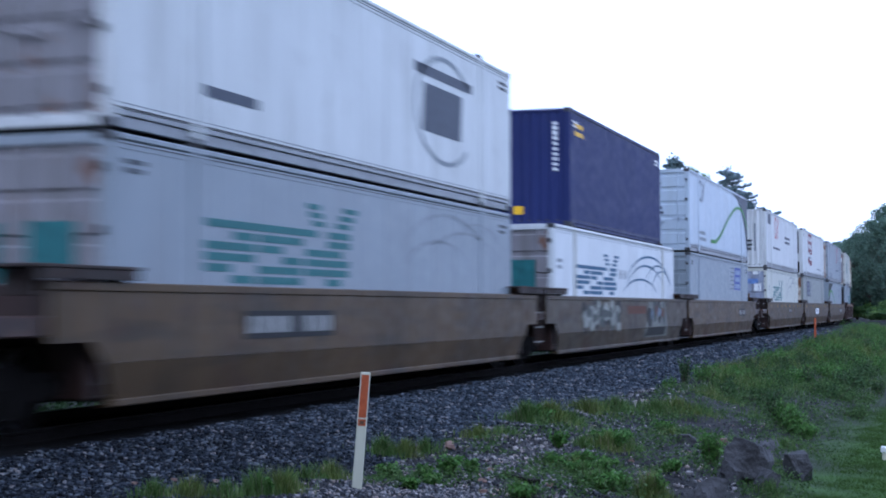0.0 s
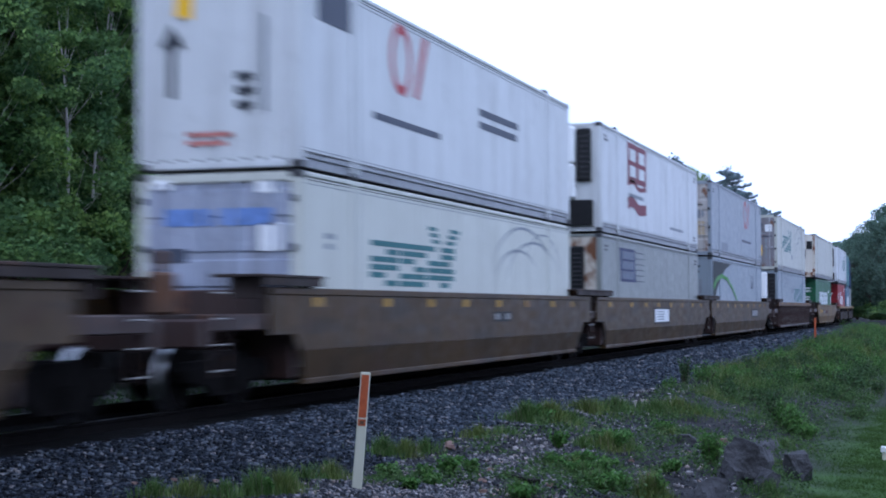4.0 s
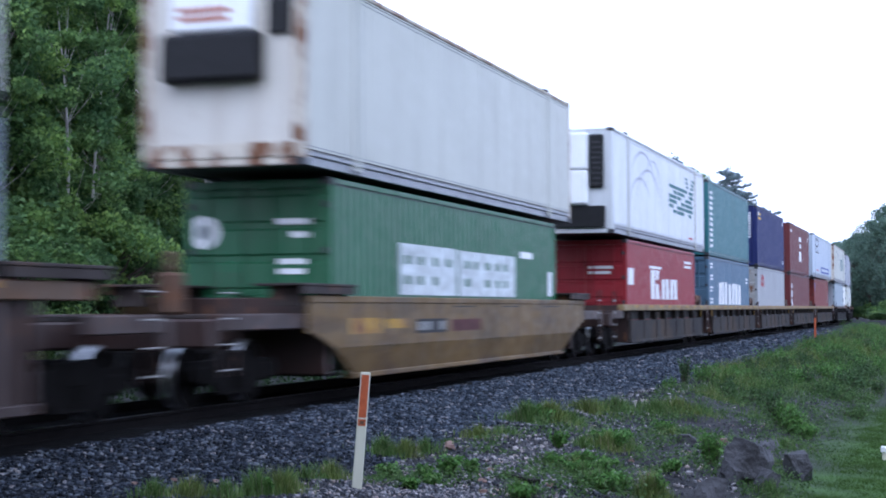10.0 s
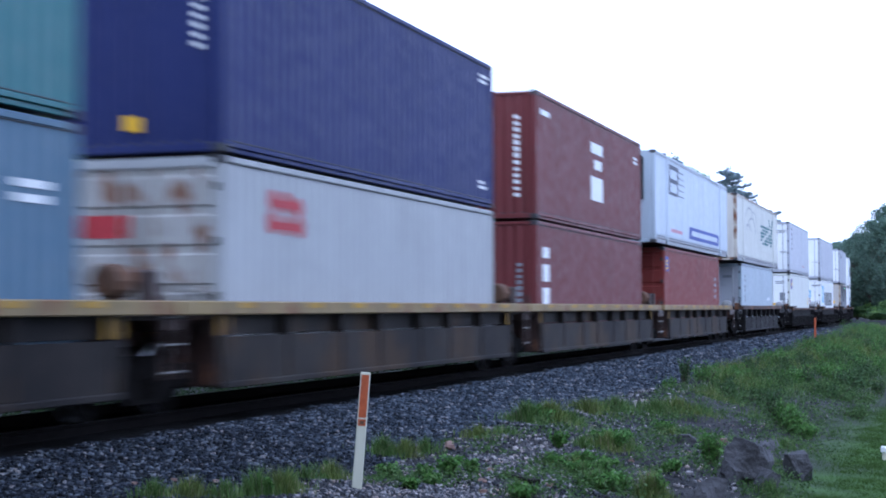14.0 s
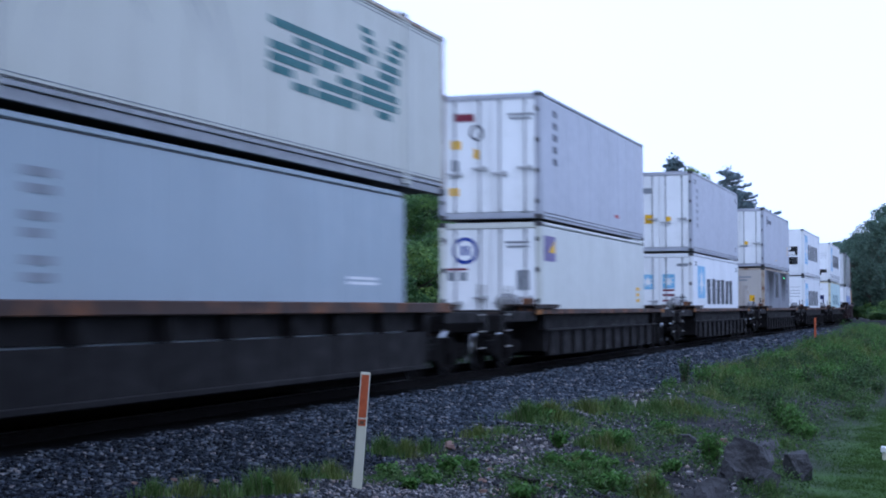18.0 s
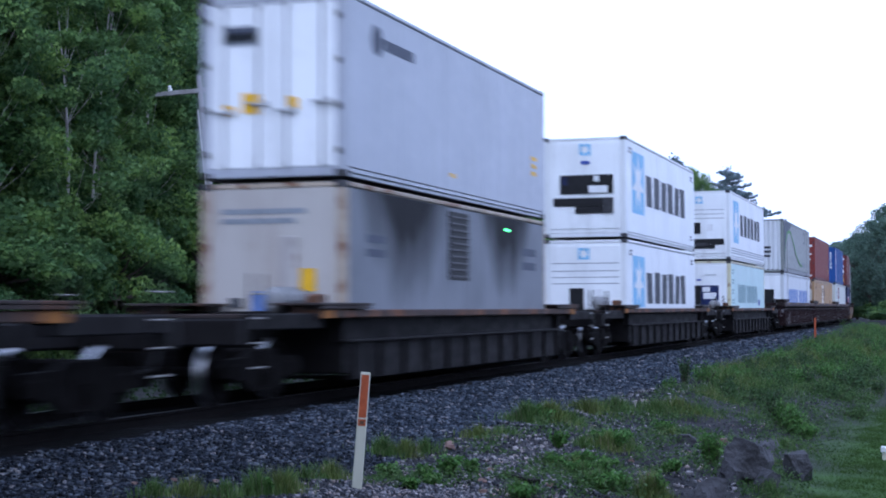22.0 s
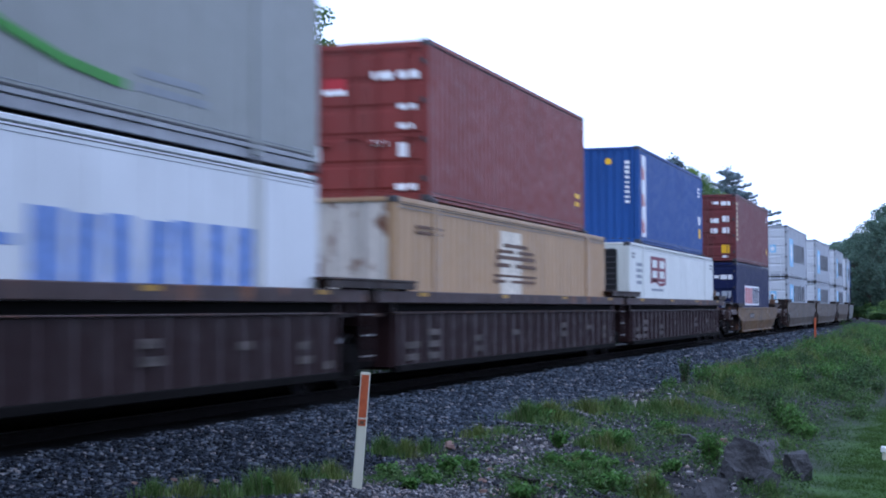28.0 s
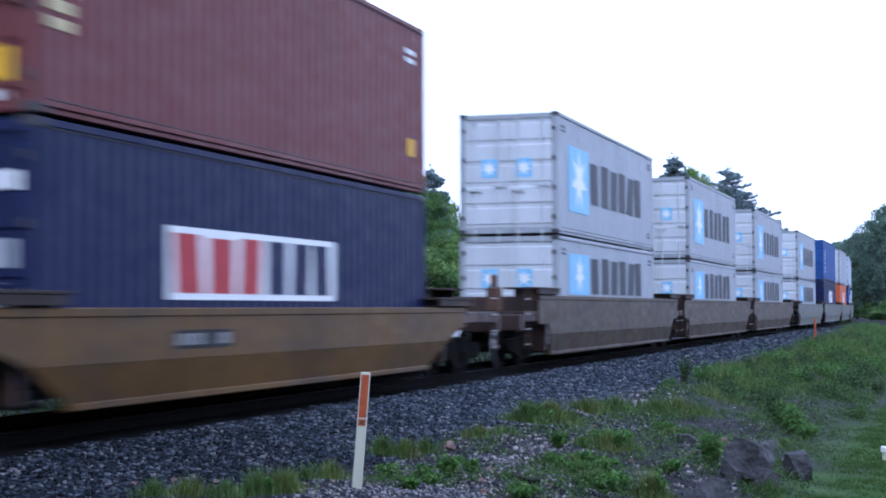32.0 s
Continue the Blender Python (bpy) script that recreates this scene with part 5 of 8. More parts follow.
for i, (s0, l0, h0, r0) in enumerate([(28.7, 7.02, 0.52, 0.22), (28.45, 7.18, 0.46, 0.26), (28.2, 7.32, 0.40, 0.26), (27.95, 7.45, 0.28, 0.24), (27.8, 7.56, 0.20, 0.18)]):
    weed(s0, l0, h0, r0, 900, 201 + i, "leafy bright green shoots of a bush on the bank")
weed(29.4, 6.85, 0.60, 0.24, 700, 6, "thin leafy weed with pale tips", DULLWEED)
weed(20.7, 6.92, 0.40, 0.22, 1500, 2, "upright leafy weed beside the boulders")
weed(34.0, 4.40, 0.72, 0.20, 800, 3, "tall narrow weed at the foot of the ballast", DULLWEED)
weed(32.9, 4.25, 0.30, 0.22, 400, 14, "low leafy weed at the foot of the ballast")
for i, (s0, l0, h0, r0) in enumerate([(15.9, 4.10, 0.18, 0.12), (16.2, 4.45, 0.16, 0.11), (16.4, 4.66, 0.26, 0.15), (16.9, 4.78, 0.18, 0.10), (15.6, 4.72, 0.14, 0.09), (14.9, 4.75, 0.14, 0.09), (20.1, 4.98, 0.24, 0.14), (21.1, 5.50, 0.28, 0.20), (18.5, 5.32, 0.16, 0.16), (17.0, 6.25, 0.22, 0.18),
                                      (17.5, 6.76, 0.30, 0.13), (16.0, 5.60, 0.16, 0.16), (18.0, 5.75, 0.18, 0.14), (22.4, 4.15, 0.20, 0.22), (19.3, 6.62, 0.18, 0.12), (24.6, 5.65, 0.24, 0.2), (36.0, 4.5, 0.5, 0.35), (39.0, 4.7, 0.45, 0.5), (41.5, 5.9, 0.5, 0.5), (12.9, 4.0, 0.20, 0.12), (21.6, 5.28, 0.26, 0.18), (22.1, 5.42, 0.24, 0.17), (19.1, 5.55, 0.22, 0.18), (19.1, 5.82, 0.2, 0.16), (17.3, 6.36, 0.24, 0.16)]):
    weed(s0, l0, h0 * 0.85, r0 * 1.2, 760, 160 + i, "small leafy weed growing in the gravel")
ROUGH = random.Random(91)
for i in range(64):
    s0 = 31 + 34 * ROUGH.random()
    weed(s0, ROUGH.uniform(4.7 + 0.03 * (s0 - 31), 8.1 + 0.03 * (s0 - 31)), ROUGH.uniform(0.16, 0.40), ROUGH.uniform(0.25, 0.55), 560, 300 + i, *(("dull green leafy weed clump on the bank", DULLWEED), ("low leafy weed clump on the bank", SOFTWEED))[i % 2])
for i in range(70):
    far_on = rg.random() ** 1.1
    weed(41 + 62 * far_on, rg.uniform(4.3, 7.9), rg.uniform(0.25, 0.5) + 0.5 * far_on, rg.uniform(0.3, 0.7) + 0.3 * far_on, 520, 60 + i, *(("dull green leafy weed clump on the bank", DULLWEED) if i % 5 < 2 else ("low leafy weed clump on the bank",)))


# ---- boulders, posts, pole ----
ROCK = plain("grey_violet_rock", (0.050, 0.049, 0.055), 0.8, vary=0.55, scale=3.0, bump=0.9, shine=0.3, relief=0.05)


def boulder(s, lat, size, seed, label, up=0.35, tip=(0, 0), cuts=7):
    """A split rock: a block cut by slanting planes, its broad faces broken a little."""
    rng = random.Random(seed)
    bm = bmesh.new()
    bmesh.ops.create_cube(bm, size=2.0)
    for k in range(cuts):
        d = Vector((rng.gauss(0, 1), rng.gauss(0, 1), rng.gauss(0.2, 0.8))).normalized()
        cut = bmesh.ops.bisect_plane(bm, geom=list(bm.verts) + list(bm.edges) + list(bm.faces), plane_co=d * rng.uniform(0.72, 1.0), plane_no=d, clear_outer=True)
        rim = [g for g in cut["geom_cut"] if isinstance(g, bmesh.types.BMEdge)]
        if rim:
            bmesh.ops.contextual_create(bm, geom=rim)
    bmesh.ops.scale(bm, vec=size, verts=bm.verts)
    bmesh.ops.bevel(bm, geom=list(bm.edges), offset=min(size) * 0.035, segments=1, affect="EDGES")
    bmesh.ops.triangulate(bm, faces=bm.faces)
    for k in range(2):
        bmesh.ops.subdivide_edges(bm, edges=[e for e in bm.edges if e.calc_length() > max(size) * 0.3], cuts=1)
        bmesh.ops.triangulate(bm, faces=bm.faces)
    for v in bm.verts:
        v.co += v.co.normalized() * noise.noise(v.co * (3.5 / max(size)) + Vector((seed, 0, 0))) * min(size) * 0.12
    me = bpy.data.meshes.new("boulder")
    bm.to_mesh(me)
    bm.free()
    me.materials.append(ROCK)
    ob = tagged(new("boulder", me), label, "boulder", "boulders on the bank")
    ob.matrix_basis = place_at(s, lat, ground_z(s, lat) + size[2] * up, seed * 40) @ pose(0, 0, 0, tip[0], tip[1], 0)
    return ob


boulder(19.9, 7.52, (0.29, 0.25, 0.25), 2, "large angular grey boulder with split faces", 0.85, (12, 18), 6)
boulder(19.45, 7.78, (0.16, 0.14, 0.17), 5, "dark angular boulder leaning on a larger one", 0.6, (10, -15), 6)
boulder(19.65, 7.36, (0.13, 0.13, 0.17), 8, "dark angular boulder under a larger one", 0.4, (-10, 8), 6)
boulder(21.75, 7.95, (0.22, 0.20, 0.26), 7, "grey boulder at the edge of the mown grass", 0.5, (0, 10), 8)
boulder(18.05, 7.30, (0.17, 0.14, 0.16), 9, "low mauve-grey boulder half sunk in the bank", 0.55, (-14, 6), 6)
boulder(23.1, 6.2, (0.17, 0.15, 0.10), 12, "flat dark rock sunk in the bank", 0.3)
boulder(24.6, 7.1, (0.30, 0.22, 0.07), 15, "flat grey slab lying above the boulders", 0.3)
PINKROCK = plain("pink_granite", (0.20, 0.125, 0.105), 0.8, vary=0.3, scale=9.0)
for s, lat, r, seed in [(18.2, 4.08, 0.085, 21), (12.9, 2.7, 0.036, 22), (13.3, 2.9, 0.04, 23), (15.9, 5.2, 0.05, 24), (23.9, 6.62, 0.085, 25), (19.5, 6.6, 0.05, 26), (13.6, 3.2, 0.036, 27), (17.2, 4.9, 0.045, 28), (16.4, 5.05, 0.05, 29), (18.9, 6.45, 0.06, 30), (16.6, 5.75, 0.045, 31), (20.4, 5.9, 0.05, 32), (21.9, 6.4, 0.055, 33)]:
    st = boulder(s, lat, (r, r * 0.75, r * 0.65), seed, "small pinkish fieldstone among the gravel")
    st.name = "fieldstone"
    tagged(st, category="stone", group="pinkish stones on the gravel")
    st.data.materials[0] = PINKROCK
    st.location.z = lower_z(s, lat) + r * 0.3

POSTWHITE = painted("chalky_white_plastic", (0.52, 0.51, 0.42), 0.6, 0.25)
ORANGE = plain("faded_orange_decal", (0.37, 0.085, 0.035), 0.5, vary=0.15, scale=20)


def marker_post(s, lat, h, tilt, label, body=None):
    ob = thing("marker_post", label, "marker post", "cable marker posts")
    part("post", cbox(solid(), -0.048, 0.048, -0.012, 0.012, -0.3, h, 0.008), body or POSTWHITE, ob)
    part("warning_label", cbox(solid(), -0.037, 0.037, -0.0155, -0.0122, h - 0.44, h - 0.025, 0.001), ORANGE, ob, "faded orange warning label")
    sq = part("small_label", cbox(solid(), -0.037, 0.037, -0.0155, -0.0122, h - 0.52, h - 0.455, 0.001), ORANGE, ob, "small square orange label")
    part("pictogram", cbox(solid(), -0.02, 0.02, -0.018, -0.0157, h - 0.505, h - 0.47, 0.001), BROWNINK, sq)
    ob.matrix_basis = place_at(s, lat) @ pose(0, 0, 0, 0, tilt, 18)
    return ob


marker_post(14.03, 4.49, 1.137, 4.5, "white flat marker post with an orange label")
far = marker_post(77.6, 3.6, 1.22, 0, "faded orange flat marker post far along the track", ORANGE)
stake_ob = thing("survey_stake", "small white capped stake in the mown grass", "stake")
part("stake_body", cbox(solid(), -0.04, 0.04, -0.04, 0.04, -0.1, 0.12, 0.01), POSTWHITE, stake_ob)
part("cap", cbox(solid(), -0.06, 0.06, -0.06, 0.06, 0.12, 0.22, 0.015), WHITE, stake_ob, "white plastic cap")
stake_ob.matrix_basis = place_at(25.6, 8.93)
stick = tagged(new("plank", fix(mesh_of(cbox(solid(), -0.5, 0.5, -0.06, 0.06, -0.01, 0.04, 0.01), "plank", TIE))), "weathered dark plank lying in the gravel", "plank")
stick.matrix_basis = place_at(16.95, 5.3, lower_z(16.95, 5.3) + 0.03, 128)

POLEWOOD = painted("grey_weathered_pole", (0.30, 0.29, 0.29), 0.9, 0.4)
pole = thing("utility_pole", "leaning weathered wooden pole with a crossarm", "utility pole")
part("pole", tube(solid(), (0, 0, -0.8), (0, 0, 9.5), 0.12, 0.08, 12), POLEWOOD, pole)
part("crossarm", cbox(solid(), -2.15, 2.15, -0.07, 0.07, 8.95, 9.09, 0.01), POLEWOOD, pole)
part("ground_wire_guard", cbox(solid(), -0.15, -0.10, -0.11, -0.06, 2.0, 8.4, 0.01), plain("pale_wire_guard", (0.5, 0.5, 0.48), 0.6), pole, "pale strip running down the pole")
for x in (-2.0, -1.5, -0.95, 0.95, 1.5, 2.0):
    part("insulator", lathe(solid(), [(0, 0.0), (0, 0.07), (0.07, 0.085), (0.09, 0.05), (0.15, 0.065), (0.19, 0.03), (0.19, 0.0)], 10), plain("white_glass_insulator", (0.8, 0.85, 0.85), 0.15), pole, at=(x, 0, 9.09), turn=(0, -math.pi / 2, 0))
pole.matrix_basis = place_at(45.3, -12.15, -0.65) @ pose(0, 0, 0, 1, -6, 24)
# ---- the train ----
WHITE53 = painted("dirty_white_panel", (0.58, 0.60, 0.625), 0.4, 0.16, 0.0, (0.16, 0.15, 0.13))
CREAM53 = painted("cream_white_panel", (0.5152, 0.5198, 0.4692), 0.45, 0.16, 0.0, (0.18, 0.16, 0.12))
GREY53 = painted("pale_grey_panel", (0.2206, 0.2345, 0.2245), 0.45, 0.18, 0.0, (0.15, 0.14, 0.13))
LAV53 = painted("cool_white_panel", (0.4042, 0.47, 0.5499), 0.4, 0.16, 0.0, (0.17, 0.16, 0.15))
RUSTWHITE = painted("rust_stained_white", (0.55, 0.50, 0.43), 0.55, 0.3, 0.75, (0.2, 0.15, 0.1))
PALEFRONT = painted("stained_cream_front", (0.58, 0.55, 0.50), 0.55, 0.3, 0.0, (0.25, 0.16, 0.10))
PURPLE = painted("indigo_blue_paint", (0.02022, 0.02799, 0.105), 0.5, 0.15, 0.0, (0.015, 0.017, 0.05), shine=0.14)
GREEN = painted("bottle_green_paint", (0.008669, 0.09598, 0.04025), 0.45, 0.2)
RED = painted("signal_red_paint", (0.2435, 0.01378, 0.0223), 0.45, 0.15, shine=0.25)
TEAL = painted("teal_paint", (0.01973, 0.1318, 0.147), 0.45, 0.18)
STEELBLUE = painted("steel_blue_paint", (0.07, 0.1368, 0.2036), 0.5, 0.25)
LTGREY = painted("light_grey_paint", (0.3272, 0.3357, 0.3485), 0.5, 0.15)
OXIDE = painted("oxide_red_paint", (0.1315, 0.02834, 0.0303), 0.5, 0.25, shine=0.25)
OXIDE2 = painted("brown_red_paint", (0.1765, 0.03065, 0.02658), 0.5, 0.2, shine=0.25)
REEFER = painted("white_reefer_panel", (0.7144, 0.7332, 0.752), 0.35, 0.16, 0.0, (0.2, 0.2, 0.18))
# lighter copy of the reefer white: front-end light put into colour
LITFRONT = painted("lit_white_reefer_front", (0.80, 0.82, 0.84), 0.35, 0.2, 0.0, (0.2, 0.2, 0.2))
DULLREEFER = painted("dull_blue_white_panel", (0.2928, 0.3578, 0.409), 0.4, 0.16, 0.0, (0.15, 0.15, 0.16))
GREYREEFER = painted("grey_reefer_panel", (0.3772, 0.3956, 0.4508), 0.4, 0.14, 0.0, (0.15, 0.15, 0.14))
CREAMREEFER = painted("cream_reefer_panel", (0.56, 0.575, 0.535), 0.4, 0.12, 0.0, (0.2, 0.2, 0.17))
GREENREEFER = painted("pale_green_panel", (0.47, 0.63, 0.63), 0.4, 0.12, 0.0, (0.2, 0.22, 0.2))
TAN = painted("tan_paint", (0.3828, 0.24, 0.13), 0.5, 0.2)
BLUE = painted("bright_blue_paint", (0.02116, 0.07194, 0.238), 0.5, 0.15, 0.0, (0.012, 0.025, 0.07), shine=0.14)
NAVY = painted("navy_paint", (0.008336, 0.01347, 0.0545), 0.5, 0.15, 0.0, (0.012, 0.013, 0.03), shine=0.14)
SEAGREY = painted("sea_grey_paint", (0.2924, 0.3182, 0.3526), 0.45, 0.2)
ORANGEC = painted("orange_paint", (0.50, 0.10, 0.03), 0.5, 0.2)
DIRTYDOOR = painted("grimy_door", (0.224, 0.212, 0.232), 0.6, 0.6, 0.12)
RUSTDOOR = painted("rust_stained_front", (0.44, 0.41, 0.39), 0.65, 0.6, 0.2, (0.09, 0.06, 0.05))
NAVYINK = plain("navy_cover_paint", (0.015, 0.025, 0.09), 0.5)
SLATE = plain("slate_blue_ink", (0.06, 0.07, 0.10), 0.55, vary=0.15)

FADED53 = painted("faded_cream_panel", (0.4532, 0.455, 0.4092), 0.45, 0.22, 0.0, (0.18, 0.16, 0.13))
WORN53 = painted("worn_blue_white_panel", (0.2273, 0.2663, 0.3053), 0.45, 0.24, 0.0, (0.17, 0.16, 0.15))
GRIMY53 = painted("grimy_blue_grey_panel", (0.2399, 0.2709, 0.3096), 0.45, 0.3, 0.0, (0.16, 0.16, 0.17))
# off-white with both shade and some grime put into the paint
SHADED53 = painted("shaded_grimy_off_white_panel", (0.5635, 0.575, 0.5865), 0.45, 0.35, 0.0, (0.17, 0.16, 0.15))



def weathered(name, rgb, rust=(0.055, 0.028, 0.016), soot=(0.028, 0.022, 0.018), amount=1.0):
    """A car's side paint: broad faded clouds, level scrapes, dirt run down, rust along the worn places."""
    m, nt, b = nodes_of(name, 0.5)
    b.inputs["Specular IOR Level"].default_value = 0.22
    col = ramp_node(nt, noise_node(nt, 0.45, 7), [(0.32, [c * 0.62 for c in rgb]), (0.5, rgb), (0.68, [c * 1.25 for c in rgb])])
    col = mix_node(nt, ramp_node(nt, noise_node(nt, 1.0, 8, (1.5, 0.55, 3.5)), [(0.52, (0, 0, 0)), (0.68, (0.6 * amount,) * 3)]), col, soot)
    col = mix_node(nt, ramp_node(nt, noise_node(nt, 1.0, 6, (3.2, 3.2, 0.35)), [(0.46, (0, 0, 0)), (0.74, (0.6 * amount,) * 3)]), col, soot)
    col = mix_node(nt, ramp_node(nt, noise_node(nt, 1.3, 9, (1, 0.8, 1.6)), [(0.57, (0, 0, 0)), (0.66, (0.75 * amount,) * 3)]), col, rust)
    nt.links.new(col, b.inputs["Base Color"])
    nt.links.new(ramp_node(nt, noise_node(nt, 4.0, 5), [(0.3, (0.42,) * 3), (0.75, (0.7,) * 3)]), b.inputs["Roughness"])
    bump_node(nt, b, noise_node(nt, 14.0, 4), 0.15, 0.01)
    MATS[name] = m
    return m


TANCAR = weathered("faded_yellow_tan_steel", (0.07706, 0.04678, 0.0227))
OCHRE = weathered("dull_ochre_steel", (0.0548, 0.0290, 0.0086))
OLDTAN = weathered("grimy_tan_steel", (0.0607, 0.0423, 0.0261))
YELCAR = weathered("mustard_yellow_steel", (0.1002, 0.04994, 0.01133), amount=0.7)
PALEMUSTARD = weathered("dusty_mustard_steel", (0.1320, 0.0774, 0.0264), amount=0.7)
BROWNCAR = painted("red_brown_steel", (0.03846, 0.02037, 0.01766), 0.5, 0.5, 0.03, (0.015, 0.012, 0.012), shine=0.3)
DARKCAR = painted("sooty_dark_steel", (0.00868, 0.00744, 0.00806), 0.75, 0.4, 0.0, (0.006, 0.0055, 0.006), shine=0.15)


def blotched(name, dark, mid, pale, ochre, rough=0.7):
    """Old steel whose paint has gone in patches: soot, bare grey, rust and remains of ochre."""
    m, nt, b = nodes_of(name, rough)
    b.inputs["Specular IOR Level"].default_value = 0.15
    col = ramp_node(nt, noise_node(nt, 0.55, 7, (1, 1, 1.6)), [(0.34, dark), (0.47, mid), (0.62, pale), (0.72, mid)])
    col = mix_node(nt, ramp_node(nt, noise_node(nt, 0.9, 8, (1, 1, 0.7)), [(0.53, (0, 0, 0)), (0.63, (0.8, 0.8, 0.8))]), col, ochre)
    col = mix_node(nt, ramp_node(nt, noise_node(nt, 1.0, 6, (4.0, 4.0, 0.4)), [(0.48, (0, 0, 0)), (0.72, (0.75, 0.75, 0.75))]), col, dark)
    nt.links.new(col, b.inputs["Base Color"])
    bump_node(nt, b, noise_node(nt, 14.0, 4), 0.2, 0.01)
    MATS[name] = m
    return m


MIXCAR = blotched("rust_and_grey_steel", (0.0048, 0.0044, 0.0052), (0.0136, 0.0104, 0.0100), (0.0304, 0.0248, 0.0216), (0.0496, 0.0272, 0.0128))
YELCHORD = painted("worn_yellow_chord", (0.235, 0.165, 0.075), 0.65, 0.6, 0.35, (0.06, 0.045, 0.035))
BROWNCHORD = painted("rust_brown_chord", (0.105, 0.060, 0.036), 0.65, 0.5, 0.3, (0.03, 0.022, 0.018))
RUSTCHORD = painted("rusty_chord", (0.055, 0.034, 0.028), 0.65, 0.45, 0.5, (0.015, 0.012, 0.012), shine=0.2)
GREYCAR = painted("grey_green_steel", (0.13, 0.14, 0.13), 0.7, 0.5, 0.1)


def striped_word(c, u, v, w, h, mat=None):
    """A slanting company mark cut into level stripes, as plain blocks."""
    mat = mat or TEALINK
    out = []
    n = 6
    for i in range(n):
        a = v + h * (i + 0.12) / (n * 1.45)
        k = h / (n * 1.45) * 0.72
        sl = (a - v) * 0.12
        if i == n - 1:
            out.append(rect(u + sl, a, u + w * 0.74, a + k))
        else:
            step = w * 0.8 / 5
            for j in range(5):
                if (i * 5 + j * 3) % 4:
                    out.append(rect(u + sl + j * step, a, u + sl + j * step + step * (0.86 if j % 2 else 0.99), a + k))
        out.append(rect(u + w * 0.80 - abs(i - 4.5) * 0.0 + sl, a, u + w * (0.98 if i % 3 else 0.92) + sl, a + k))
    for i in range(3):
        a = v + h * 0.72 + i * h * 0.1
        out += [rect(u + w * (0.70 - 0.02 * i), a, u + w * (0.80 - 0.02 * i), a + h * 0.065), rect(u + w * (0.88 + 0.03 * i), a, u + w * (1.0 + 0.03 * i), a + h * 0.065)]
    decal(c, out, mat, name="logo", label="dark teal striped company mark")


def tyre_arcs(c, u, v, w, h, mat=None, curves=None):
    for cx, cy, rx, ry, a0, a1, t in curves or [(0.45, 0.0, 0.42, 0.95, 20, 165, 0.05), (0.6, 0.0, 0.38, 0.75, 25, 170, 0.045), (0.38, 0.0, 0.30, 0.6, 40, 175, 0.05), (0.72, 0.0, 0.30, 0.9, 10, 150, 0.035)]:
        pts = arc(u + cx * w, v + cy * h, rx * w, ry * h, a0, a1, 18)
        ws = [t * (0.2 + math.sin(math.pi * i / 18)) for i in range(19)]
        decal(c, ribbon(pts, ws), mat or GREYINK, name="tyre_arc", label="thin grey-green curved line")


def small_marks(c, seed=0, mat=None):
    r = random.Random(seed)
    L, H = c["L"], c["H"]
    decal(c, bars(L - 0.9, H - 0.45, 0.6, 0.22, 2, seed), mat or INK, label="")
    if r.random() < 0.7:
        decal(c, bars(L - 1.0, 0.35, 0.5, 0.2, 2, seed + 1), mat or INK)
    decal(c, bars(0.35, H - 0.45, 0.5, 0.2, 2, seed + 2), mat or INK)


def hook_logo(c, u, v, h, mat, face="side"):
    """A ring and a slanting block, thick as a painted emblem."""
    out = ribbon(arc(u + h * 0.40, v + h * 0.5, h * 0.36, h * 0.42, 0, 360, 18), h * 0.13)
    out += [[(u + h * 0.92, v + h * 0.06), (u + h * 1.10, v + h * 0.06), (u + h * 1.52, v + h * 0.94), (u + h * 1.30, v + h * 0.94)]]
    decal(c, out, mat, face, "emblem", "company emblem as plain shapes")


def house_logo(c, u, v, w, h, mat, ground):
    """A maroon field with pale blocks let into it, a wavy lower edge and a second wavy band."""
    def at(u0, v0, u1, v1):
        return rect(u + w * u0, v + h * v0, u + w * u1, v + h * v1)
    decal(c, [at(0, 0.44, 1, 1)], mat, name="logo", label="maroon field with pale blocks and wavy bands")
    decal(c, [at(0.10, 0.52, 0.42, 0.68), at(0.10, 0.75, 0.42, 0.92), at(0.58, 0.52, 0.90, 0.68), at(0.58, 0.75, 0.90, 0.92)], ground, name="pale_block", lift=0.010)
    decal(c, ribbon([(u, v + h * 0.41), (u + w * 0.3, v + h * 0.46), (u + w * 0.6, v + h * 0.36), (u + w, v + h * 0.41)], h * 0.07), mat, name="wavy_band")
    if h > 1.8:
        decal(c, ribbon([(u, v + h * 0.12), (u + w * 0.25, v + h * 0.17), (u + w * 0.6, v + h * 0.06), (u + w, v + h * 0.1)], h * 0.16), mat, name="wavy_band")
    decal(c, bars(u + w * 0.05, v + h * 0.22, w * 0.9, h * 0.10, 1, 5), GREYINK)


def star_panel(c, u, v, w, h, face="side"):
    decal(c, [rect(u, v, u + w, v + h)], SKYBLUE, face, "star_panel", "sky blue square with a white star")
    decal(c, star(u + w / 2, v + h / 2, min(w, h) * 0.5), WHITE, face, "star", lift=0.010)


def green_swoosh(c, pts, widths):
    decal(c, ribbon(pts, [w * 0.72 for w in widths]), GREENINK, name="green_band", label="leaf green curved band", lift=0.026)


def dark_corner(c, outline, mat=None):
    decal(c, [outline], mat or SLATE, name="dark_corner", label="slate corner field", lift=0.022)


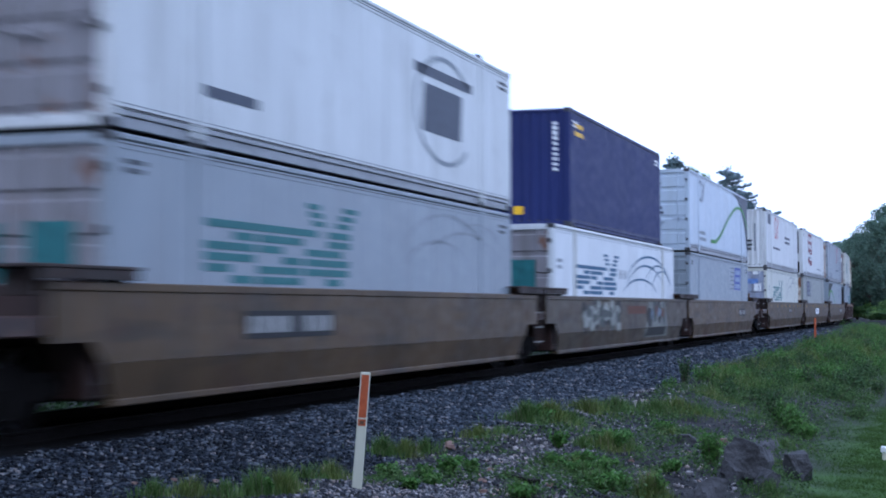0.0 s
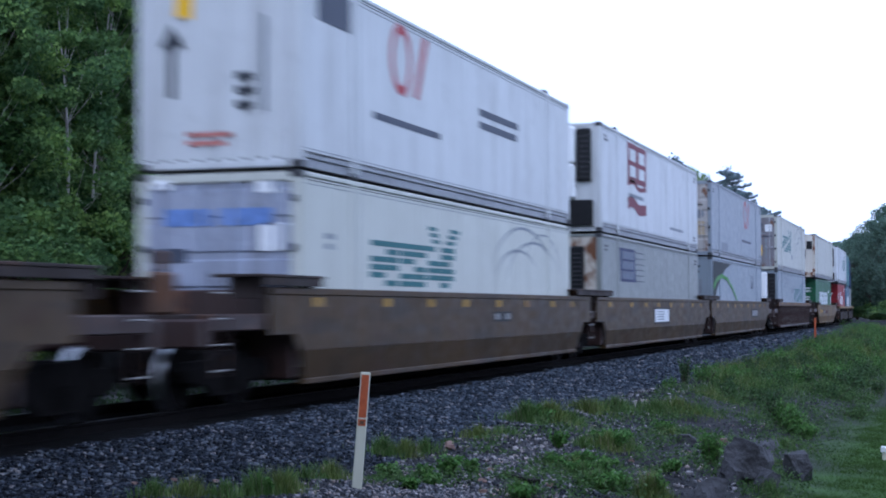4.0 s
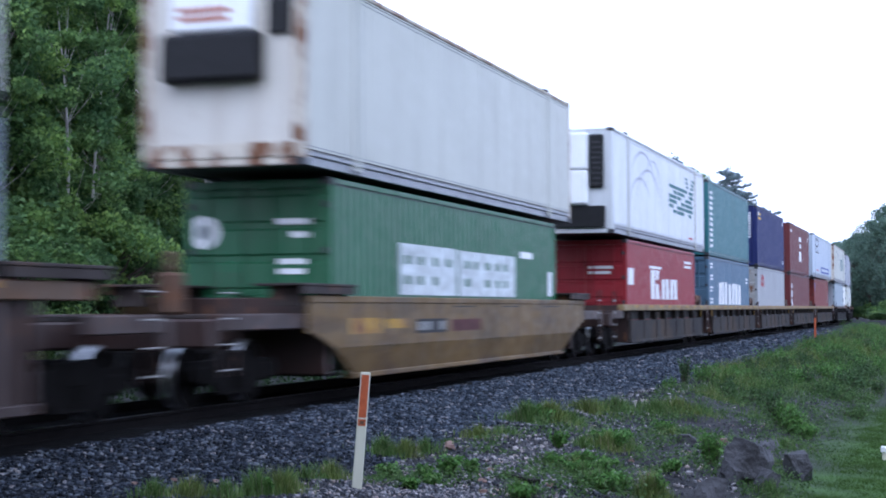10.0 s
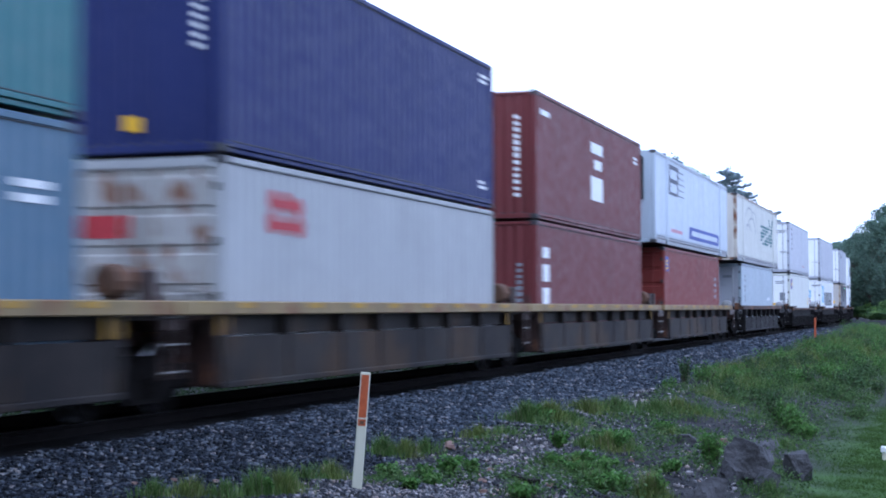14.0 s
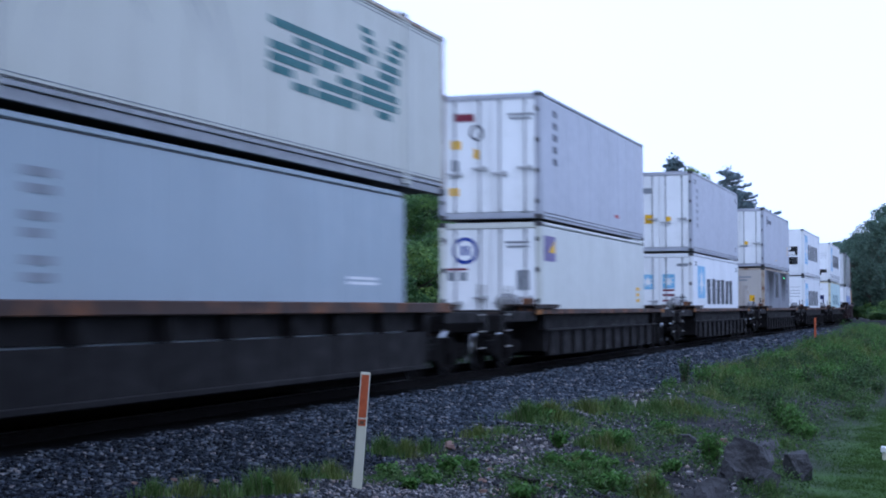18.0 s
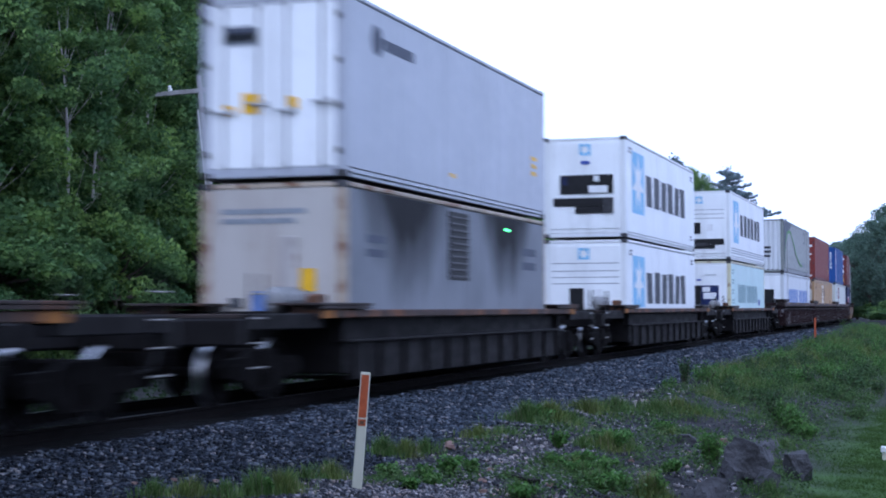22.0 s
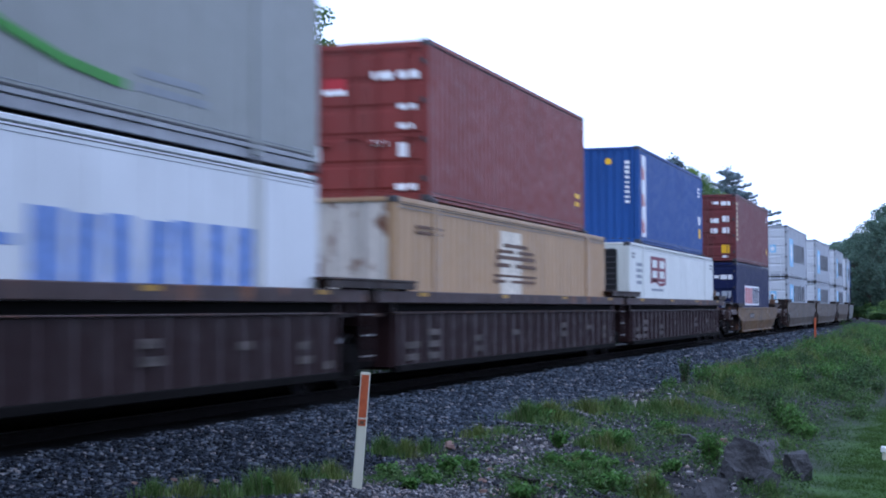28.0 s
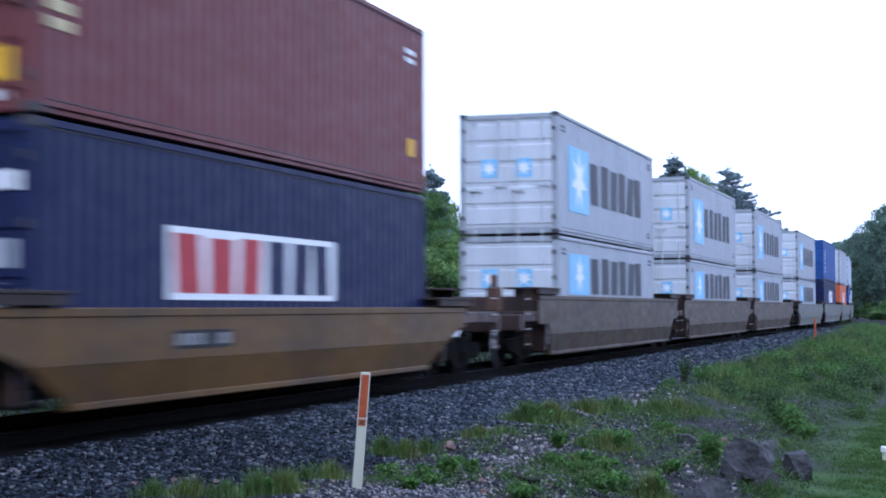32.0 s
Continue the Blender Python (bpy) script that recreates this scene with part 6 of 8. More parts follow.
def iso_reefer_front(c, dark, louvres=False, star_at=None, lines=()):
    """The machinery end of a sea-going refrigerated container."""
    W, H, ob, L = c["W"], c["H"], c["ob"], c["L"]
    y = -L / 2
    un = part("machinery_panel", cbox(solid(), -W / 2 + 0.2, W / 2 - 0.2, y - 0.005, y + 0.02, 0.25, H - 0.18, 0.02), LITFRONT, ob)
    if louvres:
        for i in range(9):
            part("louvre", cbox(solid(), -W / 2 + 0.24, W / 2 - 0.24, y - 0.03, y - 0.006, 0.75 + i * 0.19, 0.80 + i * 0.19, 0.008), LITFRONT, un)
    for u0, v0, u1, v1, k in dark:
        far_out = 0.06 if k in (4, 6) else 0.035
        part(("opening", "handle_bar", "badge", "lamp_lens", "fan_guard", "compressor_cover", "notice")[k], cbox(solid(), -W / 2 + u0, -W / 2 + u1, y - far_out, y - 0.006, v0, v1, 0.01), (BLACK, GALV, BLUEINK, WHITE, STEEL, NAVYINK, WHITE)[k], un)
    for v in lines:
        part("panel_joint", cbox(solid(), -W / 2 + 0.24, W / 2 - 0.24, y - 0.010, y - 0.004, v, v + 0.022, 0.002), GREYINK, un)
    if star_at:
        c["nose"] = 0.006
        u, v, a = star_at
        star_panel(c, u, v, a, a, "front")
    c["nose"] = 0.006


def door_stickers(c, items):
    for u, v, w, h, mat in items:
        decal(c, [rect(u, v, u + w, v + h)], mat, "front", "sticker", lift=0.012)


LZ = 0.335
UZ = LZ + 2.896 + 0.035


def pair(place, low, up, dl=0.0, du=0.0, z=LZ, lh=2.896, uz=None):
    """A lower and an upper container, each as (feet, paint, label, options)."""
    a = container(place + dl, z, low[0], low[1], low[2], height=lh, **low[3])
    b = container(place + du, uz if uz else z + lh + 0.035, up[0], up[1], up[2], **up[3])
    return a, b


S = {"wall": "sheet"}
PAN = {"wall": "sheet", "front": "flat"}

# cars 1 to 3: tan three-unit car
l, u = pair(-229.6, (53, GREY53, "white domestic container with dirty panels", S), (53, GREY53, "pale grey domestic container in a tan car", S))
l, u = pair(-206.04, (53, GRIMY53, "grimy blue-white domestic container with a teal striped mark", {**S, "front_mat": DIRTYDOOR}), (53, SHADED53, "white domestic container with a dark round emblem", {**S, "front_mat": DIRTYDOOR}))
striped_word(l, 2.2, 1.24, 4.9, 1.21)
tyre_arcs(l, 8.8, 1.28, 7.0, 1.4)
small_marks(l, 1), small_marks(u, 2)
decal(u, [rect(10.5, 1.1, 12.7, 1.95, 0.1)], SLATE, name="emblem", label="dark slanted block on a pale ring")
decal(u, [rect(10.1, 2.08, 13.4, 2.26)], SLATE)
decal(u, ribbon(arc(11.8, 1.55, 1.7, 0.95, 40, 320, 18), 0.09), GREYINK, name="ring")
decal(u, [rect(2.1, 0.62, 3.8, 0.76)], SLATE)
door_stickers(l, [(0.5, 1.2, 0.7, 0.7, TEALINK), (1.5, 1.3, 0.7, 0.6, TEALINK)])

l, u = pair(-186.25, (53, WHITE53, "white domestic container with a teal striped mark", {**S, "front_mat": DIRTYDOOR}), (40, PURPLE, "indigo blue sea container with white upright marks", {"front": "ribs"}))
striped_word(l, 2.2, 1.26, 4.8, 1.1, plain("blue_teal_ink", (0.02, 0.09, 0.17), 0.55))
FANNED = [(4.0, 0.0, 3.85, 1.22, 8, 172, 0.055), (2.6, 0.0, 2.6, 0.52, 12, 170, 0.05), (3.4, 0.0, 3.0, 0.94, 10, 168, 0.05), (5.3, 0.0, 2.2, 0.99, 12, 162, 0.045), (6.0, 0.0, 1.8, 0.82, 40, 168, 0.04)]
tyre_arcs(l, 7.9, 1.24, 1.0, 1.0, curves=FANNED, mat=plain("blue_teal_ink", (0.02, 0.09, 0.17), 0.55))
decal(l, [disc(7.5, 1.85, 0.14), disc(8.1, 1.85, 0.14)], GREYINK)
decal(l, bars(0.3, 1.85, 0.6, 0.3, 2, 3), GREYINK)
door_stickers(l, [(0.6, 1.3, 0.7, 0.6, TEALINK), (1.45, 1.35, 0.7, 0.7, TEALINK)])
for q in (u,):
    decal(q, upright_bars(2.0, 1.35, 0.13, 1.25, 10, 4), WHITE, "front")
    decal(q, bars(0.55, 2.25, 0.9, 0.4, 2, 2), YELLOW)
    decal(q, [rect(1.0, 0.3, 1.25, 0.5)], YELLOW, "front")
    small_marks(q, 6, WHITE)

l, u = pair(-166.8, (53, WORN53, "cool white domestic container with a blue stacked mark", S), (53, LAV53, "white domestic container with a green wave", S))
hook_logo(u, 2.2, 1.84, 0.85, SLATE)
hook_logo(u, 0.55, 1.75, 0.7, SLATE, "front")
decal(u, bars(0.7, 1.3, 1.2, 0.35, 2, 9), SLATE, "front")
dark_corner(u, [(11.2, 2.78), (12.6, 2.66), (13.8, 2.38), (14.8, 1.8), (15.4, 1.24), (15.75, 0.7), (15.9, 0.3), (15.98, 0.3), (15.98, 2.78)])
green_swoosh(u, [(4.9, 0.52), (6.2, 0.55), (7.5, 0.84), (8.8, 1.3), (10.1, 1.71), (11.3, 2.05), (12.5, 2.25), (13.5, 2.28), (14.4, 2.2), (15.2, 1.9), (15.9, 1.5)], [0.2, 0.2, 0.19, 0.18, 0.17, 0.16, 0.16, 0.17, 0.18, 0.19, 0.19])
decal(u, bars(2.1, 0.46, 2.3, 0.45, 2, 4), GREYINK)
decal(l, [rect(11.5, 1.68, 13.4, 2.62, 0.25)], BLUEINK, name="logo", label="royal blue square mark of stacked bars")
decal(l, [rect(11.75 + i * 0.07, 1.74 + i * 0.29, 13.2 + i * 0.07, 1.93 + i * 0.29, 0.05) for i in range(3)], plain("pale_blue_ink", (0.22, 0.28, 0.42), 0.55), lift=0.010)
decal(l, [rect(10.3, 1.7 + i * 0.17, 11.5, 1.73 + i * 0.17) for i in range(6)], SLATE)
decal(l, bars(0.3, 1.5, 0.9, 0.2, 1, 3), BLUEINK, "front")
decal(l, bars(0.3, 1.2, 1.5, 0.12, 1, 3), BLUEINK, "front")
small_marks(l, 11)

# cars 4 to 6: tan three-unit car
l, u = pair(-143.1, (53, CREAM53, "cream domestic container with a teal striped mark", {**S, "front_mat": painted("glossy_streaked_door", (0.30, 0.33, 0.42), 0.25, 0.7)}), (53, SHADED53, "off-white domestic container with a red emblem", {"wall": "sheet", "front": "ribs"}))
striped_word(l, 2.7, 1.28, 4.4, 1.1)
tyre_arcs(l, 9.2, 1.3, 6.1, 1.4)
door_stickers(l, [(0.45, 2.12, 0.75, 0.25, MIDBLUE), (1.35, 2.12, 0.8, 0.25, MIDBLUE), (1.9, 2.58, 0.35, 0.16, WHITE), (0.24, 2.66, 0.3, 0.14, WHITE), (1.95, 1.75, 0.35, 0.4, WHITE), (0.2, 1.6, 0.6, 0.2, SLATE)])
decal(l, bars(0.9, 1.8, 0.4, 0.3, 2, 3), GREYINK)
hook_logo(u, 3.7, 1.52, 1.25, REDINK)
decal(u, bars(2.9, 1.02, 4.6, 0.2, 1, 4), SLATE)
decal(u, bars(8.7, 1.5, 3.1, 0.5, 2, 5), SLATE)
decal(u, [rect(0.6, 2.2, 1.9, 2.7)], SLATE)
decal(u, [[(0.49, 1.05), (0.61, 1.05), (0.61, 1.8), (0.74, 1.8), (0.55, 2.14), (0.36, 1.8), (0.49, 1.8)]], INK, "front", "arrow")
decal(u, [rect(0.6, 2.22, 0.88, 2.54)], YELLOW, "front")
decal(u, bars(1.58, 0.86, 0.36, 0.62, 3, 3), INK, "front")
decal(u, [rect(1.98, 0.82, 2.06, 2.2)], GREYINK, "front")
decal(u, bars(0.8, 0.35, 0.85, 0.25, 2, 3), plain("worn_red_ink", (0.45, 0.16, 0.14), 0.6), "front")

l, u = pair(-123.4, (53, GREY53, "grey-green domestic container with a blue stacked mark", {**PAN, "front_mat": RUSTWHITE}), (53, SHADED53, "off-white refrigerated container with a maroon mark", PAN))
cooling_unit(u, (0.08, 0.74, 0.30, 0.96))
cooling_unit(l, (0.10, 0.66, 0.30, 0.9), unit_mat=painted("old_white_cowl", (0.5, 0.5, 0.46), 0.5, 0.4))
house_logo(u, 3.5, 0.72, 2.8, 2.0, MAROON, SHADED53)
decal(u, bars(10.3, 0.54, 3.4, 0.16, 1, 7), GREYINK)
decal(l, [rect(2.4, 1.66, 4.6, 2.6, -0.15)], plain("deep_navy_ink", (0.02, 0.028, 0.09), 0.55), name="logo", label="slate blue square mark of stacked bars")
decal(l, [rect(2.62, 1.74 + i * 0.28, 4.35, 1.96 + i * 0.28, -0.03) for i in range(3)], plain("dusty_navy_ink", (0.13, 0.15, 0.20), 0.55), lift=0.010)
decal(l, [rect(4.55, 1.68 + i * 0.165, 5.8, 1.71 + i * 0.165) for i in range(6)], SLATE)
small_marks(l, 12), small_marks(u, 13)

l, u = pair(-103.8, (53, WORN53, "white domestic container with a dark corner and green arc", {**PAN}), (53, GRIMY53, "cool grey-white domestic container with a red emblem", {**S, "front_mat": RUSTDOOR}))
dark_corner(l, [(0.16, 1.15), (0.16, 2.73), (5.3, 2.73), (3.6, 2.5), (2.2, 2.08), (1.3, 1.72), (0.9, 1.5), (0.6, 1.15)], plain("charcoal_green_ink", (0.018, 0.024, 0.026), 0.6))
green_swoosh(l, [(0.2, 1.72), (1.2, 2.05), (2.5, 2.19), (4.0, 2.1), (5.5, 1.75), (7.0, 1.26), (7.4, 1.1)], [0.34, 0.27, 0.22, 0.2, 0.18, 0.16, 0.15])
hook_logo(l, 11.9, 1.76, 0.65, SLATE)
hook_logo(u, 9.6, 1.45, 1.3, REDINK)
decal(u, bars(8.9, 0.87, 4.4, 0.18, 1, 4), SLATE)
decal(u, [rect(2.6, 0.3, 4.5, 0.62)], GREYINK, name="placard")
decal(l, bars(0.4, 1.9, 0.6, 0.3, 2, 4), INK, "front")
decal(l, bars(1.55, 2.28, 0.74, 0.32, 3, 4), INK, "front")
decal(l, [rect(1.67, 1.84, 1.93, 2.0)], YELLOW, "front")
decal(l, [rect(1.97, 1.45, 2.2, 2.04)], GREYINK, "front")
decal(u, [[(1.5, 2.42), (1.62, 2.42), (1.88, 2.2), (1.88, 2.06)]], REDINK, "front", "stripe")
decal(u, [disc(2.14, 1.6, 0.17)], GREYINK, "front", "stain")
door_stickers(u, [(1.9, 0.8, 0.42, 0.52, plain("beige_patch", (0.46, 0.36, 0.25), 0.6)), (1.5, 1.92, 0.76, 0.06, INK)])
small_marks(u, 14)

# car 7: ribbed brown car
l, u = pair(-80.4, (53, WORN53, "pale blue-white refrigerated container with a teal striped mark", {**PAN}), (53, FADED53, "faded off-white domestic container with grimy doors", {"wall": "sheet", "front": "rod_doors", "front_mat": DIRTYDOOR}))
cooling_unit(l, (0.216, 0.79, 0.10, 0.962), dark_foot=False)
striped_word(u, 2.5, 1.05, 4.8, 1.3)
tyre_arcs(u, 8.9, 0.4, 6.2, 2.4)
decal(u, [rect(7.3, 0.75, 8.0, 1.0)], GREYINK)
tyre_arcs(l, 1.3, 1.22, 5.4, 1.45)
striped_word(l, 8.6, 1.28, 5.2, 1.1)
decal(l, [rect(7.3, 1.75, 8.2, 2.05)], GREYINK)
# slate and grey bands across the doors: handle shadows painted on
door_stickers(u, [(0.76, 2.03, 0.29, 0.42, WHITE), (1.96, 2.0, 0.36, 0.38, WHITE), (1.2, 2.05, 0.62, 0.4, SLATE), (0.4, 1.72, 1.9, 0.07, SLATE), (0.4, 1.88, 1.6, 0.05, GREYINK), (1.47, 0.75, 0.33, 0.54, YELLOW), (0.83, 0.70, 0.18, 0.19, YELLOW), (1.95, 0.6, 0.10, 1.05, GREYINK)])
small_marks(l, 16)

# car 8: single mustard car
l, u = pair(-56.85, (45, GREEN, "bottle green sea container with white block mark", {}), (53, FADED53, "plain faded cream refrigerated container with rust along its edges", {**PAN, "frame_mat": RUSTWHITE, "front_mat": PALEFRONT}), uz=UZ + 0.04)
decal(l, [rect(3.0, 1.16, 6.15, 2.03), rect(6.3, 1.16, 10.2, 2.01)], plain("worn_white_paint", (0.50, 0.54, 0.56), 0.55, vary=0.35, scale=4), name="logo", label="broad white band with small green openings")
for k, (u0, u1) in enumerate([(3.25, 3.55), (3.95, 4.2), (4.75, 5.0), (5.5, 5.8), (6.65, 6.95), (7.2, 7.45), (8.0, 8.3), (8.75, 9.0), (9.3, 9.55)]):
    for v0 in (1.34, 1.68):
        if (k, v0) not in ((3, 1.34), (5, 1.34)):
            decal(l, [rect(u0, v0, u1, v0 + 0.15)], GREEN, name="opening", lift=0.010)
decal(l, bars(10.6, 2.0, 1.4, 0.25, 1, 4), WHITE)
decal(l, [rect(13.0, 1.2, 13.35, 1.75)], WHITE)
decal(l, [disc(0.33, 2.1, 0.26)], WHITE, "front", "roundel")
decal(l, [disc(0.33, 2.1, 0.11)], GREYINK, "front", lift=0.012)
decal(l, bars(1.52, 2.2, 0.8, 0.16, 1, 3), WHITE, "front")
decal(l, bars(1.76, 2.0, 0.45, 0.16, 1, 3), WHITE, "front")
decal(l, bars(1.56, 1.45, 0.6, 0.3, 2, 3), WHITE, "front")
W = u["W"]
part("rusty_sill", cbox(solid(), -W / 2 + 0.16, W / 2 - 0.16, -8.085, -8.06, 0.13, 0.34, 0.01), RUSTWHITE, u["ob"], "rust-eaten lower front sill")
for sx in (-1, 1):
    part("rusty_edge", cbox(solid(), sx * (W / 2 - 0.09) - 0.085, sx * (W / 2 - 0.09) + 0.085, -8.092, -8.079, 0.35, 1.75, 0.005), RUSTWHITE, u["ob"], "rust-stained corner edge")
box = part("cooling_unit", cbox(solid(), -0.755, 0.535, -8.25, -8.05, 1.95, 2.78, 0.04), painted("white_cowl", (0.82, 0.83, 0.85), 0.3, 0.1), u["ob"], "white upper cowl")
part("condenser", cbox(solid(), -0.875, 0.685, -8.36, -8.05, 1.22, 1.92, 0.06), BLACK, u["ob"], "black condenser box")
part("control_box", cbox(solid(), 0.745, 1.10, -8.13, -8.05, 1.88, 2.41, 0.02), BLACK, u["ob"])
u["nose"] = 0.18
decal(u, bars(-0.75 + W / 2 + 0.15, 2.1, 0.9, 0.25, 2, 5), ORANGE, "front")

# cars 9 to 13: five-unit car with yellow chords
l, u = pair(-35.65, (40, RED, "red sea container with white block mark", {}), (53, WHITE53, "white refrigerated container with a striped mark", PAN), dl=0.08, du=-0.1, uz=UZ + 0.03)
cooling_unit(u, (0.06, 0.74, 0.27, 0.95))
for i in range(4):
    decal(u, [[(0.68 + 0.34 * (i % 2), 1.80 + 0.36 * (i // 2)), (0.84 + 0.34 * (i % 2), 1.96 + 0.36 * (i // 2)), (0.68 + 0.34 * (i % 2), 2.12 + 0.36 * (i // 2)), (0.52 + 0.34 * (i % 2), 1.96 + 0.36 * (i // 2))]], GREYINK, "front", "placard", "grey diamond placard" if i == 0 else "")
striped_word(u, 8.7, 1.08, 4.9, 1.4)
tyre_arcs(u, 1.6, 0.4, 6.0, 2.3, plain("violet_grey_ink", (0.30, 0.31, 0.38), 0.6))
decal(u, bars(12.6, 0.35, 1.0, 0.12, 1, 5), REDINK)
decal(l, [rect(3.7, 1.2, 4.35, 2.1), [(4.5, 1.2), (5.25, 1.2), (4.95, 1.68), (4.5, 1.68)], [(4.5, 1.8), (4.95, 1.8), (5.2, 2.1), (4.5, 2.1)], rect(3.45, 2.14, 5.5, 2.22)] + slabs(5.5, 1.2, 3.1, 0.66, 4, 8), WHITE, name="logo", label="white block mark")
decal(l, [rect(0.2, 1.6, 1.0, 2.08)], WHITE)
decal(l, bars(9.9, 2.3, 1.7, 0.3, 2, 5), WHITE)
decal(l, bars(0.2, 0.8, 0.8, 0.2, 1, 3), WHITE, "front")
decal(l, bars(1.5, 0.3, 0.7, 0.7, 4, 3), WHITE, "front")
decal(l, bars(1.3, 1.9, 0.9, 0.3, 2, 3), WHITE, "front")

l, u = pair(-19.95, (40, STEELBLUE, "steel blue sea container with white block mark", {}), (40, TEAL, "teal sea container with white upright writing", {"front": "ribs"}))
for piece in upright_bars(0.45, 0.34, 0.7, 2.25, 11, 7):
    decal(u, [piece], WHITE, name="writing_bar")
decal(l, slabs(2.6, 1.06, 2.5, 0.9, 3, 5, 0.1) + slabs(5.4, 1.06, 4.0, 0.88, 4, 9, 0.1), WHITE, name="logo", label="row of tall white blocks")
for i in range(4):
    decal(l, bars(0.4, 1.1 + i * 0.45, 0.7, 0.26, 2, i), WHITE)
decal(l, bars(11.0, 2.0, 0.7, 0.3, 2, 5), WHITE)

l, u = pair(-4.35, (40, LTGREY, "light grey sea container with a red flower mark", {"front_mat": painted("rusty_grey_door", (0.36, 0.35, 0.34), 0.6, 0.5, 0.4)}), (40, PURPLE, "indigo blue sea container with white upright marks", {"front": "ribs"}))
decal(l, [disc(1.55, 2.4, 0.16), disc(2.0, 2.4, 0.16), disc(2.4, 2.35, 0.15), disc(1.5, 2.1, 0.16), disc(2.0, 2.08, 0.15), disc(2.45, 2.08, 0.16), rect(1.5, 2.02, 2.5, 2.12), rect(1.6, 2.32, 2.4, 2.42)], REDINK, name="logo", label="red petal mark")
decal(l, [rect(0.15, 1.85, 1.1, 2.15)], REDINK, "front")
decal(u, upright_bars(2.0, 1.35, 0.13, 1.25, 10, 4), WHITE, "front")
decal(u, bars(0.55, 2.25, 0.9, 0.4, 2, 2), YELLOW)
decal(u, [rect(1.0, 0.3, 1.25, 0.5)], YELLOW, "front")
small_marks(u, 21, WHITE)

l, u = pair(11.3, (40, OXIDE, "brown-red sea container with white upright writing", {"front": "ribs"}), (40, OXIDE, "brown-red sea container with white marks", {"front": "ribs"}))
decal(u, upright_bars(1.9, 0.5, 0.14, 1.9, 13, 4), WHITE, "front")
decal(u, [rect(0.15, 2.25, 0.95, 2.6)], WHITE, "front")
decal(u, [rect(5.5, 2.0, 6.9, 2.28), rect(5.9, 1.6, 6.8, 1.85), rect(5.5, 0.78, 6.9, 1.4)], WHITE, name="logo", label="white block mark in three lines")
decal(u, bars(0.4, 2.38, 1.1, 0.22, 1, 3), WHITE)
decal(u, bars(11.1, 2.2, 0.6, 0.25, 2, 5), WHITE)
for piece in upright_bars(0.5, 1.0, 0.6, 1.6, 3, 2):
    decal(l, [piece], WHITE, name="writing_bar")
decal(l, upright_bars(1.95, 0.4, 0.13, 1.6, 12, 4), GREYINK, "front")

l, u = pair(27.4, (40, OXIDE2, "plain brown-red sea container under a white one", {}), (53, LAV53, "pale blue-white container with a royal blue panel", PAN), uz=UZ + 0.03)
cooling_unit(u, (0.1, 0.7, 0.3, 0.95), dark_foot=False)
decal(u, [rect(6.5, 0.37, 13.6, 0.8)], BLUEINK, name="long_panel", label="long royal blue panel")
decal(u, [rect(7.0, 0.5, 13.2, 0.68)], LAV53, lift=0.010)
decal(u, [rect(2.4, 1.66, 4.2, 2.65, 0.1)], SLATE, name="logo")
decal(u, [rect(2.65, 1.76 + i * 0.44, 4.0, 2.06 + i * 0.44, 0.03) for i in range(2)], LAV53, lift=0.010)
decal(u, [rect(4.3, 1.7 + i * 0.2, 5.4, 1.73 + i * 0.2) for i in range(5)], SLATE)
decal(u, bars(2.8, 0.45, 2.4, 0.2, 1, 6), plain("faded_red_ink", (0.5, 0.25, 0.3), 0.6))
decal(l, [rect(0.2, 2.12, 0.75, 2.6)], BLUEINK)
decal(l, bars(0.28, 2.18, 0.4, 0.36, 3, 4), YELLOW, lift=0.010)
decal(l, bars(10.9, 1.3, 0.5, 0.9, 4, 5), GREYINK)

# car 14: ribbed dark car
# door white darkened for the shade under the upper container's overhang
l, u = pair(46.55, (40, DULLREEFER, "dull blue-white sea-going refrigerated container with grey marks", {"wall": "sheet", "front": "rod_doors", "front_mat": painted("shaded_white_door", (0.36, 0.38, 0.43), 0.45, 0.6)}), (53, CREAM53, "cream refrigerated container with a striped mark", {**PAN, "front_mat": PALEFRONT, "frame_mat": RUSTWHITE}), uz=UZ + 0.03)
cooling_unit(u, (0.08, 0.66, 0.25, 0.96), dark_foot=False)
striped_word(u, 8.5, 1.0, 5.2, 1.4)
tyre_arcs(u, 1.8, 0.4, 5.6, 2.2)
for i in range(3):
    decal(l, bars(0.9, 1.2 + i * 0.45, 0.55, 0.35, 2, i), GREYINK)
decal(l, bars(9.6, 1.3, 1.3, 0.16, 2, 2), WHITE)
door_stickers(l, [(0.27, 1.61, 0.23, 0.23, YELLOW), (0.32, 2.2, 0.5, 0.2, INK), (0.78, 1.43, 0.18, 0.18, YELLOW), (1.6, 2.25, 0.4, 0.12, GREYINK)])

# cars 15 to 19: low dark cars with sea-going refrigerated containers
RD = {"wall": "sheet", "front": "rod_doors", "front_mat": LITFRONT}
YS = [(0.35, 1.0, 0.22, 0.16, YELLOW), (0.70, 1.02, 0.32, 0.32, YELLOW), (1.48, 1.07, 0.17, 0.19, YELLOW), (0.35, 2.1, 0.6, 0.2, GREYINK)]
l, u = pair(67.95, (40, CREAMREEFER, "cream sea-going refrigerated container with a roundel", RD), (40, GREYREEFER, "grey sea-going refrigerated container with white doors", RD), uz=UZ + 0.02)
decal(l, [disc(0.62, 2.25, 0.31)], BLUEINK, "front", "roundel", "blue roundel", lift=0.012)
decal(l, [disc(0.62, 2.25, 0.23)], LITFRONT, "front", lift=0.016)
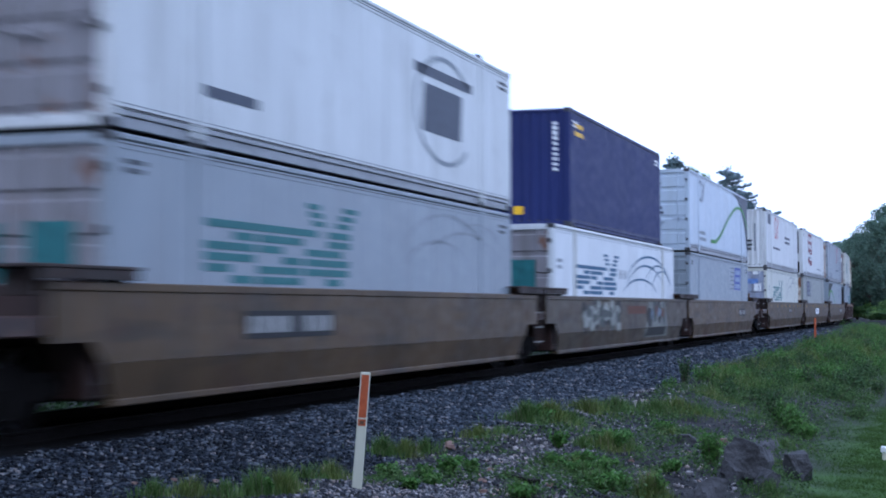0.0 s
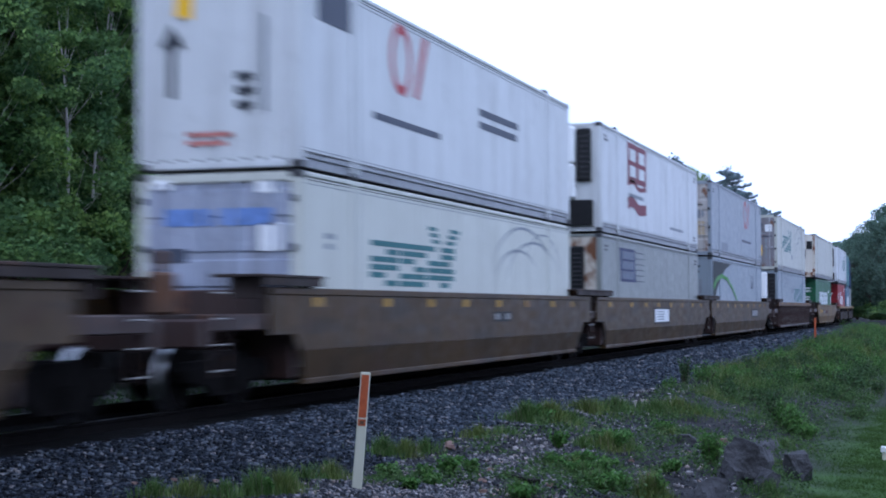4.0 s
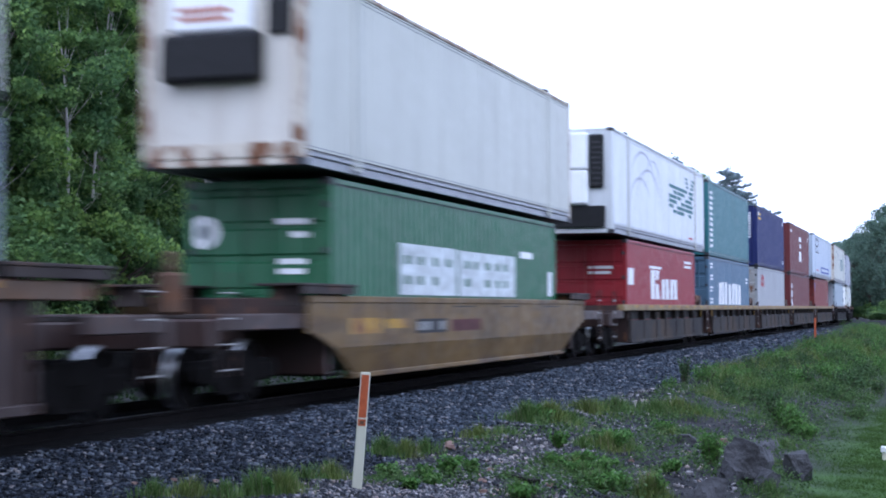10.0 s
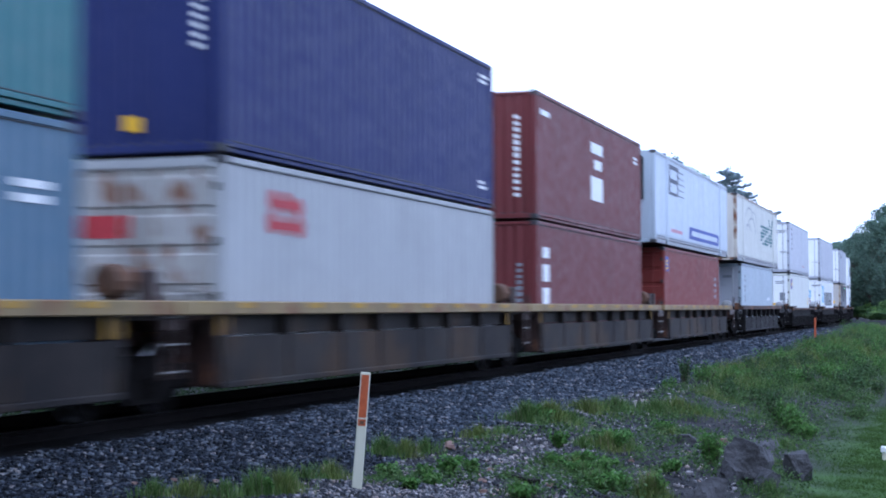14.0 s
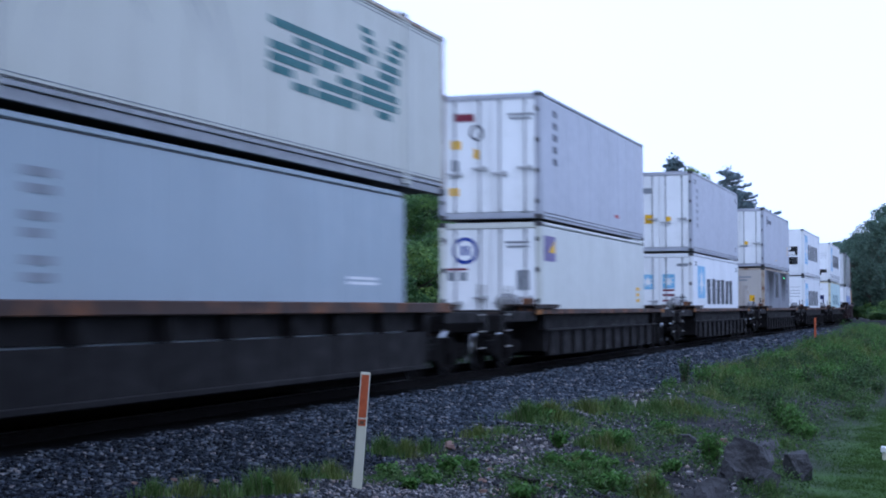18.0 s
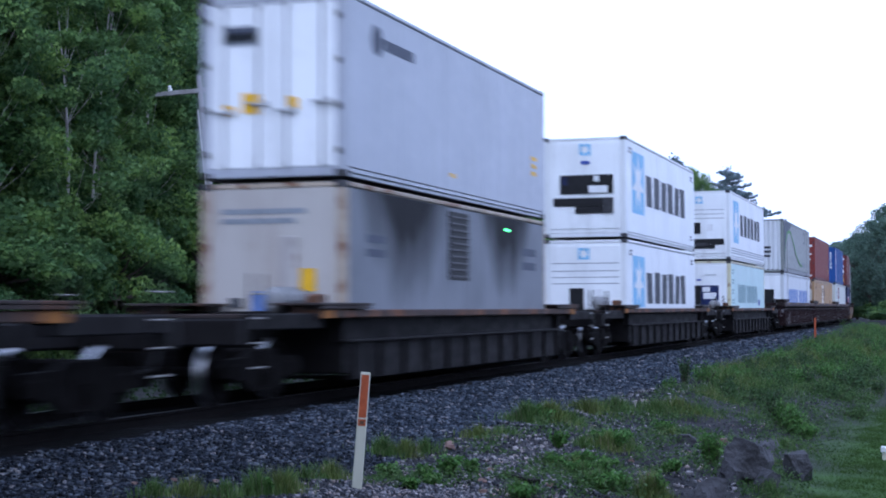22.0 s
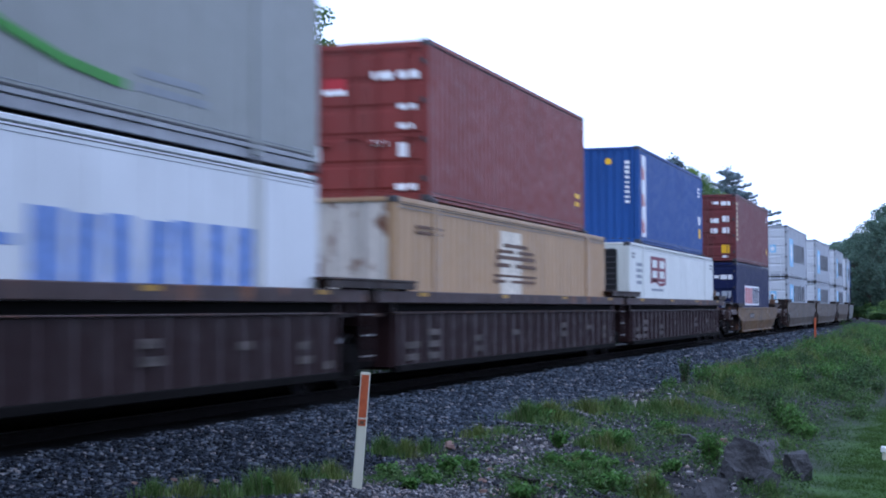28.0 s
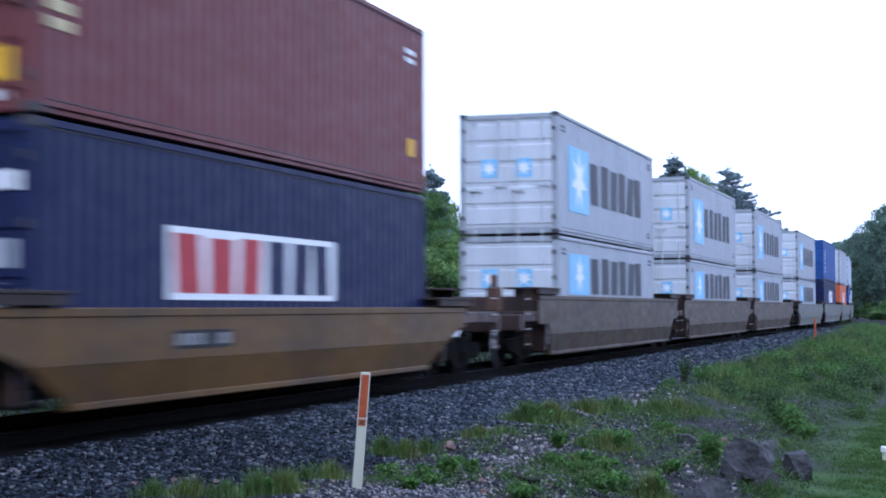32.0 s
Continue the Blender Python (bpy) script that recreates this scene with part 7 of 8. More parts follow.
decal(l, [rect(0.52, 2.14, 0.60, 2.36), rect(0.65, 2.14, 0.73, 2.36)], BLUEINK, "front", lift=0.020)
door_stickers(l, [(0.18, 1.8, 0.5, 0.05, MAROON), (0.2, 1.56, 0.18, 0.2, GREYINK), (0.48, 1.56, 0.18, 0.2, GREYINK), (1.84, 1.34, 0.3, 0.45, GREYINK), (1.58, 2.4, 0.55, 0.05, GREYINK), (1.62, 2.3, 0.5, 0.05, GREYINK), (1.40, 1.07, 0.26, 0.13, YELLOW)])
door_stickers(u, [(0.29, 1.63, 0.24, 0.2, YELLOW), (0.84, 1.4, 0.12, 0.22, YELLOW), (0.25, 0.56, 0.23, 0.18, YELLOW), (0.3, 1.12, 0.18, 0.26, GREYINK), (0.35, 2.26, 0.5, 0.18, MAROON), (1.64, 2.36, 0.62, 0.05, GREYINK), (1.7, 2.27, 0.5, 0.05, GREYINK)])
decal(u, ribbon(arc(0.91, 2.0, 0.15, 0.16, 0, 360, 18), 0.05), SLATE, "front", "ring", lift=0.012)
decal(l, [rect(0.2, 2.0, 1.25, 2.58)], plain("violet_ink", (0.16, 0.13, 0.28), 0.5))
decal(l, [[(0.6, 2.2), (1.2, 2.2), (1.2, 2.5)]], YELLOW, lift=0.010)
decal(u, bars(1.1, 1.3, 0.5, 1.4, 5, 4), SLATE)
decal(u, bars(8.0, 0.45, 0.7, 0.16, 1, 4), REDINK)
decal(l, bars(10.9, 1.1, 0.7, 0.5, 3, 4), YELLOW)

l, u = pair(89.45, (40, REEFER, "white sea-going refrigerated container with a star panel", RD), (40, GREYREEFER, "grey sea-going refrigerated container with white doors", RD), uz=UZ + 0.02)
star_panel(l, 1.0, 1.28, 1.7, 1.18)
decal(l, slabs(3.2, 1.07, 7.3, 0.98, 6, 11, 0.16), INK, name="logo", label="row of six dark blocks")
l["nose"] = -0.028
star_panel(l, 0.57, 1.6, 0.44, 0.53, "front")
star_panel(l, 1.32, 1.63, 0.44, 0.51, "front")
door_stickers(l, [(1.33, 1.53, 0.42, 0.07, MAROON), (1.33, 1.35, 0.42, 0.08, MAROON), (1.33, 1.15, 0.42, 0.08, MAROON), (1.72, 1.28, 0.46, 0.05, GREYINK), (1.72, 1.18, 0.46, 0.05, GREYINK), (1.85, 2.42, 0.4, 0.1, GREYINK), (0.17, 1.68, 0.22, 0.1, GREYINK)])
door_stickers(u, YS)
decal(u, bars(0.8, 0.9, 0.5, 1.5, 6, 4), GREYINK)
small_marks(l, 41), small_marks(u, 42)

def sooty_paint():
    """Grey paint with two soot stains that hang from the top edge and thin out downwards."""
    m, nt, b = nodes_of("soot_stained_grey_panel", 0.7)
    b.inputs["Specular IOR Level"].default_value = 0.12
    base = ramp_node(nt, noise_node(nt, 0.8, 6), [(0.3, (0.175, 0.183, 0.205)), (0.7, (0.230, 0.240, 0.266))])
    tc = nt.nodes.new("ShaderNodeTexCoord")
    sep = nt.nodes.new("ShaderNodeSeparateXYZ")
    nt.links.new(tc.outputs["Object"], sep.inputs["Vector"])

    def calc(op, a, c):
        k = nt.nodes.new("ShaderNodeMath")
        k.operation = op
        for sock, v in zip(k.inputs, (a, c)):
            if isinstance(v, bpy.types.NodeSocket):
                nt.links.new(v, sock)
            else:
                sock.default_value = v
        return k.outputs["Value"]
    streak = calc("MULTIPLY", calc("SUBTRACT", noise_node(nt, 1.0, 6, (2.0, 1.4, 0.6)), 0.5), 1.1)
    depth = calc("SUBTRACT", 2.85, sep.outputs["Z"])
    mask = 0.0
    for middle, wide, deep in ((-3.2, 2.2, 1.6), (2.9, 1.9, 1.35)):
        q = calc("DIVIDE", calc("ABSOLUTE", calc("SUBTRACT", sep.outputs["Y"], middle), 0.0), wide)
        r = calc("ADD", calc("POWER", q, 1.6), calc("DIVIDE", depth, deep))
        mask = calc("MAXIMUM", mask, calc("SUBTRACT", calc("ADD", 1.3, streak), r))
    soot = ramp_node(nt, mask, [(0.0, (0, 0, 0)), (0.85, (1, 1, 1))])
    nt.links.new(mix_node(nt, soot, base, (0.016, 0.016, 0.018)), b.inputs["Base Color"])
    bump_node(nt, b, noise_node(nt, 14.0, 4), 0.15, 0.01)
    return m


SOOTY = sooty_paint()
l, u = pair(111.5, (40, SOOTY, "grey generator container with soot stains and a louvre", {"wall": "sheet", "front": "flat", "front_mat": painted("brown_tinged_grey", (0.44, 0.41, 0.38), 0.55, 0.35, 0.0, (0.20, 0.13, 0.09)), "frame_mat": painted("brown_tinged_post", (0.40, 0.33, 0.26), 0.6, 0.4, 0.4)}), (40, GREYREEFER, "grey sea-going refrigerated container with white doors", RD), uz=UZ + 0.02)
lv = part("louvre", cbox(solid(), 1.217, 1.226, -1.0, 0.22, 1.45, 2.72, 0.002), BLACK, l["ob"], "black slatted louvre")
for i in range(10):
    part("slat", cbox(solid(), 1.226, 1.245, -0.98, 0.2, 1.5 + i * 0.122, 1.54 + i * 0.122, 0.004), STEEL, lv)
part("signal_lamp", cbox(solid(), 1.22, 1.24, 2.88, 2.96, 2.53, 2.57, 0.004), plain("green_signal_glow", (0.1, 1.0, 0.25), 0.4, glow=16.0), l["ob"], "small glowing green lamp")
decal(l, bars(0.9, 1.75, 0.9, 0.45, 2, 6), SLATE)
decal(l, bars(10.2, 1.75, 1.2, 0.6, 2, 6), SLATE)
decal(l, bars(0.35, 2.25, 1.7, 0.3, 2, 3), GREYINK, "front")
part("front_grille", cbox(solid(), 0.15, 0.42, -6.125, -6.075, 0.75, 2.05, 0.01), RUSTDOOR, l["ob"])
l["nose"] = 0.0
door_stickers(l, [(1.7, 1.2, 0.25, 0.35, YELLOW), (1.4, 0.3, 0.3, 0.4, YELLOW), (1.85, 0.3, 0.25, 0.35, YELLOW), (0.7, 0.4, 0.4, 0.15, YELLOW), (0.9, 0.9, 0.25, 0.3, MIDBLUE), (0.5, 0.95, 0.2, 0.15, INK)])
door_stickers(u, YS + [(0.35, 2.15, 0.6, 0.25, SLATE)])
decal(u, [disc(1.4, 2.3, 0.25), rect(1.7, 2.2, 3.2, 2.38)], SLATE, name="logo")
decal(u, bars(5.2, 0.4, 0.4, 0.14, 1, 4), YELLOW)
decal(u, bars(11.0, 0.9, 0.6, 0.5, 3, 4), YELLOW)

RF = {"wall": "sheet", "front": "flat", "front_mat": LITFRONT}
l, u = pair(133.0, (40, REEFER, "white sea-going refrigerated container with a star panel", RF), (40, REEFER, "white sea-going refrigerated container with a star panel", RF), uz=UZ + 0.02)
for q in (l, u):
    star_panel(q, 0.85, 0.95 if q is l else 0.74, 1.8, 1.5 if q is l else 1.8)
    decal(q, slabs(3.0, 1.06, 7.4, 0.97, 6, 11, 0.16), INK, name="logo", label="row of six dark blocks")
    small_marks(q, 45)
iso_reefer_front(u, [(0.51, 1.25, 2.06, 1.80, 0), (1.35, 1.27, 1.91, 1.48, 6), (0.56, 1.5, 0.75, 1.75, 5), (1.5, 1.6, 1.66, 1.76, 6), (0.31, 0.90, 1.75, 1.14, 0), (1.755, 0.69, 2.06, 1.14, 4), (0.95, 0.69, 1.75, 0.895, 0), (1.12, 2.1, 1.38, 2.2, 2)], star_at=(1.08, 2.36, 0.33))
iso_reefer_front(l, [(0.77, 0.6, 1.18, 1.5, 0), (1.50, 1.20, 1.72, 1.47, 3)], False, star_at=(1.02, 2.32, 0.33), lines=(1.62, 1.8, 1.98, 2.2))

l, u = pair(154.7, (40, GREENREEFER, "pale green sea-going refrigerated container with faded blocks", {**RF, "front_mat": REEFER, "frame_mat": painted("yellowed_post", (0.62, 0.58, 0.40), 0.5, 0.4, 0.2)}), (40, REEFER, "white sea-going refrigerated container with a star panel", RF), uz=UZ + 0.02)
star_panel(u, 1.0, 0.74, 1.7, 1.8)
decal(u, slabs(3.2, 1.12, 7.4, 0.95, 6, 11, 0.16), INK, name="logo", label="row of six dark blocks")
decal(u, [rect(0.2, 0.27 + i * 0.1, 12.0, 0.31 + i * 0.1) for i in range(3)], GREYINK)
decal(l, slabs(2.3, 1.15, 2.6, 0.8, 5, 3, 0.1) + slabs(5.2, 1.15, 4.0, 0.78, 8, 4, 0.1), plain("grey_green_ink", (0.20, 0.31, 0.33), 0.6), name="logo", label="two rows of faded grey-green blocks")
for i in range(4):
    decal(l, bars(0.4, 1.1 + i * 0.42, 0.7, 0.24, 2, i), plain("grey_green_ink", (0.20, 0.31, 0.33), 0.6))
decal(l, [rect(9.5, 1.05, 10.2, 1.3)], BLUEINK)
iso_reefer_front(u, [(0.78, 1.08, 1.20, 1.56, 0), (1.47, 1.21, 1.73, 1.49, 3), (0.22, 1.27, 0.42, 1.34, 0), (0.22, 1.42, 0.42, 1.49, 0), (0.24, 0.62, 2.18, 0.87, 0), (0.55, 0.46, 1.80, 0.615, 0), (0.62, 0.56, 1.5, 0.7, 4)], star_at=(1.0, 2.35, 0.30), lines=(1.72, 1.9, 2.08))
iso_reefer_front(l, [(0.24, 1.05, 0.775, 1.87, 5), (0.78, 1.05, 1.195, 1.87, 0), (1.20, 1.05, 1.94, 1.87, 5), (1.26, 1.60, 1.58, 1.80, 6), (1.30, 1.30, 1.84, 1.56, 6), (0.45, 1.48, 0.66, 1.64, 6), (0.41, 2.30, 0.83, 2.33, 1), (1.34, 2.30, 1.84, 2.33, 1), (1.02, 2.07, 1.20, 2.13, 2)])

# cars 20 to 22: red-brown ribbed three-unit car
l, u = pair(177.45, (53, WHITE53, "white domestic container with long blue block writing", {**PAN}), (53, GREY53, "grey domestic container with a dark corner and green arc", {"wall": "sheet", "front": "ribs", "front_mat": WHITE53}), z=0.29)
decal(l, slabs(1.8, 1.24, 6.1, 0.8, 8, 21, 0.08) + slabs(8.7, 1.24, 5.4, 0.78, 7, 22, 0.08) + [rect(8.05, 1.6, 8.5, 1.72)], MIDBLUE, name="logo", label="long row of blue blocks")
dark_corner(u, [(0.16, 0.3), (0.16, 2.78), (4.7, 2.78), (3.0, 2.45), (1.6, 1.9), (0.8, 1.2), (0.5, 0.4)])
green_swoosh(u, [(0.5, 0.5), (0.6, 1.1), (0.95, 1.66), (2.0, 2.2), (3.0, 2.33), (3.8, 2.28), (5.2, 1.81), (6.0, 1.53), (7.0, 1.13), (8.3, 0.8), (9.4, 0.62), (10.6, 0.53)], [0.12, 0.14, 0.2, 0.24, 0.22, 0.2, 0.19, 0.18, 0.17, 0.16, 0.16, 0.16])
hook_logo(u, 11.7, 1.9, 0.8, SLATE)
decal(u, bars(10.9, 0.5, 2.4, 0.35, 2, 4), GREYINK)
decal(u, [[(0.45, 0.8), (0.65, 0.8), (0.65, 1.5), (0.8, 1.5), (0.55, 1.9), (0.3, 1.5), (0.45, 1.5)]], INK, "front", "arrow")
decal(u, bars(1.5, 0.8, 0.5, 0.7, 3, 3), INK, "front")
hook_logo(u, 0.3, 2.2, 0.3, INK, "front")
iso_reefer_front(l, [(0.51, 1.20, 2.05, 1.98, 0), (0.6, 1.3, 0.95, 1.75, 4)])
l["nose"] = 0.01
decal(l, [disc(0.95, 2.3, 0.16), disc(1.35, 2.3, 0.16)], GREYINK, "front", lift=0.02)

l, u = pair(196.9, (53, TAN, "tan corrugated domestic container with a brown mark", {"wall": "ribs", "front": "ribs", "front_mat": painted("pale_rusty_end", (0.58, 0.53, 0.47), 0.6, 0.4, 0.3)}), (40, OXIDE2, "dark red sea container with white door marks", {}), du=-0.05, z=0.24)
decal(l, [rect(6.2, 1.25, 7.8, 2.6)], plain("bleached_patch", (0.62, 0.55, 0.45), 0.6), name="bleached_patch", label="pale bleached patch")
decal(l, [rect(5.9, 2.02, 8.9, 2.1), rect(6.0, 2.15, 7.2, 2.22), rect(7.5, 2.15, 8.8, 2.22), rect(6.4, 2.27, 8.3, 2.35), rect(5.8, 1.86, 6.9, 1.94), rect(7.3, 1.86, 9.0, 1.94), rect(5.7, 1.66, 9.0, 1.71), rect(5.7, 1.54, 6.6, 1.6), rect(7.0, 1.54, 8.9, 1.6)], BROWNINK, name="logo", label="brown block mark in level lines", lift=0.010)
decal(l, bars(1.0, 2.3, 1.6, 0.2, 2, 5), BROWNINK)
decal(l, bars(0.2, 1.5, 0.9, 0.3, 2, 3), BROWNINK, "front")
door_stickers(u, [(0.4, 2.05, 0.45, 0.2, REDINK), (0.4, 1.95, 0.45, 0.1, WHITE), (1.35, 2.2, 0.4, 0.14, WHITE), (1.85, 2.2, 0.4, 0.14, WHITE), (1.35, 1.0, 0.3, 0.1, WHITE), (1.85, 0.8, 0.22, 0.25, WHITE), (0.1, 0.75, 0.25, 0.3, WHITE), (1.8, 0.2, 0.4, 0.12, WHITE), (1.85, 1.3, 0.3, 0.1, WHITE), (1.85, 1.65, 0.35, 0.1, WHITE)])
decal(u, bars(11.2, 0.6, 0.5, 0.4, 2, 5), YELLOW)

l, u = pair(216.35, (53, CREAMREEFER, "creamy white refrigerated container with a maroon mark", PAN), (40, BLUE, "bright blue sea container with a white and red stripe", {"front": "ribs"}), du=-0.05, z=0.26)
cooling_unit(l, (0.08, 0.70, 0.22, 0.95), dark_foot=False)
house_logo(l, 3.2, 1.22, 2.6, 1.36, MAROON, CREAMREEFER)
decal(l, bars(1.0, 1.7, 0.9, 0.7, 4, 5), GREYINK)
small_marks(l, 55)
decal(u, [rect(0.4, 0.2, 1.05, 2.65)], WHITE, name="stripe", label="white upright stripe with red blocks")
decal(u, [[(0.44, 0.32 + i * 0.8), (0.80, 0.32 + i * 0.8), (0.72, 0.62 + i * 0.8), (0.44, 0.74 + i * 0.8)] for i in range(3)], REDINK, lift=0.010)
decal(u, upright_bars(2.0, 1.2, 0.14, 1.3, 9, 4), WHITE, "front")
decal(u, [disc(1.5, 2.45, 0.1)], YELLOW, "front")
decal(u, [rect(11.2, 1.1, 11.7, 1.4)], WHITE)
decal(u, [rect(11.3, 0.6, 11.7, 0.95)], YELLOW)
decal(u, bars(11.1, 2.1, 0.6, 0.4, 3, 5), WHITE)

# car 23: single mustard car
l, u = pair(237.9, (40, NAVY, "navy sea container with a white panel of red and navy blocks", {}), (40, OXIDE, "brown-red sea container with white door marks", {}))
decal(l, [rect(2.8, 1.04, 8.0, 1.92)], WHITE, name="logo_panel", label="white panel of red and navy blocks")
decal(l, slabs(2.95, 1.12, 2.6, 0.72, 3, 6, 0.0), REDINK, lift=0.010)
decal(l, slabs(5.55, 1.12, 2.4, 0.72, 3, 7, 0.0), NAVY, lift=0.010)
for piece in upright_bars(0.2, 0.9, 0.5, 1.7, 9, 5):
    decal(u, [piece], plain("straw_ink", (0.5, 0.42, 0.25), 0.6), name="writing_bar")
decal(u, [rect(11.3, 0.6, 11.6, 0.9)], YELLOW)
decal(u, bars(11.2, 2.2, 0.5, 0.3, 2, 5), WHITE)
door_stickers(u, [(0.1, 1.55, 0.4, 0.3, SKYBLUE), (1.35, 1.65, 0.35, 0.2, WHITE), (1.85, 1.7, 0.3, 0.25, WHITE), (1.35, 1.2, 0.3, 0.22, WHITE), (1.85, 1.2, 0.3, 0.25, WHITE), (0.6, 1.1, 0.3, 0.1, WHITE), (0.65, 2.4, 0.25, 0.15, WHITE), (1.4, 2.45, 0.3, 0.12, WHITE), (1.8, 2.4, 0.4, 0.18, WHITE), (1.8, 0.35, 0.35, 0.35, YELLOW), (1.85, 0.15, 0.25, 0.1, WHITE), (0.15, 0.3, 0.3, 0.25, WHITE)])
door_stickers(l, [(1.3, 2.2, 0.4, 0.12, WHITE), (1.75, 2.15, 0.5, 0.2, WHITE), (0.15, 2.05, 0.45, 0.18, WHITE), (0.6, 1.45, 0.3, 0.08, WHITE), (1.3, 1.4, 0.4, 0.2, SEAGREY), (1.8, 1.35, 0.4, 0.3, SEAGREY), (1.3, 0.9, 0.35, 0.2, SEAGREY), (1.8, 0.9, 0.4, 0.3, SEAGREY)])

# cars 24 to 26 and those that follow
# doors in a lighter sea grey: light on the ends put into colour
SEA = {"front_mat": painted("lit_sea_grey_door", (0.50, 0.53, 0.57), 0.45, 0.2)}
for place in (259.75, 279.0, 298.2, 319.5):
    l, u = pair(place, (40, SEAGREY, "sea grey container with a blue star panel", SEA), (40, SEAGREY, "sea grey container with a blue star panel", SEA), z=0.395, lh=2.591)
    for q in (l, u):
        star_panel(q, 1.1, 1.2 if q is l else 0.6, 2.2, 1.0 if q is l else 1.6)
        decal(q, slabs(3.5, 1.22 if q is l else 0.9, 7.0, 0.95 if q is l else 1.1, 6, 11, 0.16), INK, name="logo", label="row of six dark blocks")
        small_marks(q, 61)
        q["nose"] = -0.02
        star_panel(q, 0.55, 1.35, 0.4, 0.45, "front")
        star_panel(q, 1.4, 1.35, 0.4, 0.45, "front")
TAIL = [(338.7, (40, NAVY, "navy sea container with white marks", {}), (40, BLUE, "blue sea container with a white upright mark", {})),
        (357.3, (40, ORANGEC, "orange sea container with white marks", {}), (40, SEAGREY, "grey sea container with white marks", SEA)),
        (376.5, (40, BLUE, "blue sea container with white marks", {}), (53, LAV53, "white domestic container with smooth walls", S)),
        (399.0, (53, WHITE53, "white domestic container with smooth walls", S), (53, LAV53, "white domestic container with smooth walls", S)),
        (420.5, (40, OXIDE, "brown-red sea container with white marks", {}), (40, NAVY, "navy sea container with white marks", {}))]
for place, lo, up in TAIL:
    l, u = pair(place, lo, up)
    decal(u, upright_bars(1.4, 0.5, 0.4, 1.8, 6, 3), WHITE)
    decal(l, slabs(5.0, 1.3, 3.5, 0.9, 4, 3), WHITE, name="logo")

# the cars under them
H53, H45, H40 = 8.35, 7.35, 6.45
ST = (-0.96, -0.62, -0.36, -0.12, 0.14, 0.4, 0.66, 0.88)
well_car(-229.6, H53, (("cpl", 11.8), ("cpl", 11.78)), "smooth", (TANCAR, TANCAR, DECKMAT), "tan well car with smooth sides", 1.55)
A, B = 19.79 / 2, 19.35 / 2
well_car(-206.04, H53, (("cpl", 11.78), ("art", A)), "smooth", (TANCAR, TANCAR, BROWNCAR), "faded tan well car with smooth sides", 1.55, numbers=[(-5.0, 0.88, 2.9, 0.36, 1)])
g = well_car(-186.25, H53, (("art", A), ("art", B)), "smooth", (OLDTAN, OLDTAN, BROWNCAR), "grimy tan well car with sprayed graffiti", 1.55)
GRAF4 = plain("slate_spray_paint", (0.075, 0.08, 0.078), 0.7, vary=0.5, scale=2)
GRAF = plain("pale_spray_paint", (0.15, 0.155, 0.14), 0.6, vary=0.5, scale=3)
PALEGRAF = plain("chalky_spray_paint", (0.27, 0.275, 0.25), 0.6, vary=0.4, scale=3)
GRAFB = plain("blue_grey_spray_paint", (0.15, 0.19, 0.24), 0.7, vary=0.4, scale=3)
GRAF2 = plain("black_spray_paint", (0.03, 0.03, 0.03), 0.7)
GRAF3 = plain("red_spray_paint", (0.11, 0.045, 0.03), 0.7)
gc = {"ob": g, "L": 0.0, "W": 2.94, "proud": 0.0, "nose": 0.0}
rgf = random.Random(77)


def sprayed(u0, u1, v0, v1, n):
    """Soft-cornered upright blobs that overlap, as sprayed on a car's side."""
    out = []
    for i in range(n):
        cu, cv = u0 + (u1 - u0) * (i + 0.5) / n + rgf.uniform(-0.15, 0.15), (v0 + v1) / 2 + rgf.uniform(-0.1, 0.1)
        ru, rv, tilt = (u1 - u0) / n * rgf.uniform(0.35, 0.6), (v1 - v0) / 2 * rgf.uniform(0.6, 1.0), rgf.uniform(-0.3, 0.3)
        out.append([(cu + ru * math.cos(k) * (1 + 0.18 * math.sin(3 * k + i)) + tilt * rv * math.sin(k), cv + rv * math.sin(k)) for k in [2 * math.pi * j / 22 for j in range(22)]])
    return out


for k, poly in enumerate(sprayed(-6.2, -1.4, 0.62, 1.5, 7)):
    decal(gc, [poly], (GRAF2, GRAF4, GRAF2, GRAF4)[k % 4], name="graffiti", label="dark sprayed blob shapes" if k == 0 else "", lift=0.004 + 0.0015 * k)
for k, poly in enumerate(sprayed(-6.1, -1.5, 0.72, 1.44, 6)):
    decal(gc, [poly], PALEGRAF, name="graffiti", label="pale sprayed blob shapes" if k == 0 else "", lift=0.016 + 0.0015 * k)
for k, poly in enumerate(sprayed(-5.8, -1.7, 0.85, 1.3, 6)):
    decal(gc, [[(u, v * 0.8 + 0.22) for u, v in poly]], GRAF4, name="graffiti", lift=0.028 + 0.0015 * k)
decal(gc, [[(2.15, 0.70), (2.7, 1.5), (5.3, 1.5), (5.75, 0.70)]], GRAF, name="graffiti", label="pale sprayed field with dark shapes")
lean = 0.09 / 0.42
part("graffiti", prism(solid(), [(1.95, 0.40), (2.15, 0.685), (5.75, 0.685), (5.9, 0.40)], 1.472 - lean * 0.69, 1.474 - lean * 0.69, lean), GRAF, g)
part("graffiti", prism(solid(), [(2.3, 0.44), (2.5, 0.685), (5.3, 0.685), (5.45, 0.44)], 1.475 - lean * 0.69, 1.477 - lean * 0.69, lean), GRAF2, g)
for k, poly in enumerate(sprayed(2.5, 5.5, 0.66, 1.50, 4)):
    decal(gc, [[(u, max(v, 0.70)) for u, v in poly]], (GRAF2, GRAF4)[k % 2], name="graffiti", lift=0.010 + 0.0015 * k)
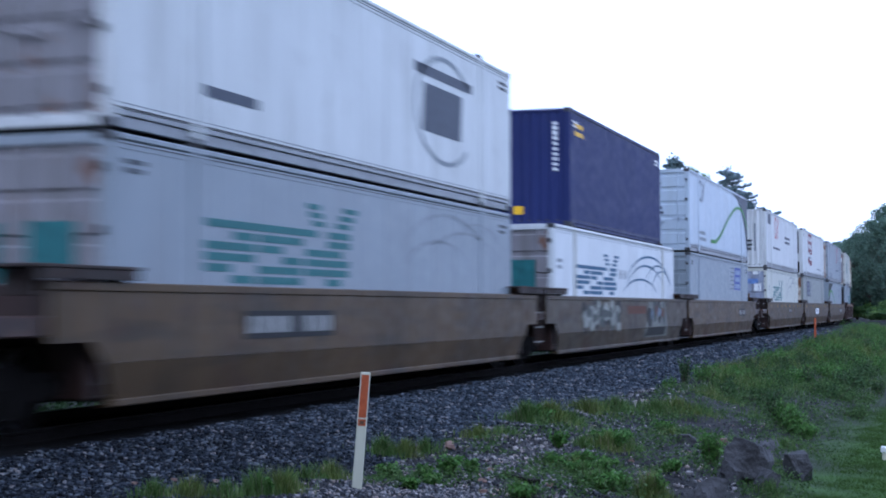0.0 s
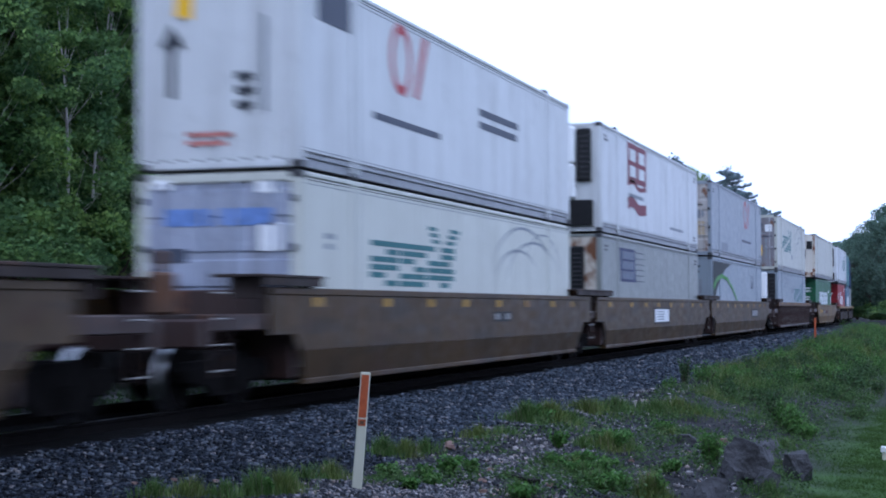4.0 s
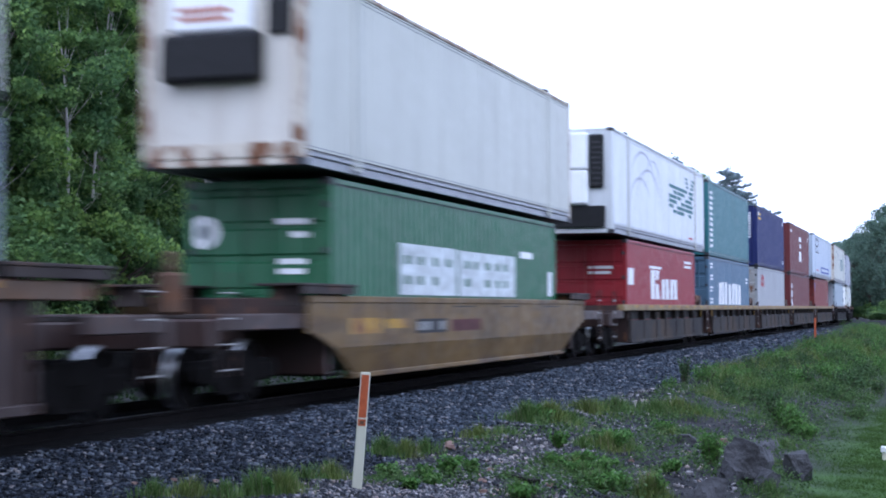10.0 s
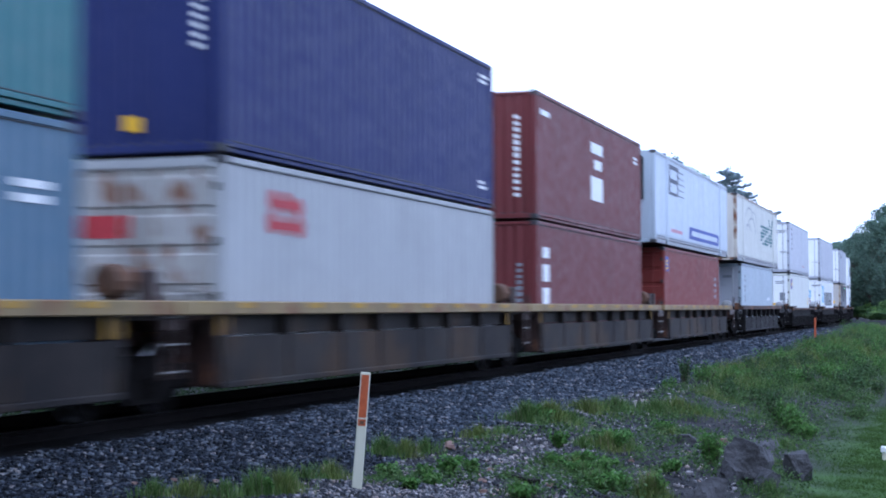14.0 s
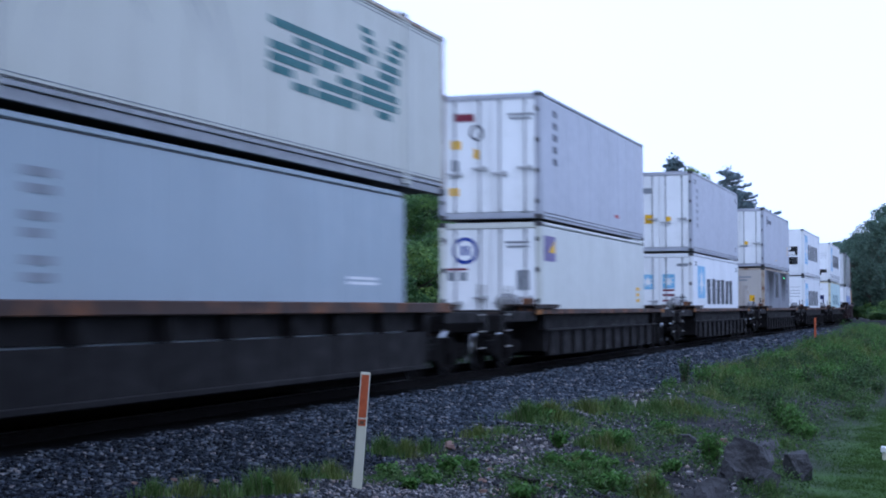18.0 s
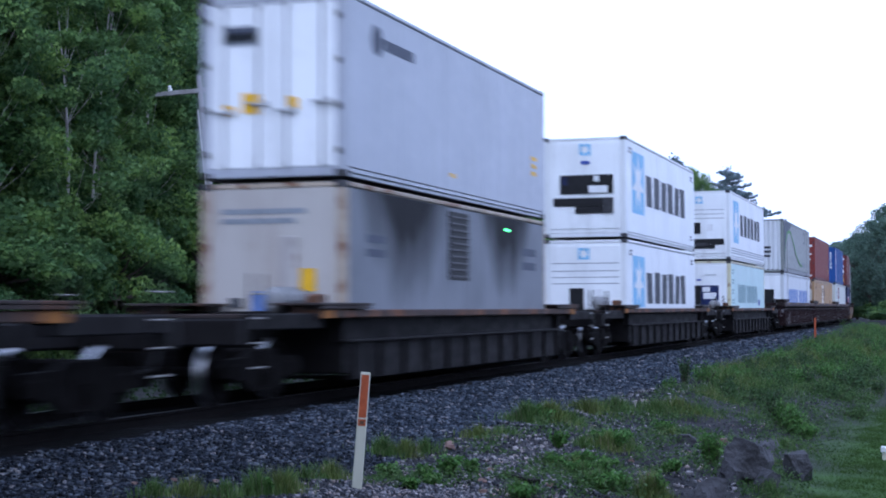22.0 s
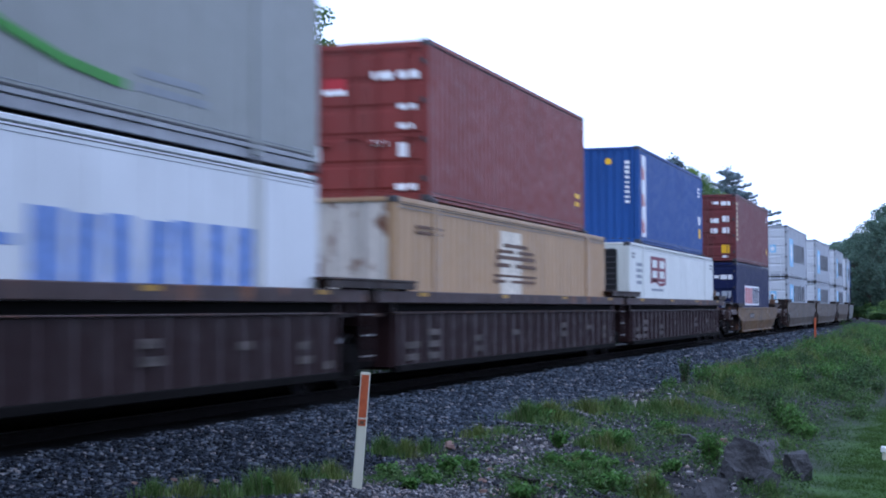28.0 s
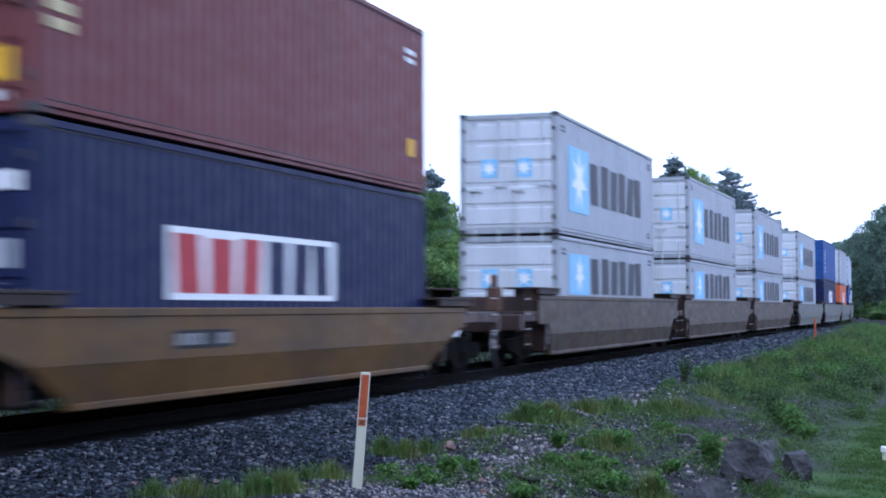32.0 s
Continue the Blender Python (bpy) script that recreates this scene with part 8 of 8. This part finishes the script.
for k, poly in enumerate(sprayed(3.0, 5.0, 0.98, 1.30, 4)):
    decal(gc, [poly], (GRAFB, GRAF3)[k % 2], name="graffiti", lift=0.020 + 0.0015 * k)
decal(gc, [rect(-0.5, 1.10, 2.2, 1.32)], GRAF3, name="graffiti", label="faded red-brown sprayed patch")
well_car(-166.8, H53, (("art", B), ("cpl", 11.8)), "smooth", (TANCAR, TANCAR, BROWNCAR), "faded tan well car with smooth sides", 1.55, numbers=[(3.6, 0.92, 2.0, 0.3, 2)])
A, B = 19.7 / 2, 19.8 / 2
well_car(-143.1, H53, (("cpl", 11.8), ("art", A)), "smooth", (OCHRE, OCHRE, BROWNCAR), "dull ochre well car with yellow patches", 1.55, stripes=ST, numbers=[(1.0, 1.0, 1.2, 0.2, 3)])
well_car(-123.4, H53, (("art", A), ("art", B)), "smooth", (OCHRE, OCHRE, BROWNCAR), "dull ochre well car with yellow patches", 1.55, stripes=ST, numbers=[(-1.6, 0.78, 2.6, 0.5, 4)])
well_car(-103.8, H53, (("art", B), ("cpl", 11.7)), "smooth", (OCHRE, OCHRE, BROWNCAR), "dull ochre well car with yellow patches", 1.55, stripes=ST, numbers=[(2.6, 0.84, 2.3, 0.36, 5)])
well_car(-80.4, H53, (("cpl", 11.7), ("cpl", 11.83)), "ribbed", (BROWNCAR, BROWNCHORD, BROWNCAR), "red-brown well car with close upright ribs", 1.55, stripes=ST)
my = well_car(-56.7, H45, (("cpl", 11.83), ("cpl", 11.4)), "smooth", (PALEMUSTARD, PALEMUSTARD, BROWNCAR), "mustard yellow well car with smooth sides", 1.45, numbers=[(-3.9, 0.85, 1.6, 0.24, 6)], slope=0.7)
myc = {"ob": my, "L": 0.0, "W": 2.94, "proud": 0.0, "nose": 0.0}
decal(myc, [rect(-2.0, 0.86, -0.2, 1.07)], plain("faded_maroon_patch", (0.075, 0.022, 0.022), 0.7, vary=0.5, scale=4), name="patch", label="faded maroon patch on the side", lift=0.004)
decal(myc, [rect(-6.9, 0.88, -5.6, 1.12), rect(-5.3, 0.95, -4.4, 1.1)], OLDYELLOW, name="patch", label="worn yellow patch", lift=0.004)
for u0 in (-1.9, 1.3, 4.6):
    decal(myc, [rect(u0, 1.29, u0 + 1.3, 1.31)], BLACK, name="slot", lift=0.004)
A = 15.7 / 2
for k, (place, e0, e1) in enumerate([(-35.65, ("cpl", 9.7), ("art", A)), (-19.95, ("art", A), ("art", A)), (-4.3, ("art", A), ("art", A)), (11.4, ("art", A), ("art", 8.1)), (27.55, ("art", 8.1), ("cpl", 9.6))]):
    well_car(place, H40, (e0, e1), "panelled", (MIXCAR, YELCHORD, BROWNCAR), "rust and grey well car with a worn yellow top chord", 1.36, bottom=0.32, stripes=ST, numbers=None)
well_car(46.6, H40, (("cpl", 9.4), ("cpl", 10.8)), "panelled", (DARKCAR, RUSTCHORD, DARKCAR), "sooty well car with a rusty top chord", 1.36, walkway=False)
for place in (68.1, 89.45, 111.6, 133.0, 154.7):
    well_car(place, H40, (("cpl", 10.72), ("cpl", 10.72)), "low", (DARKCAR, RUSTCHORD, DARKCAR), "low sooty well car with a rusty top chord", 1.25, bottom=0.2, stripes=(-1.2, 1.13))
A = 19.3 / 2
RIB = painted("dark_maroon_steel", (0.0205, 0.0078, 0.0088), 0.6, 0.45, 0.0, (0.015, 0.010, 0.011), shine=0.2)
RIBCH = painted("maroon_chord", (0.050, 0.030, 0.029), 0.7, 0.5, 0.02, (0.02, 0.016, 0.016))
MR = [("cpl", 11.5), ("art", A), ("art", A), ("art", A), ("art", A), ("cpl", 11.0)]
for k, place in enumerate((177.5, 196.95, 216.4)):
    rc = well_car(place, H53, (MR[2 * k], MR[2 * k + 1]), "ribbed", (RIB, RIBCH, RIB), "dark maroon well car with upright ribs and faded lettering", 1.55, stripes=(-0.9, -0.3, 0.3, 0.9), shelf=True)
    q = {"ob": rc, "L": 0.0, "W": 2.94, "proud": -0.032, "nose": 0.0}
    FADED = plain("faded_pale_lettering", (0.075, 0.062, 0.056), 0.7, vary=0.7)
    for u0, v0, w, n in ((-8.0, 0.40, 0.8, 2), (-6.9, 0.40, 0.6, 3), (-4.2, 0.45, 0.5, 2), (-1.6, 0.72, 0.5, 1), (2.6, 0.62, 0.55, 2), (5.1, 0.74, 0.5, 1), (7.0, 0.50, 0.45, 2), (7.9, 0.40, 0.4, 1)):
        decal(q, bars(u0, v0, w, 0.2 * n, n, int(u0 * 10) + k), FADED, name="lettering", label="faded lettering as bars", lift=0.008)
well_car(237.9, H40, (("cpl", 10.2), ("cpl", 10.6)), "smooth", (YELCAR, YELCAR, BROWNCAR), "mustard yellow well car with smooth sides", 1.28, numbers=[(-3.6, 0.8, 1.5, 0.22, 8)], slope=0.7)
A = 19.25 / 2
MR = [("cpl", 10.6), ("art", A), ("art", A), ("art", A), ("art", A), ("cpl", 10.6)]
for k, place in enumerate((259.75, 279.0, 298.2)):
    well_car(place, H53 - 0.6, (MR[2 * k], MR[2 * k + 1]), "smooth", (OLDTAN, OLDTAN, BROWNCAR), "grimy tan well car with smooth sides", 1.55)
for place in (319.5, 338.7, 357.3, 376.5, 399.0, 420.5):
    well_car(place, H53 - 0.6, (("art", A), ("art", A)), "smooth", (GREYCAR, GREYCAR, DARKCAR), "grey-green well car with smooth sides", 1.5)


# ---- how the train and its wheels travel ----
def motions():
    for ob, place, z in RIDING:
        walk(ob, [(t, rail_pose(place - travel(t), z)) for t in range(0, 33)])
    for ws, place, at in ROLLING:
        rows, t = [], 0.0
        last = None
        while t <= SECONDS + 1e-6:
            s = place - travel(t)
            if 9.0 < s < 42.0:
                if last is None:
                    last = s
                    if t > 0:
                        rows.append((0.0, Matrix.Translation(at)))
                ang = (last - s) / WHEEL_R
                rows.append((t, Matrix.Translation(at) @ Matrix.Rotation(ang % (2 * math.pi), 4, "X")))
            t += 1 / 30
        if len(rows) > 2:
            if rows[-1][0] < SECONDS - 0.01:
                rows.append((SECONDS, rows[-1][1]))
            walk(ws, rows)


motions()
